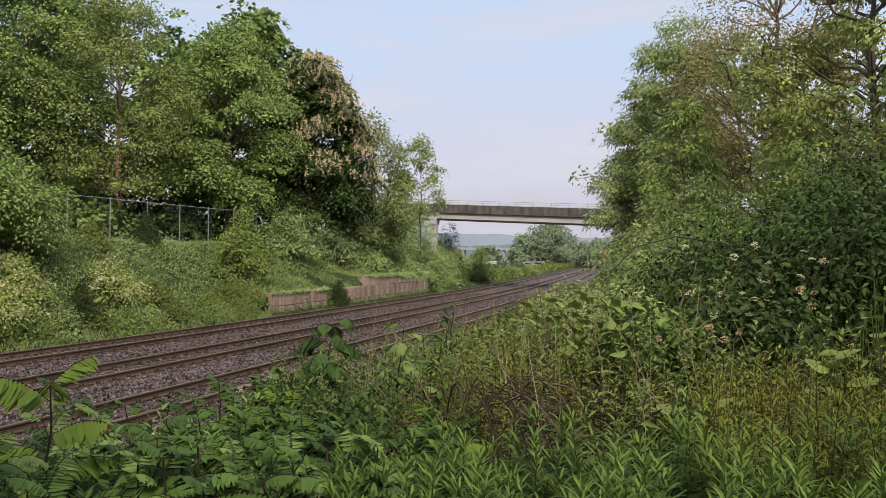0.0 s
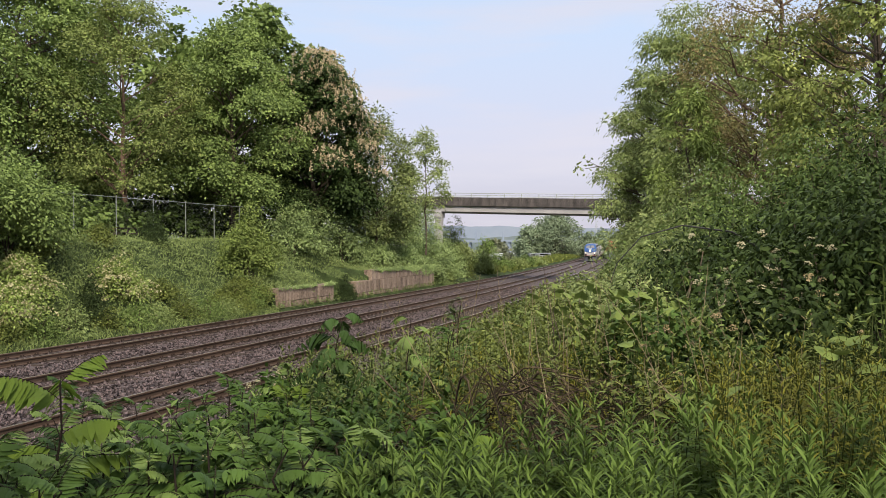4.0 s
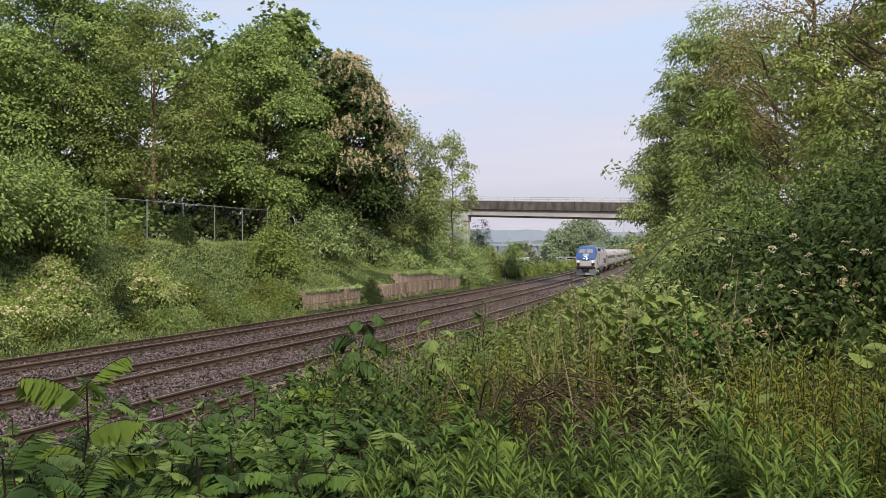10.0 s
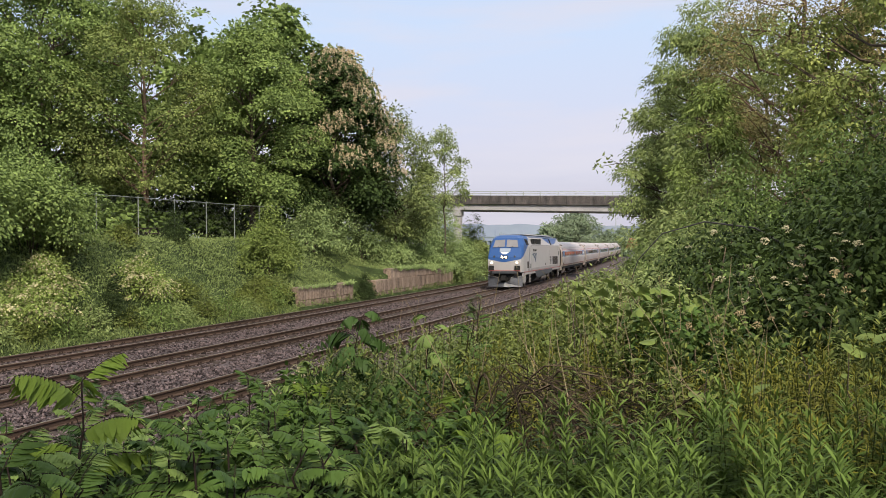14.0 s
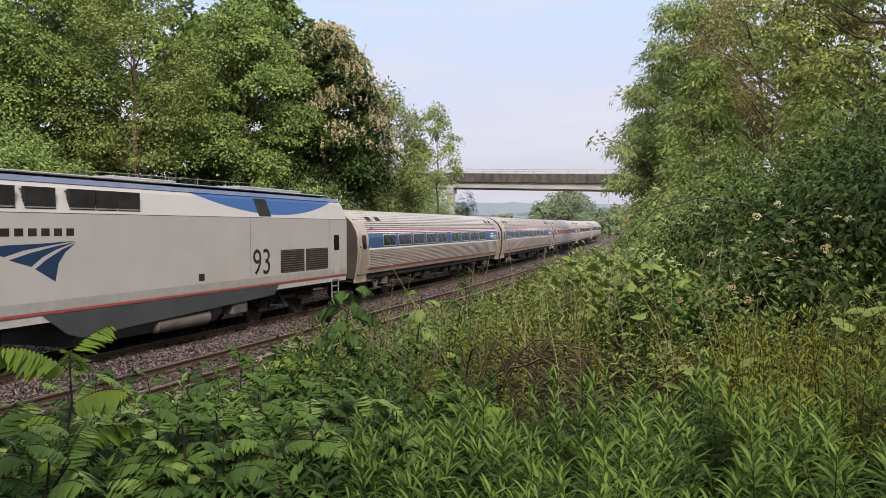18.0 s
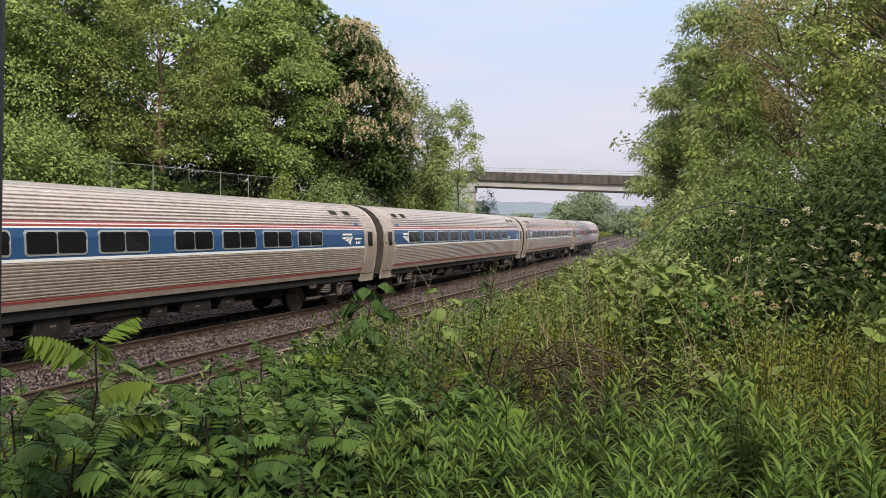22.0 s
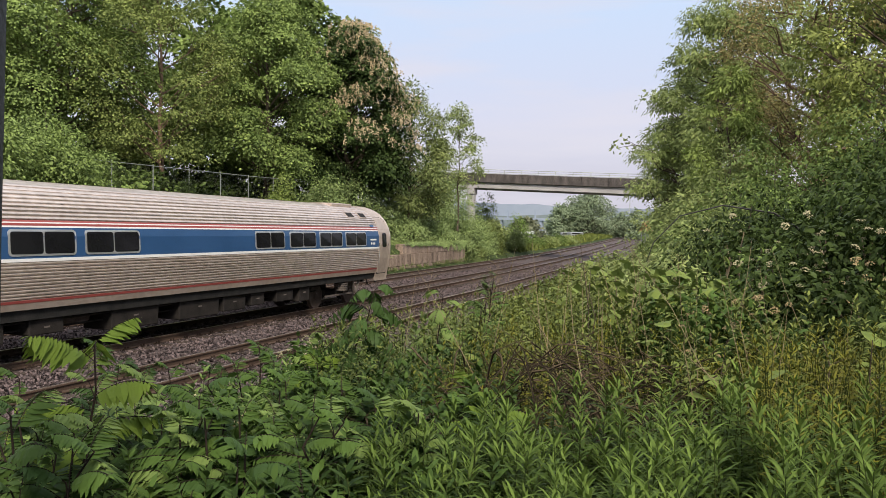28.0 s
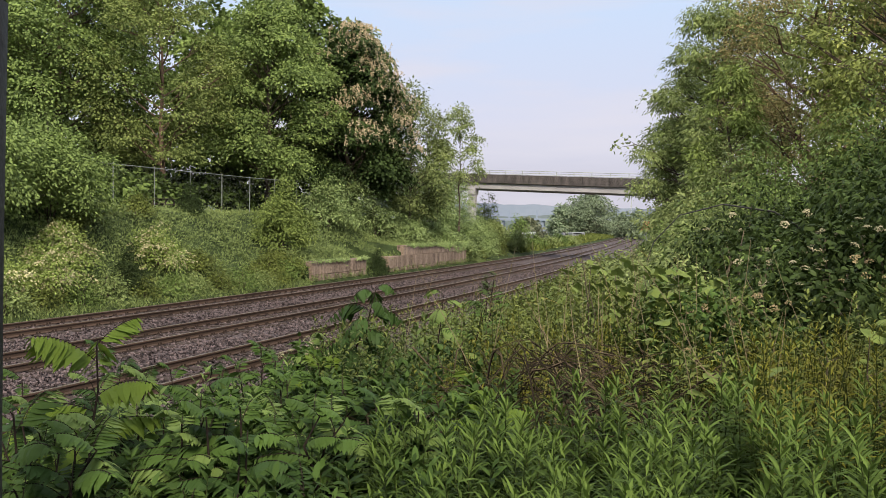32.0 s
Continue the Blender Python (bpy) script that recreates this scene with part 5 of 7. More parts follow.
VINE = leaf_mat("vine_leaf", (0.11, 0.19, 0.06), (0.20, 0.30, 0.10))
vine_bush()
dead_vines()
for i, (x, y, h, n, q) in enumerate(((0.12, 5.2, 0.62, 9, 0.2), (-0.12, 5.5, 0.55, 8, 0.19), (0.35, 5.0, 0.5, 7, 0.17), (0.95, 5.9, 0.8, 9, 0.17), (1.25, 6.6, 1.0, 9, 0.17), (-0.55, 6.6, 0.8, 8, 0.17), (1.5, 7.2, 1.3, 10, 0.18), (-2.1, 5.9, 0.6, 8, 0.13))):
    broad_plant(x, y, h, n, q, 900 + i, "weed with large soft pale green leaves")


UMBEL = leaf_mat("cream_umbel", (0.55, 0.6, 0.5), (0.46, 0.48, 0.4))


def umbel(rng, r):
    """A flat flower head: many small florets over a shallow dome."""
    n = 34
    q, a = np.sqrt(rng.random(n)) * r, rng.random(n) * 6.283
    pos = np.stack([q * np.cos(a), q * np.sin(a), -0.45 * q * q / r + 0.08 * r * rng.normal(size=n)], 1)
    nn = unit(np.array((0, 0, 1.0)) + 0.45 * rng.normal(size=(n, 3)))
    al = unit(np.cross(nn, rand_dirs(rng, n)))
    ln = r * (0.3 + 0.25 * rng.random(n))
    return leaf_quads("flower_head", pos - al * ln[:, None] * 0.5, al, nn, ln, ln * 0.9)


def flower_shrub(name, label, x, y, height, heads, matl, seed, spread=0.5):
    """A bush that carries loose flower heads at its tips."""
    rng = np.random.default_rng(seed)
    o = shrub(name, label, x, y, ground_at(x, y), ring_lobes(seed, 9, spread * 1.3, height, 0.2), 2000, 0.085, DARK if matl is not None and height > 1.0 else LOWSUM, TWIG, seed, group="flowering shrubs in the thicket", shell=0.5, spread=0.14, aspect=0.5, blades=True)
    for k in range(heads + 4):
        a, q = rng.random() * 6.28, rng.random()
        z = height * (0.55 + 0.5 * rng.random())
        c = np.array((spread * q * math.cos(a) * 1.2, spread * q * math.sin(a) * 1.2 - 0.3 * spread, z))
        part("flower_head", umbel(rng, (0.022 + 0.03 * rng.random()) * (1 if y > 6 else 0.7)), UMBEL if matl is FLOWER else matl, o, "loose cream flower head", at=Matrix.Translation(c) @ Euler((0.5 + rng.normal() * 0.3, rng.normal() * 0.3, 0)).to_matrix().to_4x4())


for i, (x, y, h, n, m) in enumerate(((0.25, 8.9, 1.4, 7, FLOWER), (0.75, 9.0, 1.7, 9, FLOWER), (-0.35, 7.4, 1.0, 9, TAN), (-0.05, 7.0, 0.9, 8, TAN), (1.15, 9.0, 1.7, 9, FLOWER), (0.0, 10.4, 2.0, 6, FLOWER), (0.95, 8.2, 1.3, 7, TAN))):
    flower_shrub("elder_shrub", "dark leafy elder with cream flower heads" if m is FLOWER else "shrub with withered tan flower heads", x, y, h, n, m, 700 + i)
for i, (x, y, n) in enumerate(((-4.25, 6.9, 14), (-4.65, 7.5, 12), (-2.96, 3.75, 8))):
    flower_shrub("dogwood_shrub", "low shrub with cream flower heads beside the ballast", x, y, (1.72 if y > 5 else 1.98) - ground_at(x, y), n, FLOWER, 720 + i, 0.3)


POLE = rough_mat("dark_pole", (0.012, 0.011, 0.011), (0.03, 0.027, 0.025), 6, 0.6, 0.3, streak=(1, 1, 0.2))


def bare_stems():
    rng = np.random.default_rng(44)
    rows = [((-1.42, 6.95, 2.95), 0.25, "dark upright bare stem among the weeds"), ((-1.3, 6.9, 2.75), 0.2, "dark upright bare stem among the weeds"), ((0.62, 4.4, 2.55), 0.15, "thin dark stalk at the thicket's edge"), ((0.42, 4.8, 2.5), 0.2, "thin dark stalk at the thicket's edge"), ((-0.1, 5.2, 2.3), 0.25, "thin dark stalk among the goldenrod"), ((-1.75, 4.2, 2.0), 0.2, "thin dark stalk among the goldenrod")]
    for (x, y, z), lean, lab in rows:
        root = thing("bare_stem", lab, "stalk", group="bare stems")
        foot = (x + lean * rng.normal() * 0.5, y + 0.1, ground_at(x, y) - 0.05)
        ax = wavy(rng, foot, (x, y, z), 5, 0.02)
        part("stem", Geo().tube(ax, [0.007, 0.006, 0.005, 0.0045, 0.0035, 0.002], 5), BARK, root)
        for k in range(5):
            a = ax[2 + k % 3]
            d = Vector((rng.normal(), rng.normal() * 0.5, 0.8)).normalized() * (0.08 + 0.1 * rng.random())
            part("side_twig", Geo().tube([a, a + d * 0.6, a + d], [0.003, 0.002, 0.001], 4), BARK, root)
    # arching dead branch that hangs out of the thicket
    root = thing("dead_branch", "dark arching dead branch reaching out of the thicket", "branch")
    pts = [(0.9, 12.2, 3.0), (0.4, 12.0, 3.32), (-0.3, 11.8, 3.42), (-0.9, 11.7, 3.25), (-1.25, 11.6, 2.85), (-1.4, 11.6, 2.4)]
    part("limb", Geo().tube(pts, [0.018, 0.015, 0.012, 0.01, 0.008, 0.004], 6), POLE, root, smooth=True)
    # small twig fan beyond the trees' edge
    root = thing("twig_spray", "thin leafy twig standing out from the tree", "branch")
    part("twig", Geo().tube([(-3.6, 33.0, 6.2), (-4.4, 33.0, 6.5), (-5.1, 33.0, 6.4)], [0.03, 0.02, 0.008], 5).tube([(-4.4, 33, 6.5), (-5.0, 33.0, 6.85)], [0.015, 0.006], 4), BARK, root)
    c = np.array(((-5.1, 33, 6.4), (-4.9, 33, 6.8), (-4.5, 33, 6.5), (-5.3, 33, 6.3)))
    p = np.repeat(c, 7, 0) + rng.normal(size=(28, 3)) * 0.15
    for q in p:
        part("leaf", leaf_quads("leaf", q[None], rand_dirs(rng, 1), rand_dirs(rng, 1), 0.2, 0.11), LIGHT, root)
    # leaning weathered pole close beside the camera
    root = thing("weathered_pole", "dark weathered pole leaning close beside the camera", "pole")
    d, u = Vector((-0.742, 0.567, 0)), Vector((0.567, 0.742, 0))
    def pos(off, z):
        p = d * 3.0 + u * off
        return (p.x, p.y, z)
    part("shaft", Geo().tube([pos(-0.166, 0.9), pos(-0.154, 2.4), pos(-0.145, 3.02), pos(-0.1265, 3.79)], [0.15, 0.15, 0.15, 0.15], 14), POLE, root, smooth=True)
    part("cap", Geo().tube([pos(-0.126, 3.791), pos(-0.130, 3.82), pos(-0.115, 6.5)], [0.15, 0.146, 0.14], 14), POLE, root)


bare_stems()


def picnic_place():
    """Tables of the park behind the fence."""
    for s, l, r in ((31.0, -18.5, 20), (27.5, -17.5, 60), (38.0, -18.0, -15)):
        p = on_line(s, l)
        z = ground_z(s, l)
        t = thing("picnic_table", "dark wooden picnic table under the trees", "picnic table", pose(p.x, p.y, z, 0, 0, r), "picnic tables")
        for k in range(4):
            part("plank", Geo().box(-0.95, 0.95, -0.36 + k * 0.19, -0.2 + k * 0.19, 0.72, 0.76), TIE, t)
        for y in (-0.75, 0.5):
            part("bench", Geo().box(-0.95, 0.95, y, y + 0.25, 0.42, 0.46), TIE, t)
        for x in (-0.7, 0.7):
            part("leg", Geo().prism([(-0.62, 0.0), (-0.54, 0.0), (-0.14, 0.72), (-0.24, 0.72)], "x", x - 0.04, x + 0.04), TIE, t)
            part("leg", Geo().prism([(0.62, 0.0), (0.54, 0.0), (0.14, 0.72), (0.24, 0.72)], "x", x - 0.04, x + 0.04), TIE, t)
            part("brace", Geo().box(x - 0.038, x + 0.038, -0.72, 0.72, 0.36, 0.415), TIE, t)


picnic_place()
# ---- the train ----
def text_mesh(body, size, depth=0.003):
    cu = bpy.data.curves.new("lettering", "FONT")
    cu.body, cu.size, cu.extrude, cu.resolution_u = body, size, depth, 3
    tmp = new("lettering", cu)
    me = bpy.data.meshes.new_from_object(tmp.evaluated_get(bpy.context.evaluated_depsgraph_get()))
    bpy.data.objects.remove(tmp)
    return me


STEEL = rough_mat("fluted_stainless_steel", (0.54, 0.455, 0.40), (0.82, 0.715, 0.64), 0.9, 0.32, 0.03, metal=0.7, streak=(1, 0.12, 1), fine=5)
PLATE = rough_mat("plain_stainless_steel", (0.44, 0.355, 0.295), (0.58, 0.485, 0.41), 1.2, 0.42, 0.03, metal=0.5, fine=6)
FADED = rough_mat("faded_livery", (0.085, 0.095, 0.13), (0.13, 0.14, 0.175), 1, 0.4, 0.0)
BLUE = rough_mat("blue_livery", (0.018, 0.06, 0.15), (0.028, 0.08, 0.19), 1, 0.35, 0.0)
RED = rough_mat("red_stripe", (0.25, 0.05, 0.045), (0.32, 0.07, 0.06), 2, 0.4, 0.0)
WHITE = rough_mat("white_stripe", (0.7, 0.69, 0.67), (0.8, 0.79, 0.77), 2, 0.4, 0.0)
GLASS = rough_mat("tinted_window", (0.006, 0.006, 0.008), (0.014, 0.014, 0.016), 1, 0.12, 0.0, spec=0.25)
GASKET = rough_mat("window_frame", (0.5, 0.5, 0.5), (0.62, 0.62, 0.62), 3, 0.35, 0, metal=0.7)
BLACK = rough_mat("black_iron", (0.008, 0.008, 0.008), (0.03, 0.028, 0.026), 3, 0.75, 0.2, spec=0.2)
# dusty gear kept near black: the shade under the train is in the colour
GRIME = rough_mat("dusty_shade_dark_gear", (0.008, 0.007, 0.006), (0.032, 0.027, 0.024), 3, 0.85, 0.3, spec=0.2)
TREAD = rough_mat("wheel_steel", (0.06, 0.043, 0.036), (0.16, 0.12, 0.10), 4, 0.6, 0.1, metal=0.4)
SILVER = rough_mat("silver_paint", (0.335, 0.315, 0.305), (0.41, 0.385, 0.375), 0.8, 0.42, 0.0, fine=5)
LADDER = rough_mat("worn_ladder_paint", (0.14, 0.13, 0.125), (0.25, 0.235, 0.22), 3, 0.6, 0.1)
BANDGREY = rough_mat("darker_silver_paint", (0.25, 0.235, 0.225), (0.33, 0.31, 0.295), 0.8, 0.5, 0.0, fine=5)
DGREY = rough_mat("dark_grey_paint", (0.035, 0.038, 0.042), (0.06, 0.064, 0.07), 1.2, 0.5, 0.05)
# roof grey, lightened to carry the sheen of the sky
ROOFGREY = rough_mat("sky_pale_roof_paint", (0.20, 0.20, 0.215), (0.34, 0.335, 0.345), 1.2, 0.5, 0.1)
ROOFBLUE = rough_mat("grey_blue_paint", (0.06, 0.085, 0.15), (0.13, 0.155, 0.22), 1.2, 0.5, 0.05)
PLOUGH = rough_mat("worn_plough_steel", (0.05, 0.053, 0.062), (0.10, 0.104, 0.118), 2.0, 0.5, 0.2, fine=9)
DOORGREY = rough_mat("dusty_diaphragm", (0.018, 0.014, 0.013), (0.05, 0.041, 0.037), 1.5, 0.8, 0.1)
# dust tone, lowered as well for the shade under the train
DUST = rough_mat("dust_coated_metal", (0.05, 0.041, 0.036), (0.14, 0.115, 0.10), 2.5, 0.8, 0.2)
LAMP = glow_mat("lit_headlight", (1.0, 0.72, 0.42), 9.0)
NAVY = rough_mat("navy_lettering", (0.012, 0.03, 0.07), (0.016, 0.036, 0.085), 2, 0.4, 0.0)

SHELL = ((1.1, 1.43), (1.42, 1.515), (2.0, 1.585), (2.3, 1.595), (2.75, 1.575), (3.05, 1.50), (3.4, 1.31), (3.68, 1.02), (3.86, 0.68), (3.96, 0.33), (4.0, 0.0))


def shell_x(z):
    return float(np.interp(z, [a for a, b in SHELL], [b for a, b in SHELL]))


def strip(zs, y0, y1, side, out=0.0, inner=0.03):
    """A skin panel that follows the round side of a coach; a height may carry its own relief as (z, relief)."""
    g = Geo()
    rows = [z if isinstance(z, tuple) else (z, 0.0) for z in zs]
    prof = [(side * (shell_x(z) + out + r), z) for z, r in rows]
    n = len(prof)
    v = [(x, y, z) for y in (y0, y1) for x, z in prof] + [(x - side * inner, y, z) for y in (y0, y1) for x, z in prof]
    f = [(i, i + 1, n + i + 1, n + i) for i in range(n - 1)] + [(2 * n + i, 2 * n + i + 1, 3 * n + i + 1, 3 * n + i) for i in range(n - 1)]
    f += [(0, n, 3 * n, 2 * n), (n - 1, 2 * n - 1, 4 * n - 1, 3 * n - 1)] + [(i, i + 1, 2 * n + i + 1, 2 * n + i) for i in range(n - 1)] + [(n + i, n + i + 1, 3 * n + i + 1, 3 * n + i) for i in range(n - 1)]
    return g.add(v, f)


def flutes(a, b, pitch, depth):
    """Heights and relief of a fluted panel: round ridges with narrow grooves between them."""
    n = max(2, round((b - a) / pitch))
    h = (b - a) / n
    return [(a + h * (i + t), depth * r) for i in range(n) for t, r in ((0.0, 0.0), (0.08, 0.05), (0.18, 0.62), (0.38, 0.96), (0.62, 0.96), (0.82, 0.62), (0.92, 0.05))] + [(b, 0.0)]


def rounded(y0, y1, z0, z1, r, n=3):
    pts = []
    for cy, cz, a0 in ((y1 - r, z1 - r, 0), (y0 + r, z1 - r, 90), (y0 + r, z0 + r, 180), (y1 - r, z0 + r, 270)):
        for k in range(n + 1):
            a = radians(a0 + 90 * k / n)
            pts.append((cy + r * math.cos(a), cz + r * math.sin(a)))
    return pts


def side_plate(outline, side, out, depth=0.012):
    """A thin plate with a given outline (y, z) lying on the round side."""
    v, n = [], len(outline)
    for d in (0, depth):
        v += [(side * (shell_x(z) + out + d), y, z) for y, z in outline]
    f = [tuple(range(n, 2 * n))] + [(i, (i + 1) % n, n + (i + 1) % n, n + i) for i in range(n)]
    return Geo().add(v, f)


def wheel_geo(r):
    """A wheelset across the track: two wheels with flanges and an axle."""
    g = Geo()
    for s in (-1, 1):
        g.tube([(s * 0.68, 0, 0), (s * 0.70, 0, 0), (s * 0.71, 0, 0), (s * 0.815, 0, 0), (s * 0.815, 0, 0), (s * 0.78, 0, 0), (s * 0.775, 0, 0), (s * 0.80, 0, 0), (s * 0.86, 0, 0), (s * 0.865, 0, 0)], [r + 0.01, r + 0.028, r, r - 0.005, r * 0.86, r * 0.84, r * 0.45, r * 0.34, r * 0.3, r * 0.2], 24)
    g.tube([(-0.7, 0, 0), (0.7, 0, 0)], 0.09, 10)
    for k in range(6):
        a = k * math.pi / 3
        for s in (-1, 1):
            g.box(s * 0.86 - 0.02, s * 0.86 + 0.02, math.cos(a) * r * 0.2 - 0.025, math.cos(a) * r * 0.2 + 0.025, math.sin(a) * r * 0.2 - 0.025, math.sin(a) * r * 0.2 + 0.025)
    return g


WHEELS = []


def coach_truck(car, y):
    e = 1 if y > 0 else -1
    t = part("truck", Geo().box(-0.62, -0.5, y - 1.75, y + 1.75, 0.38, 0.62).box(0.5, 0.62, y - 1.75, y + 1.75, 0.38, 0.62).box(-1.1, 1.1, y - 0.3, y + 0.3, 0.42, 0.62), GRIME, car, "dusty four-wheel truck with frames inside the wheels", bevel=0.02)
    for s in (-1, 1):
        for dy in (-1.295, 1.295):
            part("brake_disc", Geo().tube([(s * 0.4, y + dy, 0.457), (s * 0.45, y + dy, 0.457)], 0.33, 16), GRIME, t)
        g = Geo()
        for k in range(4):
            g.tube([(s * 1.15, y, 0.62 + k * 0.08), (s * 1.15, y, 0.67 + k * 0.08)], [0.27, 0.27], 14)
        part("air_spring", g, DUST, t, "ribbed air spring")
        part("bracket", Geo().tube([(s * 1.25, y + e * 0.72, 1.04), (s * 1.25, y + e * 1.0, 0.44)], 0.06, 4).tube([(s * 1.25, y + e * 1.38, 1.04), (s * 1.25, y + e * 1.08, 0.44)], 0.06, 4).box(s * 1.25 - 0.05, s * 1.25 + 0.05, y + e * 1.05 - 0.4, y + e * 1.05 + 0.4, 0.98, 1.06).box(s * 1.1 - 0.04, s * 1.1 + 0.04, y - 1.1, y + 1.1, 0.42, 0.48), DUST, t, "triangular anchor bracket")
    for dy in (-1.295, 1.295):
        w = part("wheelset", wheel_geo(0.457), TREAD, car, "worn steel wheels on an axle", smooth=True, at=pose(0, y + dy, 0.457))
        WHEELS.append((w, 0.457))


COACH_WINDOWS = ((3.15, 4.62), (5.05, 6.70), (7.06, 8.65), (9.06, 10.6), (11.02, 12.56), (13.56, 15.06), (15.56, 17.12), (17.58, 19.15), (19.6, 21.16))
CAFE_WINDOWS = ((3.2, 4.8), (5.25, 6.85), (7.3, 8.9), (9.25, 10.85), (15.8, 17.35), (17.75, 19.35), (19.7, 21.3), (21.65, 23.3))
LOGO = (((0.0, 0.86), (0.25, 0.93), (0.6, 0.95), (1.0, 1.0), (0.7, 0.9), (0.42, 0.8), (0.22, 0.66)), ((0.27, 0.58), (0.5, 0.74), (0.8, 0.89), (1.0, 0.97), (0.78, 0.8), (0.62, 0.62), (0.5, 0.4)), ((0.54, 0.34), (0.66, 0.55), (0.85, 0.8), (1.0, 0.94), (0.88, 0.72), (0.8, 0.45), (0.76, 0.0)))


def logo_on(parent, side, y0, y1, z0, z1, out, material, flat=None):
    """The railway's mark as three plain swept shapes."""
    for sh in LOGO:
        pts = [(y0 + (y1 - y0) * p, z0 + (z1 - z0) * q) for p, q in sh]
        g = side_plate(pts, side, out, 0.004) if flat is None else Geo().prism(pts, "x", side * flat, side * (flat + 0.004))
        part("emblem_stripe", g, material, parent)


def coach(label, windows, cafe=False, logo_front=True, number="", number_at=21.38, band=BLUE):
    """Round-sided fluted coach: local +X is the near side, -Y the leading end, z from the rail head."""
    H = 13.0
    car = thing("passenger_coach", label, "railway coach", group="coaches of the train")
    y0, y1 = -H + 0.36, H - 0.36
    v0, v1 = y0 + 1.12, y1 - 1.12
    for s in (1, -1):
        part("lower_side", strip(flutes(1.42, 2.22, 0.073, 0.05), v0, v1, s, -0.035), STEEL, car, "fluted stainless steel side")
        part("sill", strip([1.2, 1.3, 1.42], v0, v1, s), PLATE, car)
        part("sill_stripe", strip([1.35, 1.41], v0, v1, s, 0.006), RED, car, "thin red stripe")
        part("belt_stripe", strip([2.22, 2.29], v0, v1, s, 0.008), WHITE, car)
        part("window_band", strip([2.29, 2.5, 2.75, 2.94], v0, v1, s), band, car, "blue window band" if band is BLUE else "faded grey-blue window band")
        part("upper_stripe", strip([2.94, 2.975], v0, v1, s, 0.005), WHITE, car)
        part("upper_stripe", strip([2.975, 3.03], v0, v1, s, 0.005), RED, car)
        part("upper_stripe", strip([3.03, 3.055], v0, v1, s, 0.005), WHITE, car)
        part("upper_stripe", strip([3.055, 3.095], v0, v1, s, 0.005), RED, car)
        part("roof_side", strip(flutes(3.095, 3.9, 0.085, 0.045) + [3.93, 3.97, 4.0], v0, v1, s, -0.02), STEEL, car, "fluted stainless steel roof")
        for a, b in windows:
            ya, yb = -H + a, -H + b
            fr = part("window", side_plate(rounded(ya - 0.05, yb + 0.05, 2.34, 2.9, 0.09), s, 0.0, 0.014), GASKET, car, "wide window in a silver frame")
            mid = (ya + yb) / 2
            for pa, pb in ((ya, mid - 0.02), (mid + 0.02, yb)):
                part("pane", side_plate(rounded(pa, pb, 2.385, 2.855, 0.06), s, 0.014, 0.006), GLASS, fr, "dark tinted pane")
        for end, (ea, eb) in ((-1, (y0, v0)), (1, (v1, y1))):
            part("vestibule_side", strip([1.02, 1.2, 1.5, 2.0, 2.3, 2.75, 3.05, 3.3, 3.4, 3.68, 3.86, 3.96, 4.0], ea, eb, s, -0.004), PLATE, car, "plain steel vestibule side")
            c = (ea + eb) / 2 - end * 0.06
            d = part("door", side_plate([(c - 0.39, 1.18), (c + 0.39, 1.18), (c + 0.39, 1.8), (c + 0.39, 2.4), (c + 0.39, 2.9), (c + 0.39, 3.34), (c + 0.26, 3.46), (c - 0.26, 3.46), (c - 0.39, 3.34), (c - 0.39, 2.9), (c - 0.39, 2.4), (c - 0.39, 1.8)], s, -0.002, 0.018), PLATE, car, "plain steel entrance door")
            part("door_window", side_plate(rounded(c - 0.2, c + 0.2, 2.28, 2.86, 0.08), s, 0.018, 0.006), GLASS, d)
            part("door_seal", side_plate([(c - 0.46, 1.15), (c + 0.46, 1.15), (c + 0.46, 2.4), (c + 0.46, 3.38), (c + 0.3, 3.54), (c - 0.3, 3.54), (c - 0.46, 3.38), (c - 0.46, 2.4)], s, -0.003, 0.010), BLACK, d)
            vin = eb if end < 0 else ea
            vout = ea if end < 0 else eb
            part("step_skirt", Geo().prism([(vout, 1.017), (vout, 0.86), (vin, 0.86), (vin - end * 0.05, 0.9), (vin - end * 0.09, 1.017)], "x", s * 1.36, s * 1.42), PLATE, car, "steel step skirt")
            part("skirt_seam", Geo().box(s * 1.415 - 0.004, s * 1.415 + 0.004, min(vout, vin) + 0.08, max(vout, vin) - 0.08, 1.0, 1.012), BLACK, car)
            part("end_frame", strip([1.02, 1.2, 1.5, 2.0, 2.3, 2.75, 3.05, 3.3, 3.4, 3.68, 3.86, 3.96, 4.0], min(vout, vout - end * 0.09), max(vout, vout - end * 0.09), s, 0.012), STEEL, car, "bright steel end frame")
            part("grab_rail", Geo().tube([(s * (shell_x(1.7) + 0.05), c + end * -0.5, 1.6), (s * (shell_x(2.4) + 0.05), c - end * 0.5, 2.4)], 0.014, 6), GASKET, car)
        yb = (v0 + 0.9) if logo_front else (v1 - 1.9)
        logo_on(car, s, yb, yb + 0.95, 2.34, 2.68, 0.004, WHITE)
        part("name_bar", side_plate([(yb + 0.1, 2.72), (yb + 0.85, 2.72), (yb + 0.85, 2.79), (yb + 0.1, 2.79)], s, 0.004, 0.004), WHITE, car, "small white lettering bar")
        for k in range(3):
            part("sign_dot", side_plate(rounded(v1 - 0.75 + k * 0.14, v1 - 0.65 + k * 0.14, 2.38, 2.48, 0.045), s, 0.004, 0.004), WHITE, car)
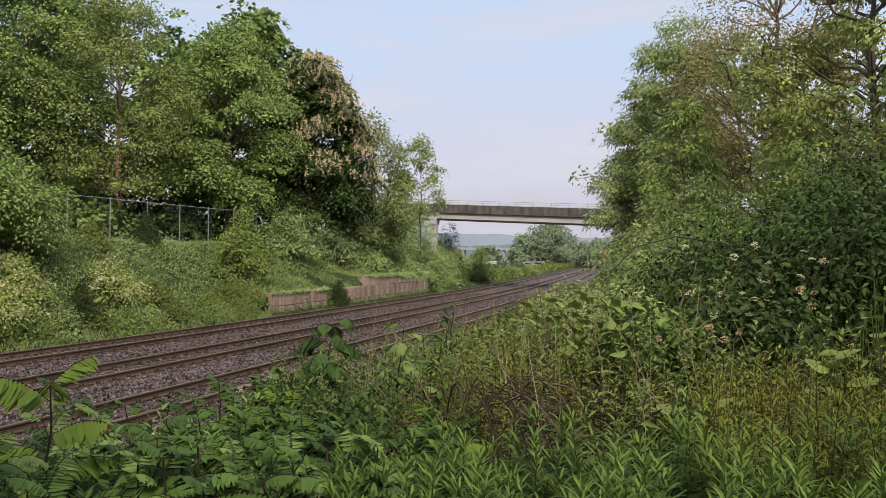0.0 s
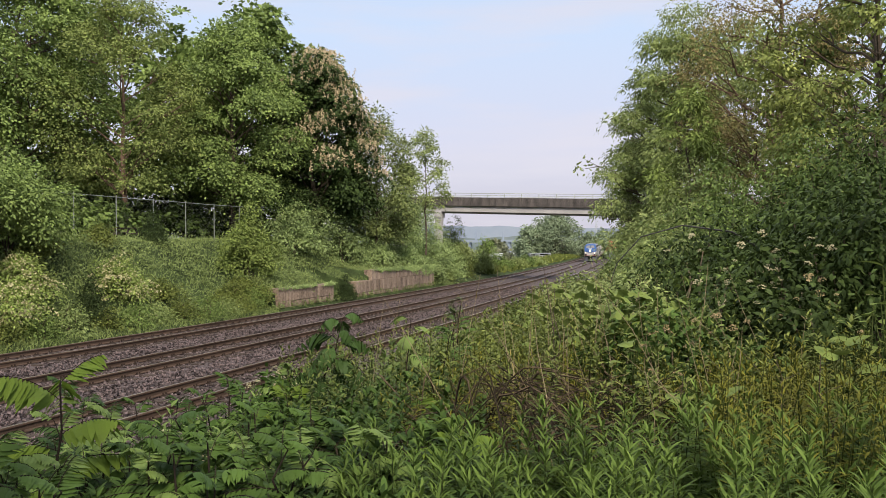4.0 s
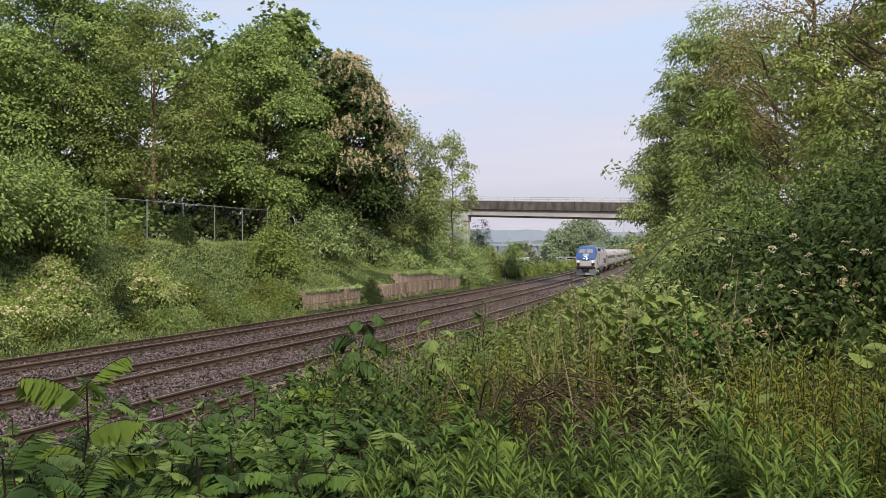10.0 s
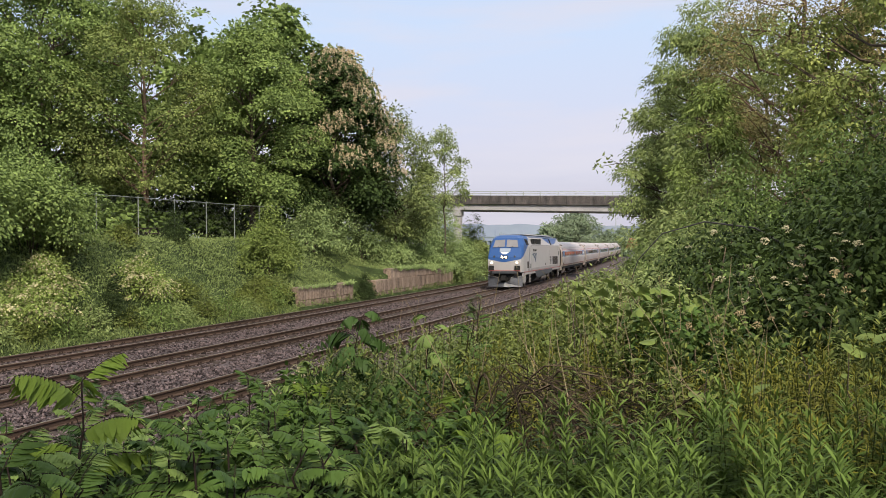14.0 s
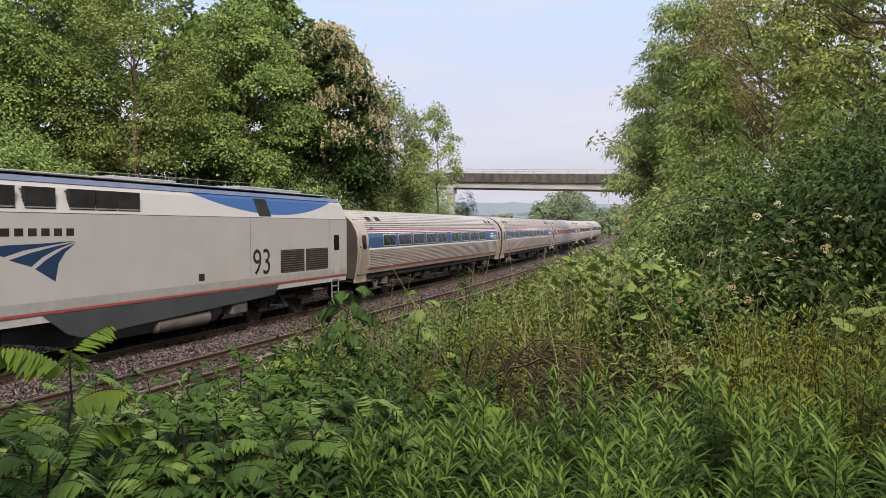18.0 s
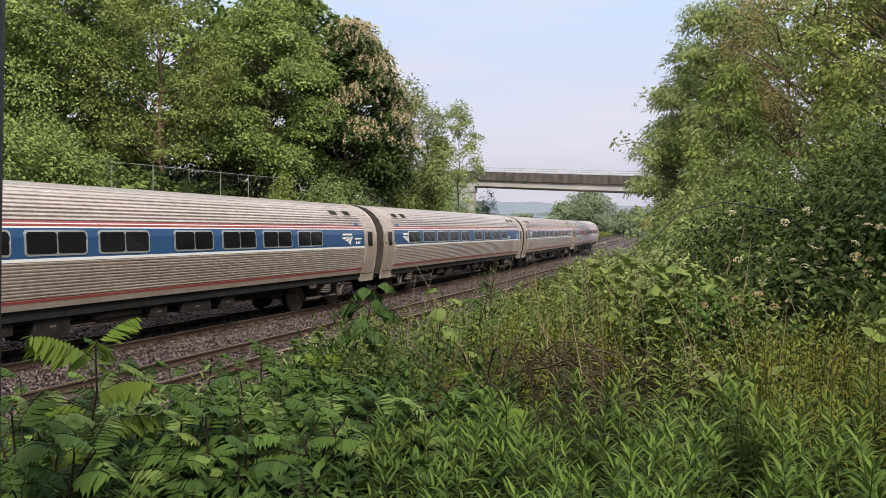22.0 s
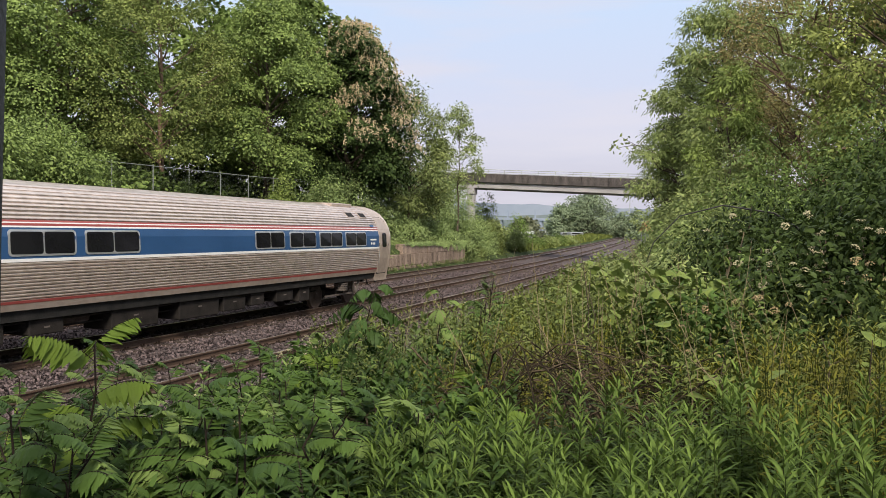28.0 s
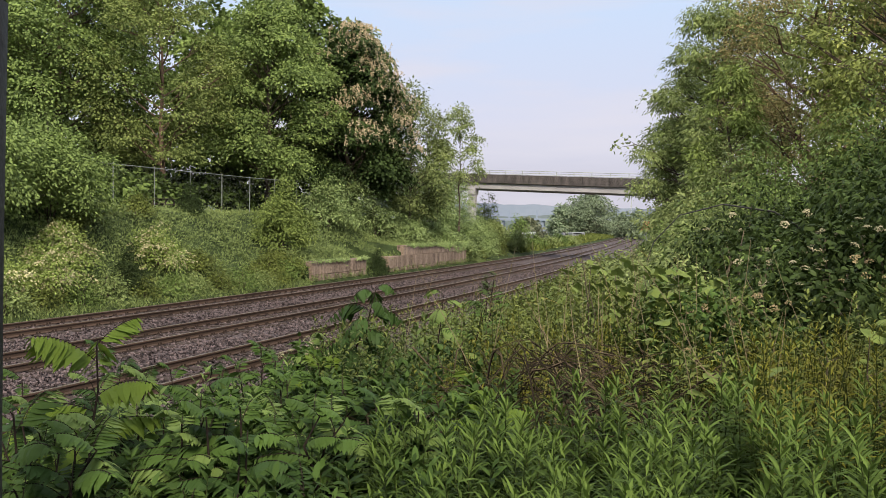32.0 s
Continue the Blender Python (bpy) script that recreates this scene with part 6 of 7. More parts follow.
        part("sign_bar", side_plate([(v1 - 0.8, 2.56), (v1 - 0.25, 2.56), (v1 - 0.25, 2.62), (v1 - 0.8, 2.62)], s, 0.004, 0.004), WHITE, car)
        if s == 1:
            part("number_bar", side_plate([(v1 - 1.95, 2.5), (v1 - 1.5, 2.5), (v1 - 1.5, 2.62), (v1 - 1.95, 2.62)], s, 0.004, 0.004), WHITE, car) if not number else None
            if number:
                me = text_mesh(number, 0.16)
                me.transform(Matrix(((0, 0, 1, shell_x(2.47) + 0.004), (1, 0, 0, -H + number_at), (0, 1, 0, 2.4), (0, 0, 0, 1))))
                part("car_number", me, WHITE, car)
        for ya in (v0 + 0.35, v1 - 0.65):
            part("marker_light", side_plate(rounded(ya, ya + 0.3, 3.1, 3.2, 0.04), s, 0.02, 0.012), BLUE, car, "small blue lamp glass")
    # roof ends, hatches
    for end in (-1, 1):
        for k in (0, 1):
            yy = end * (H - 2.3 - k * 1.05)
            part("hatch_frame", side_plate([(yy - 0.31, 3.46), (yy + 0.31, 3.46), (yy + 0.31, 3.7), (yy - 0.31, 3.7)], 1, 0.008, 0.03), PLATE, car)
            part("roof_hatch", side_plate([(yy - 0.24, 3.5), (yy + 0.24, 3.5), (yy + 0.24, 3.66), (yy - 0.24, 3.66)], 1, 0.02, 0.03), BLACK, car, "small dark roof hatch")
    # ends with diaphragm
    for end in (-1, 1):
        ye = end * (H - 0.36)
        prof = [(shell_x(z) - 0.03, z) for z in (1.05, 1.42, 2.0, 2.6, 3.05, 3.4, 3.68, 3.86, 3.97)]
        out = prof + [(-x, z) for x, z in reversed(prof)]
        e = part("end_wall", Geo().prism(out, "y", ye - end * 0.05, ye - end * 0.01), DOORGREY, car, "dusty brown end wall")
        part("diaphragm", Geo().box(-0.72, 0.72, min(ye, end * H - end * 0.03), max(ye, end * H - end * 0.03), 1.15, 3.55), DOORGREY, e, "rubber gangway diaphragm", bevel=0.05)
        part("coupler", Geo().box(-0.12, 0.12, min(end * (H - 1.2), end * H), max(end * (H - 1.2), end * H), 0.72, 0.98).box(-0.2, 0.2, min(end * (H - 0.2), end * H), max(end * (H - 0.2), end * H), 0.68, 1.02), BLACK, e, bevel=0.02)
        part("hose", Geo().tube([(0.4, end * (H - 0.35), 1.0), (0.45, end * (H - 0.2), 0.6), (0.42, end * (H - 0.02), 0.55)], 0.03, 6), BLACK, e)
        part("hose", Geo().tube([(0.75, end * (H - 0.35), 1.0), (0.8, end * (H - 0.2), 0.72), (0.78, end * (H - 0.02), 0.68)], 0.03, 6), BLACK, e)
    # floor and gear below
    part("underframe", Geo().box(-1.38, 1.38, y0 + 0.1, y1 - 0.1, 0.96, 1.24), BLACK, car)
    part("centre_sill", Geo().box(-0.6, 0.6, y0 + 5.5, y1 - 5.5, 0.66, 0.958), BLACK, car)
    rng = random.Random(len(windows) * 7)
    gear = [(9.5, 10.45, 0.45), (13.0, 13.6, 0.6), (14.2, 15.4, 0.62), (15.9, 16.5, 0.55), (8.0, 9.0, 0.66)] if not cafe else [(6.4, 7.4, 0.5), (8.0, 8.9, 0.6), (10.3, 11.9, 0.45), (12.7, 14.4, 0.45), (14.6, 15.7, 0.5), (16.0, 16.7, 0.55), (17.4, 18.4, 0.55), (18.8, 19.5, 0.45)]
    for s in (1, -1):
        for a, b, z in gear:
            bx = part("equipment_box", Geo().box(s * 0.85 - 0.45, s * 0.85 + 0.45, -H + a, -H + b, z, 0.955), GRIME, car, "dusty grey equipment box", bevel=0.02)
            part("box_label", Geo().box(s * 1.302 - 0.003, s * 1.302 + 0.003, -H + (a + b) / 2 - 0.08, -H + (a + b) / 2 + 0.08, 0.74, 0.78), DUST, bx)
    part("air_tank", Geo().tube([(0.8, -H + 11.6, 0.78), (0.8, -H + 11.75, 0.78), (0.8, -H + 13.6, 0.78), (0.8, -H + 13.75, 0.78)] if not cafe else [(0.6, -H + 9.0, 0.8), (0.6, -H + 9.1, 0.8), (0.6, -H + 10.1, 0.8), (0.6, -H + 10.2, 0.8)], [0.1, 0.2, 0.2, 0.1], 12), DUST, car, smooth=True)
    part("brake_pipe", Geo().tube([(1.2, -H + 5.6, 0.9), (1.2, H - 5.6, 0.9)], 0.025, 6).tube([(1.0, -H + 5.6, 0.7), (1.0, H - 5.6, 0.7)], 0.02, 6), GRIME, car)
    if cafe:
        part("roof_unit", Geo().box(-0.5, 0.55, H - 3.7, H - 2.0, 3.88, 4.035), PLATE, car, "flat roof equipment cover", bevel=0.03)
    for y in (-H + 3.93, H - 3.93):
        coach_truck(car, y)
    return car


# livery of the locomotive: blue nose with a rising edge, silver sides, blue lens at the rear
def livery():
    m, nt, b = base_mat("locomotive_livery")
    tc = nt.nodes.new("ShaderNodeTexCoord")
    sp = nt.nodes.new("ShaderNodeSeparateXYZ")
    link(nt, tc.outputs["Object"], sp.inputs[0])

    def mth(op, a, c=None):
        n = nt.nodes.new("ShaderNodeMath")
        n.operation = op
        for i, q in enumerate((a, c)):
            if q is None:
                continue
            if isinstance(q, (int, float)):
                n.inputs[i].default_value = q
            else:
                link(nt, q, n.inputs[i])
        return n.outputs[0]
    u = mth("ADD", sp.outputs[1], 10.6)
    z = sp.outputs[2]
    ax = mth("ABSOLUTE", sp.outputs[0])
    edge = mth("ADD", mth("ADD", mth("MULTIPLY", u, 0.40), mth("MULTIPLY", mth("MULTIPLY", u, u), 0.022)), mth("ADD", 2.12, mth("MULTIPLY", ax, 0.16)))
    nose = mth("MULTIPLY", mth("GREATER_THAN", z, edge), mth("LESS_THAN", u, 6.0))
    w = mth("DIVIDE", mth("SUBTRACT", u, 15.6), 4.0)
    lens = mth("MULTIPLY", mth("GREATER_THAN", z, mth("ADD", 3.62, mth("MULTIPLY", mth("MULTIPLY", w, w), 0.5))), mth("GREATER_THAN", u, 10.5))
    blue = mth("MAXIMUM", nose, lens)
    nz = nt.nodes.new("ShaderNodeTexNoise")
    nz.inputs["Scale"].default_value = 1.1
    link(nt, tc.outputs["Object"], nz.inputs["Vector"])
    silver = nt.nodes.new("ShaderNodeMixRGB")
    silver.inputs[1].default_value, silver.inputs[2].default_value = (0.335, 0.315, 0.305, 1), (0.415, 0.39, 0.38, 1)
    link(nt, nz.outputs[0], silver.inputs[0])
    mx = nt.nodes.new("ShaderNodeMixRGB")
    mx.inputs[2].default_value = (0.014, 0.066, 0.215, 1)
    link(nt, blue, mx.inputs[0])
    link(nt, silver.outputs[0], mx.inputs[1])
    link(nt, mx.outputs[0], b.inputs["Base Color"])
    b.inputs["Roughness"].default_value = 0.38
    return m


def locomotive():
    H = 10.6
    lo = thing("diesel_locomotive", "silver and blue diesel locomotive with lit headlights", "locomotive")
    paint = livery()
    body = Geo()
    # nose: outlines at several heights
    lev = ((1.32, 0.14, 1.34, 1.5), (2.2, 0.08, 1.36, 1.5), (2.55, 0.15, 1.36, 1.5), (3.0, 0.42, 1.32, 1.5), (3.55, 0.76, 1.22, 1.49), (4.1, 1.12, 1.0, 1.26), (4.32, 1.55, 0.72, 1.08), (4.42, 2.2, 0.34, 0.5))
    v = []
    for z, uf, wf, hw in lev:
        v += [(-hw, -H + 2.4, z), (-hw * 0.985, -H + min(uf + 0.42, 2.3), z), (-wf, -H + uf, z), (-wf * 0.4, -H + uf - 0.05, z), (wf * 0.4, -H + uf - 0.05, z), (wf, -H + uf, z), (hw * 0.985, -H + min(uf + 0.42, 2.3), z), (hw, -H + 2.4, z)]
    f = [(r * 8 + k, r * 8 + k + 1, (r + 1) * 8 + k + 1, (r + 1) * 8 + k) for r in range(7) for k in range(7)]
    f.append(tuple(range(56, 64)))
    f.append(tuple(range(7, -1, -1)))
    body.add(v, f)
    # long hood
    prof = [(1.5, 1.32), (1.5, 3.52), (1.26, 4.1), (1.08, 4.32), (0.5, 4.42), (-0.5, 4.42), (-1.08, 4.32), (-1.26, 4.1), (-1.5, 3.52), (-1.5, 1.32)]
    body.prism(prof, "y", -H + 2.4, H - 0.5)
    shell = part("body", body, paint, lo, "silver body with blue nose", bevel=0.0)
    part("roof", Geo().box(-0.9, 0.9, -H + 2.6, H - 0.9, 4.424, 4.47).box(-0.6, 0.6, -H + 9.0, -H + 11.5, 4.47, 4.56).box(-0.7, 0.7, -H + 14.5, -H + 18.5, 4.47, 4.58), ROOFGREY, lo, "pale grey roof with fan housings, sky sheen in the colour", bevel=0.02)
    for s in (1, -1):
        part("roof_edge", Geo().prism([(1.075 * s, 4.325), (1.19 * s, 4.2), (1.2 * s, 4.21), (1.085 * s, 4.337)], "y", -H + 4.4, H - 0.6), ROOFBLUE, lo, "grey-blue roof edge")
        part("sill_stripe", Geo().box(s * 1.494, s * 1.508, -H + 0.9, H - 0.55, 1.27, 1.33), RED, lo, "red stripe")
        part("side_sill", Geo().box(s * 1.3, s * 1.485, -H + 1.2, H - 0.55, 1.08, 1.318), SILVER, lo)
        part("skirt", Geo().prism([(-H + 5.9, 1.246), (H - 5.6, 1.246), (H - 5.9, 0.92), (-H + 7.0, 0.62), (-H + 6.6, 0.75)], "x", s * 1.44, s * 1.49), DGREY, lo, "dark grey skirt")
        part("front_skirt", Geo().prism([(-H + 0.5, 1.246), (-H + 1.75, 1.246), (-H + 1.7, 0.45), (-H + 0.9, 0.35), (-H + 0.5, 0.5)], "x", s * 1.38, s * 1.46), BANDGREY, lo, "grey pilot side plate", bevel=0.01)
        def slope(y, z, d):
            return (s * (1.5 - (z - 3.52) * 0.414 + d), y, z)

        def sloped(ya, yb, z0, z1, d, k):
            o = [(ya, z0), (yb, z0), (yb, z1), (ya, z1)]
            return Geo().add([slope(y, z, e) for e in (d, d + k) for y, z in o], [(4, 5, 6, 7), (0, 1, 5, 4), (1, 2, 6, 5), (2, 3, 7, 6), (3, 0, 4, 7)])
        cw = part("cab_window", sloped(-H + 1.95, -H + 3.0, 3.56, 4.04, -0.005, 0.02), BLACK, lo, "cab side window")
        for a, b in ((2.0, 2.44), (2.5, 2.95)):
            part("pane", sloped(-H + a, -H + b, 3.6, 4.0, 0.016, 0.006), GLASS, cw)
        dr = part("cab_door", Geo().box(s * 1.495, s * 1.508, -H + 3.12, -H + 3.7, 1.4, 3.46), SILVER, lo, "cab door", bevel=0.004)
        part("door_step", Geo().box(s * 1.508, s * 1.514, -H + 3.2, -H + 3.6, 1.55, 1.95), BLACK, dr)
        for yy in (-H + 3.02, -H + 3.84):
            part("handrail", Geo().tube([(s * 1.5, yy, 3.4), (s * 1.57, yy, 3.36), (s * 1.57, yy, 1.55), (s * 1.5, yy, 1.5)], 0.025, 6), GASKET, lo, "bright handrail")
        for yy in (H - 1.05, H - 1.75):
            part("handrail", Geo().tube([(s * 1.5, yy, 2.5), (s * 1.56, yy, 2.46), (s * 1.56, yy, 1.5), (s * 1.5, yy, 1.46)], 0.022, 6), GASKET, lo)
        rd = part("rear_door", Geo().box(s * 1.495, s * 1.507, H - 1.65, H - 1.15, 1.4, 3.0), SILVER, lo, "rear side door", bevel=0.004)
        part("pane", Geo().prism(rounded(H - 1.62, H - 1.18, 2.3, 2.9, 0.08), "x", s * 1.507, s * 1.512), GLASS, rd)
        for a, b in ((4.5, 5.3), (5.55, 6.35), (6.75, 7.5), (7.55, 8.2), (8.25, 9.0)):
            lv = part("louvre", Geo().box(s * 1.30, s * 1.40, -H + a, -H + b, 3.6, 4.08, None), BLACK, lo, "dark air intake louvre")
            lv.matrix_basis = Matrix.Translation((s * 0.07, 0, 0))
            for k in range(6):
                z = 3.62 + k * 0.08
                x = 1.5 - (z - 3.52) * 0.414
                part("slat", Geo().box(s * x - 0.02, s * x + 0.03, -H + a, -H + b, z, z + 0.03), LADDER, lv).matrix_basis = Matrix.Translation((-s * 0.065, 0, 0))
        for a, b, z0, z1 in ((15.7, 17.3, 1.62, 2.42), (17.42, 19.1, 1.62, 2.42), (2.2, 2.85, 1.6, 2.15)):
            gr = part("grille", Geo().box(s * 1.49, s * 1.503, -H + a, -H + b, z0, z1), BLACK, lo, "black ventilation grille")
            n = int((z1 - z0) / 0.075)
            for k in range(n):
                z = z0 + 0.02 + k * (z1 - z0) / n
                part("slat", Geo().box(s * 1.503, s * 1.52, -H + a + 0.02, -H + b - 0.02, z, z + 0.028), DUST, gr)
        part("intake", sloped(-H + 14.45, -H + 15.15, 3.56, 4.14, -0.004, 0.016), BLACK, lo, "dark intake grille")
        for k in range(6):
            a = 4.9 + k * 0.34
            part("name_bar", Geo().box(s * 1.5, s * 1.504, -H + a, -H + a + 0.22, 3.0, 3.17), BLACK, lo, "black lettering bar")
        logo_on(lo, s, -H + 4.45, -H + 6.85, 1.98, 2.88, 0, NAVY, 1.5)
        ld = part("ladder", Geo().tube([(s * 1.46, -H + 3.2, 1.3), (s * 1.48, -H + 3.15, 0.35)], 0.025, 6).tube([(s * 1.46, -H + 3.7, 1.3), (s * 1.48, -H + 3.75, 0.35)], 0.025, 6), LADDER, lo, "side ladder")
        for k in range(4):
            part("rung", Geo().box(s * 1.44, s * 1.52, -H + 3.18, -H + 3.74, 0.38 + k * 0.25, 0.42 + k * 0.25), LADDER, ld)
        ld = part("ladder", Geo().tube([(s * 1.46, H - 1.75, 1.3), (s * 1.48, H - 1.75, 0.35)], 0.025, 6).tube([(s * 1.46, H - 1.2, 1.3), (s * 1.48, H - 1.2, 0.35)], 0.025, 6), LADDER, lo)
        for k in range(4):
            part("rung", Geo().box(s * 1.44, s * 1.52, H - 1.75, H - 1.2, 0.38 + k * 0.25, 0.42 + k * 0.25), LADDER, ld)
        part("sand_filler", Geo().box(s * 1.5, s * 1.51, -H + 11.3, -H + 11.55, 1.65, 1.85), BLACK, lo)
        part("sill_band", Geo().box(s * 1.4995, s * 1.503, -H + 2.4, H - 0.52, 1.335, 1.56), BANDGREY, lo, "darker lower side band")
        for yy in (-H + 4.15, -H + 13.9, H - 1.95):
            part("panel_seam", Geo().box(s * 1.499, s * 1.502, yy, yy + 0.012, 1.57, 3.5), DGREY, lo)
        part("panel_seam", Geo().box(s * 1.498, s * 1.502, -H + 4.0, H - 0.55, 3.505, 3.52), DGREY, lo)
    me = text_mesh("93", 1.2)
    me.transform(Matrix(((0, 0, 1, 1.503), (0.92, 0, 0, -H + 14.0), (0, 1, 0, 1.66), (0, 0, 0, 1))))
    part("road_number", me, BLACK, lo, "black road number")
    # windscreens on the sloping face, coloured pale grey for the sky they reflect
    for s in (1, -1):
        fr = part("windscreen", Geo().add([(s * 0.08, -H + 0.56, 3.4), (s * 1.06, -H + 0.57, 3.36), (s * 0.92, -H + 0.95, 3.96), (s * 0.08, -H + 0.94, 4.0)], [(0, 1, 2, 3)]).add([(s * 0.08, -H + 0.7, 3.4), (s * 1.06, -H + 0.74, 3.36), (s * 0.92, -H + 1.1, 3.96), (s * 0.08, -H + 1.1, 4.0)], [(0, 1, 2, 3)]), rough_mat("windscreen_sky_grey", (0.16, 0.155, 0.158), (0.22, 0.21, 0.212), 1, 0.12, 0), lo, "windscreen pane, the sky's reflection put in as grey")
        part("wiper", Geo().tube([(s * 0.3, -H + 0.5, 3.3), (s * 0.62, -H + 0.56, 3.42)], 0.012, 5), BLACK, fr)
        dl = part("ditch_light", Geo().tube([(s * 1.05, -H + 0.02, 2.1), (s * 1.05, -H + 0.2, 2.1)], 0.115, 14), GASKET, lo, "round lit ditch light")
        part("lens", Geo().tube([(s * 1.05, -H + 0.0, 2.1), (s * 1.05, -H + 0.018, 2.1)], 0.085, 14), LAMP, dl)
        hl = part("headlight", Geo().tube([(s * 0.16, -H + 0.0, 2.56), (s * 0.16, -H + 0.25, 2.56)], 0.14, 14), BLACK, lo, "lit headlight")
        part("lens", Geo().tube([(s * 0.16, -H - 0.02, 2.56), (s * 0.16, -H - 0.004, 2.56)], 0.095, 14), LAMP, hl)
        part("horn_marker", Geo().tube([(s * 0.85, -H + 0.1, 2.6), (s * 0.85, -H + 0.3, 2.6)], 0.09, 12), DGREY, lo)
        part("front_step", Geo().box(s * 1.08 - 0.22, s * 1.08 + 0.22, -H + 0.0, -H + 0.3, 1.5, 1.86), BLACK, lo, bevel=0.01)
        part("buffer_step", Geo().box(s * 1.0 - 0.15, s * 1.0 + 0.15, -H + 0.0, -H + 0.3, 1.05, 1.4), BLACK, lo)
    bd = part("number_board", Geo().add([(-0.45, -H + 0.33, 2.98), (0.45, -H + 0.33, 2.98), (0.45, -H + 0.52, 3.28), (-0.45, -H + 0.52, 3.28)], [(0, 1, 2, 3)]).add([(-0.45, -H + 0.5, 2.98), (0.45, -H + 0.5, 2.98), (0.45, -H + 0.7, 3.28), (-0.45, -H + 0.7, 3.28)], [(0, 1, 2, 3)]), rough_mat("number_board_face", (0.22, 0.26, 0.32), (0.28, 0.32, 0.38), 3, 0.4, 0), lo, "pale number board")
    part("emblem", Geo().add([(-0.36, -H + 0.31, 2.94), (0.36, -H + 0.31, 2.94), (0.05, -H + 0.22, 2.79), (-0.1, -H + 0.22, 2.79)], [(0, 1, 2, 3)]).add([(-0.36, -H + 0.5, 2.94), (0.36, -H + 0.5, 2.94), (0.05, -H + 0.42, 2.79), (-0.1, -H + 0.42, 2.79)], [(0, 1, 2, 3)]), WHITE, lo, "white emblem")
    part("anticlimber", Geo().box(-1.05, 1.05, -H - 0.02, -H + 0.3, 1.2, 1.42), DGREY, lo, bevel=0.03)
    part("front_stripe", Geo().box(-1.3, 1.3, -H + 0.04, -H + 0.3, 1.424, 1.47), RED, lo, "red stripe")
    part("pilot_recess", Geo().box(-1.2, 1.2, -H + 0.35, -H + 0.5, 0.4, 1.3), BLACK, lo)
    part("coupler", Geo().box(-0.14, 0.14, -H - 0.35, -H + 0.5, 0.72, 1.0).box(-0.2, 0.2, -H - 0.4, -H - 0.15, 0.66, 1.05), BLACK, lo, "black coupler", bevel=0.02)
    for s in (1, -1):
        pl = Geo().add([(0.0, -H - 0.25, 0.14), (s * 1.42, -H + 0.35, 0.14), (s * 1.45, -H + 0.42, 0.98), (s * 0.55, -H + 0.1, 0.86), (s * 0.3, -H - 0.02, 0.5), (0.0, -H - 0.08, 0.5)], [(0, 1, 2, 3, 4, 5)]).add([(0.0, -H - 0.15, 0.14), (s * 1.42, -H + 0.45, 0.14), (s * 1.45, -H + 0.52, 0.98), (s * 0.55, -H + 0.2, 0.86), (s * 0.3, -H + 0.08, 0.5), (0.0, -H + 0.02, 0.5)], [(0, 1, 2, 3, 4, 5)])
        part("snow_plough", pl, PLOUGH, lo, "worn grey snow plough blade")
        part("hose", Geo().tube([(s * 0.45, -H + 0.2, 1.1), (s * 0.5, -H - 0.1, 0.6), (s * 0.35, -H - 0.15, 0.5)], 0.035, 6), BLACK, lo)
        part("plough_edge", Geo().tube([(s * 0.55, -H + 0.06, 0.9), (s * 1.45, -H + 0.38, 1.02)], 0.025, 6), GASKET, lo)
    # tank and running gear
    part("fuel_tank", Geo().prism([(-1.35, 0.95), (-1.35, 0.62), (-1.1, 0.35), (1.1, 0.35), (1.35, 0.62), (1.35, 0.95)], "y", -H + 7.0, -H + 12.6), DGREY, lo, "dark fuel tank", bevel=0.03)
    part("air_tank", Geo().tube([(1.25, -H + 9.6, 0.55), (1.25, -H + 9.7, 0.55), (1.25, -H + 11.9, 0.55), (1.25, -H + 12.0, 0.55)], [0.12, 0.22, 0.22, 0.12], 16), DUST, lo, smooth=True)
    part("battery_box", Geo().box(0.9, 1.44, -H + 13.0, -H + 13.8, 0.5, 1.2).box(-1.44, -0.9, -H + 13.0, -H + 13.8, 0.5, 1.2), DUST, lo, bevel=0.02)
    part("underframe", Geo().box(-1.3, 1.3, -H + 0.6, H - 0.5, 0.96, 1.25), BLACK, lo)
    for yc in (-H + 3.15, -H + 16.55):
        t = part("truck", Geo().box(-1.1, -0.96, yc - 2.1, yc + 2.1, 0.62, 0.92).box(0.96, 1.1, yc - 2.1, yc + 2.1, 0.62, 0.92).box(-1.0, 1.0, yc - 0.3, yc + 0.3, 0.5, 0.9), GRIME, lo, "dusty locomotive truck", bevel=0.03)
        for s in (1, -1):
            for dy in (-1.43, 1.43):
                part("axle_box", Geo().box(s * 1.05 - 0.12, s * 1.05 + 0.14, yc + dy - 0.25, yc + dy + 0.25, 0.34, 0.7), GRIME, t, bevel=0.04)
                for q in (-0.45, 0.45):
                    g = Geo()
                    for k in range(5):
                        g.tube([(s * 1.1, yc + dy + q, 0.6 + k * 0.09), (s * 1.1, yc + dy + q, 0.65 + k * 0.09)], 0.12, 10)
                    part("coil_spring", g, GRIME, t)
            part("damper", Geo().tube([(s * 1.2, yc - 0.5, 0.75), (s * 1.2, yc + 0.5, 0.75)], 0.06, 8).tube([(s * 1.22, yc - 0.7, 1.1), (s * 1.22, yc - 0.2, 0.5)], 0.05, 8), GRIME, t)
        for dy in (-1.43, 1.43):
            w = part("wheelset", wheel_geo(0.508), TREAD, lo, "steel wheels on an axle", smooth=True, at=pose(0, yc + dy, 0.508))
            WHEELS.append((w, 0.508))
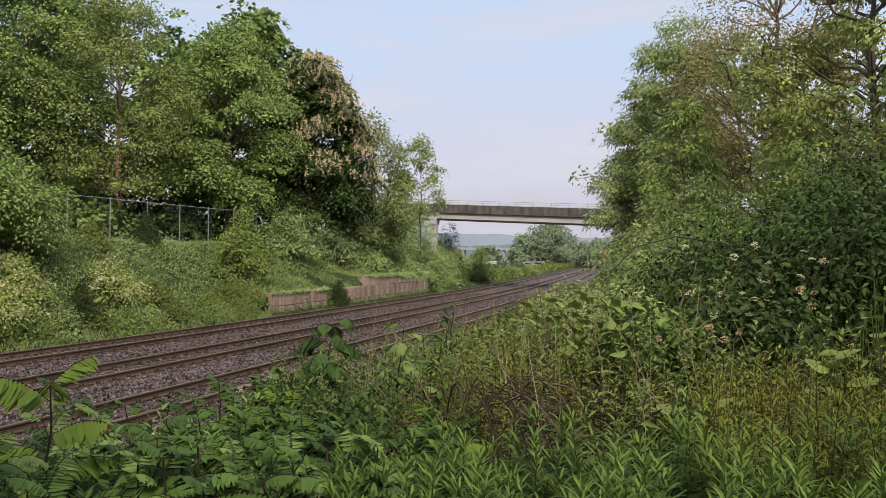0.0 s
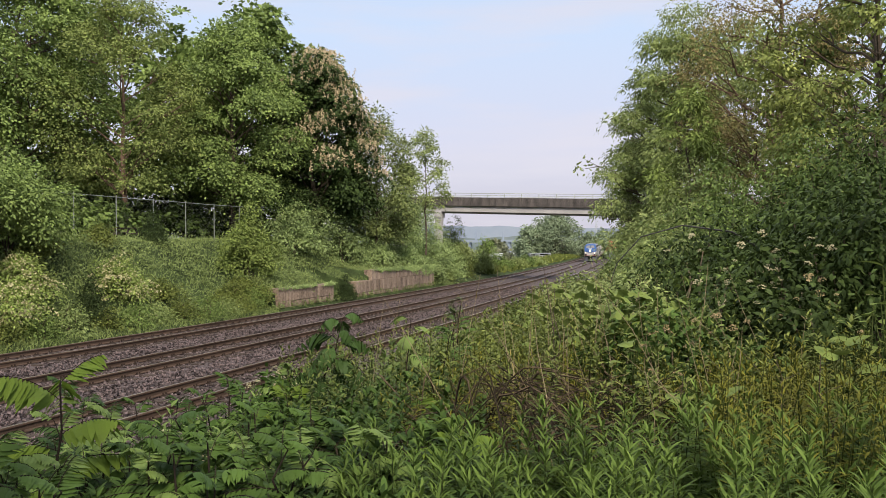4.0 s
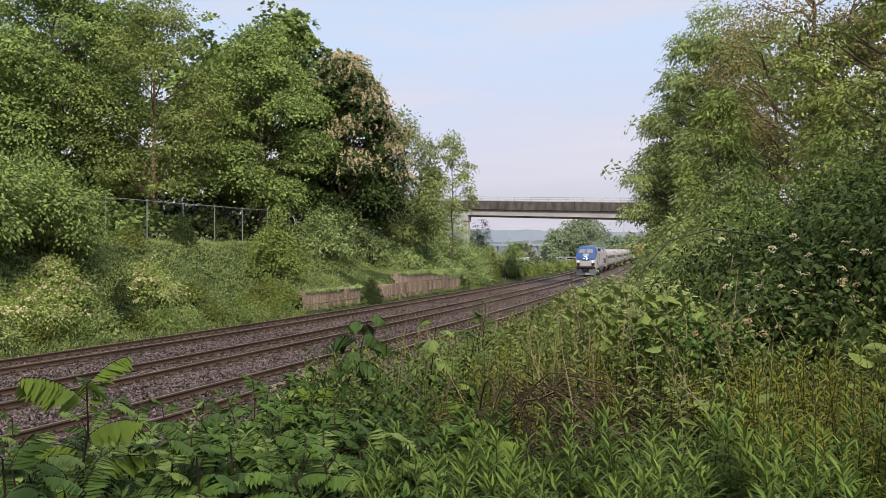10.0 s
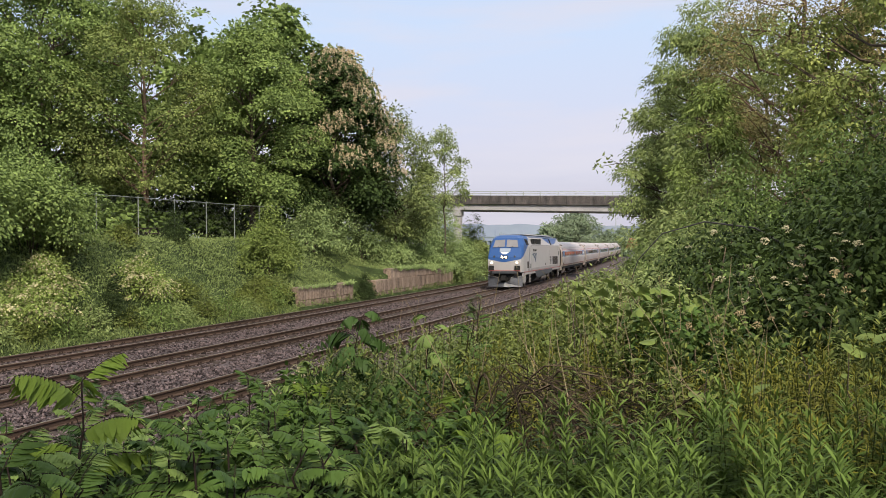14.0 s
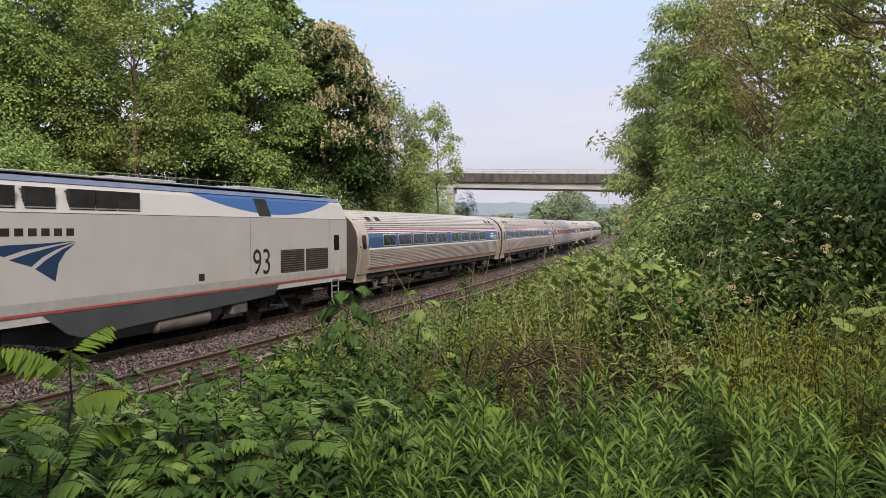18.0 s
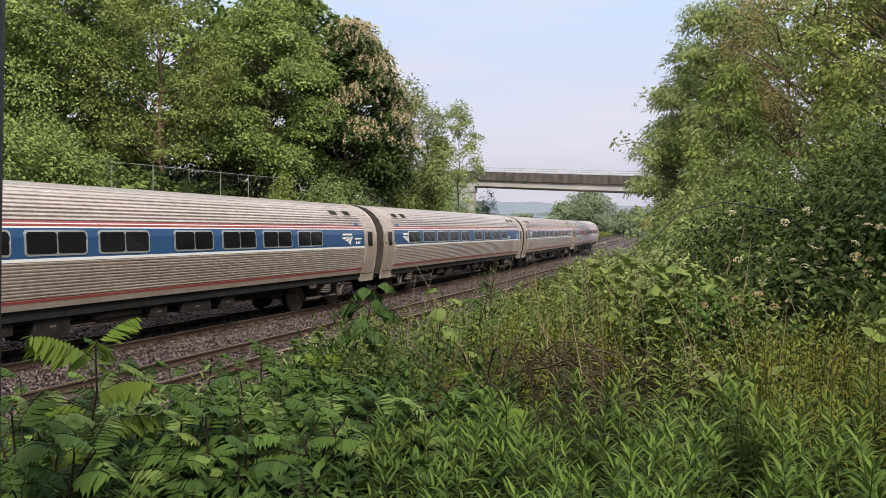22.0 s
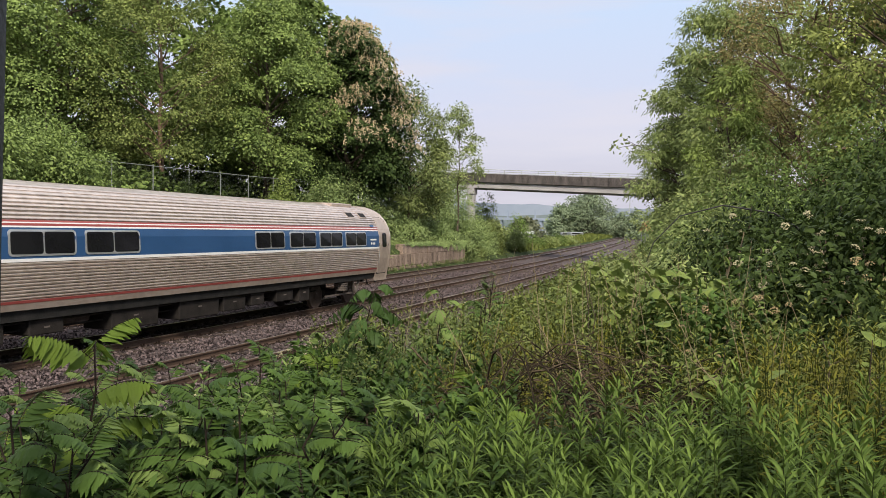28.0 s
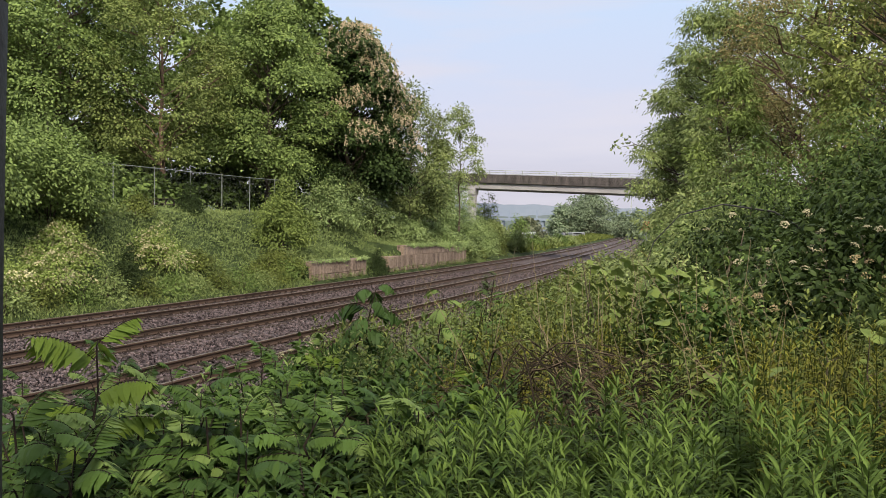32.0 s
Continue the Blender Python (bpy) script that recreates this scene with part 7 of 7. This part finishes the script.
    rw = part("rear_wall", Geo().box(-1.2, 1.2, H - 0.504, H - 0.44, 1.2, 4.0), DOORGREY, lo)
    part("diaphragm", Geo().box(-0.7, 0.7, H - 0.44, H - 0.05, 1.2, 3.4), BLACK, rw, bevel=0.03)
    part("coupler", Geo().box(-0.14, 0.14, H - 0.6, H, 0.72, 1.0), BLACK, rw)
    return lo


LOCO = locomotive()
COACHES = [coach("silver fluted coach with a blue window band, behind the locomotive", COACH_WINDOWS, logo_front=False),
           coach("silver fluted coach with blue band and red stripes", COACH_WINDOWS, logo_front=False, number="82720", number_at=2.3),
           coach("silver fluted coach with blue band and white emblem", COACH_WINDOWS, number="82709"),
           coach("silver fluted coach with faded grey-blue window band", COACH_WINDOWS, band=FADED),
           coach("silver cafe coach at the train's end with long blank panel", CAFE_WINDOWS, cafe=True)]
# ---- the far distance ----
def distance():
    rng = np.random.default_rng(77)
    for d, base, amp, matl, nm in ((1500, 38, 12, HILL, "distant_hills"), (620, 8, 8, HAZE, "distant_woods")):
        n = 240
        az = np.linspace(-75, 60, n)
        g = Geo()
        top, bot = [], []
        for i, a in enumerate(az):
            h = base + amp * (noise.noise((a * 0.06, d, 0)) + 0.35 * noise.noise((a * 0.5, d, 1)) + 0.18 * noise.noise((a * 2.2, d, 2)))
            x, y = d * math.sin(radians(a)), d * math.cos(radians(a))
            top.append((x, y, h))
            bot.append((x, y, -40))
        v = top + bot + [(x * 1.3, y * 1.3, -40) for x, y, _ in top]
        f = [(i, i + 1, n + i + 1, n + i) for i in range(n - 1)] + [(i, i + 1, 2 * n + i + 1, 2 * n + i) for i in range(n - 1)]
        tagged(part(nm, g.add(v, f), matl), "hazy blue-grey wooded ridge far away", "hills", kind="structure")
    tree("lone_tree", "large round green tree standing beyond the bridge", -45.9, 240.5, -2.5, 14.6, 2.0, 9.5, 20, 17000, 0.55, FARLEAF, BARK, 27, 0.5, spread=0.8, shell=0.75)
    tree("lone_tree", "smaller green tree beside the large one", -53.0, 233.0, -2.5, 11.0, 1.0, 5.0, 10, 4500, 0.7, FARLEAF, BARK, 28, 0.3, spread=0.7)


distance()


def far_things():
    # house with an orange-red roof behind the trees by the line
    x, y = -14.9, 155.8
    z = ground_at(x, y)
    h = thing("house", "small far house with an orange-red roof", "house", pose(x, y, z, 0, 0, 20))
    wall = rough_mat("pale_siding", (0.35, 0.34, 0.33), (0.45, 0.44, 0.42), 1, 0.8, 0.1)
    roof = rough_mat("orange_roof", (0.35, 0.10, 0.05), (0.48, 0.16, 0.08), 2, 0.85, 0.2)
    w = part("wall", Geo().box(-3.5, 3.5, -3, 3, -0.5, 3.4), wall, h)
    part("roof", Geo().prism([(-3.4, 3.39), (3.4, 3.39), (0, 5.4)], "x", -3.9, 3.9), roof, h, "orange-red roof")
    for k in range(3):
        wd = part("window", Geo().box(-2.6 + k * 2.1, -1.6 + k * 2.1, -3.05, -3.004, 1.4, 2.6), GASKET, h)
        part("pane", Geo().box(-2.5 + k * 2.1, -1.7 + k * 2.1, -3.06, -3.052, 1.5, 2.5), GLASS, wd)
    # radio mast
    m = thing("radio_mast", "thin radio mast on the horizon", "mast", pose(-56.3, 409, -8))
    part("shaft", Geo().tube([(0, 0, 0), (0, 0, 25)], [0.35, 0.15], 6), GALV, m)
    for k in range(3):
        part("guy_wire", Geo().tube([(0, 0, 22), (9 * math.cos(k * 2.1), 9 * math.sin(k * 2.1), 0)], 0.03, 3), GALV, m)
    # pale sheds and parked vehicles beyond the line
    pale = rough_mat("pale_shed", (0.20, 0.21, 0.22), (0.28, 0.29, 0.30), 1, 0.7, 0.05)
    for i, (x, y, L, hh) in enumerate(((-62, 262, 6, 2.1), (-70, 255, 4, 2.05), (-47, 215, 4.2, 1.5), (-43, 206, 4.2, 1.5))):
        z = ground_at(x, y)
        s = thing("shed" if hh > 2 else "parked_van", "pale low shed beyond the far shrubs" if hh > 2 else "white van parked beyond the line", "shed" if hh > 2 else "van", pose(x, y, z, 0, 0, 15 * i))
        part("body", Geo().box(-L / 2, L / 2, -1.0, 1.0, 0.35 if hh < 2 else 0, hh), pale, s, bevel=0.15 if hh < 2 else 0.02)
        if hh > 2:
            part("roof", Geo().prism([(-1.3, hh - 0.1), (1.3, hh - 0.1), (0, hh + 0.8)], "x", -L / 2 - 0.3, L / 2 + 0.3), GALV, s)
        else:
            part("window", Geo().box(-L / 2 + 0.4, L / 2 - 1.0, -1.03, -1.003, 0.95, 1.3), GLASS, s)
            for wx in (-L / 3, L / 3):
                part("wheel", Geo().tube([(wx, -0.98, 0.33), (wx, -1.06, 0.33)], 0.33, 12), BLACK, s)
                part("wheel", Geo().tube([(wx, 0.98, 0.33), (wx, 1.06, 0.33)], 0.33, 12), BLACK, s)
    # far viaduct, in the haze-tinted colour of the hills
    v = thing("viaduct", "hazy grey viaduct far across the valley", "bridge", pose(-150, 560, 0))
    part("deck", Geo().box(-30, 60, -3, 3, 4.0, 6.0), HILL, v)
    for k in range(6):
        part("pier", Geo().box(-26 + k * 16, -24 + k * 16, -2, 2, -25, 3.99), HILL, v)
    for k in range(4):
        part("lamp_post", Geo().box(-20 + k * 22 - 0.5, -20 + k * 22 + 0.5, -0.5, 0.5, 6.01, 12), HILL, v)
    # far woods in the valley: clumps
    rng = np.random.default_rng(78)
    for i in range(26):
        a = radians(rng.uniform(-24, -3))
        d = rng.uniform(330, 560)
        x, y = d * math.sin(a), d * math.cos(a)
        if abs(math.degrees(a) + 9.5) < 3 and d < 400:
            continue
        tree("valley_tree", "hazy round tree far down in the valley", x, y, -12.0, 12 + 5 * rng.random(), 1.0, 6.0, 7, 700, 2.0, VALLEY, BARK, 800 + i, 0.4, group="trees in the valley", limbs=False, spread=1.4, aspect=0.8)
    # trees right of the lone tree, along the far line, in the haze-paled leaf
    for i, (x, y, h, r) in enumerate(((-30, 235, 9, 4), (-24, 225, 7, 3.5), (-37, 255, 9, 4.5), (-20, 205, 6, 3), (-16, 185, 6, 3))):
        tree("ash_tree", "haze-pale green tree along the far line", x, y, ground_at(x, y), h, 0.5, r, 10, 2600, 0.7, FARLEAF, BARK, 830 + i, 0.2, group="trees along the far line", limbs=False, spread=0.7)
    # yellow weeds along the far bank of the line
    n = 9000
    s, l = rng.uniform(95, 260, n), -7.2 - 6 * rng.random(n)
    p = np.array([(*on_line(q, w)[:2], ground_z(q, w)) for q, w in zip(s, l)])
    al = unit(rng.normal(size=(n, 3)) * 0.4 + np.array((0, 0, 1.0)))
    tagged(part("far_weeds", leaf_quads("far_weeds", p, al, unit(np.cross(al, rand_dirs(rng, n))), 0.5 + 0.9 * rng.random(n), 0.3), WEED), "yellow-green weeds along the far line", "weeds", kind="stuff")


# grey-green with the valley's haze in the leaf colour
VALLEY = leaf_mat("valley_haze_leaf", (0.15, 0.20, 0.165), (0.20, 0.25, 0.20))
far_things()
# ---- motion of the train ----
def train_place(t):
    """Where the front of the first coach stands along the line."""
    pts = ((0.0, 263.34), (17.0, 40.64), (19.0, 14.41), (25.0, -62.19), (28.0, -100.5), (29.0, -112.4), (32.0, -148.1))
    return float(np.interp(t, [p[0] for p in pts], [p[1] for p in pts]))


def vehicle_pose(s, half):
    a, b = on_line(s - half), on_line(s + half)
    d = b - a
    c = (a + b) / 2
    return pose(c.x, c.y, c.z, math.degrees(math.asin(d.z / d.length)), 0, math.degrees(math.atan2(-d.x, d.y)))


def motions():
    times = [0.5 * i for i in range(65)]
    for i, car in enumerate(COACHES):
        walk(car, [(t, vehicle_pose(train_place(t) + 13.0 + 26.0 * i, 9.07)) for t in times])
    n = frame(32.0) - 1
    for wheel, r in WHEELS:
        base = wheel.matrix_basis.copy()
        # the rim runs as far as the train does
        walk(wheel, [(i / FPS, base @ pose(0, 0, 0, math.degrees((train_place(0) - train_place(i / FPS)) / r) % 360)) for i in range(n + 1)])
    walk(LOCO, [(t, vehicle_pose(train_place(t) - 10.6, 6.7)) for t in times])


motions()
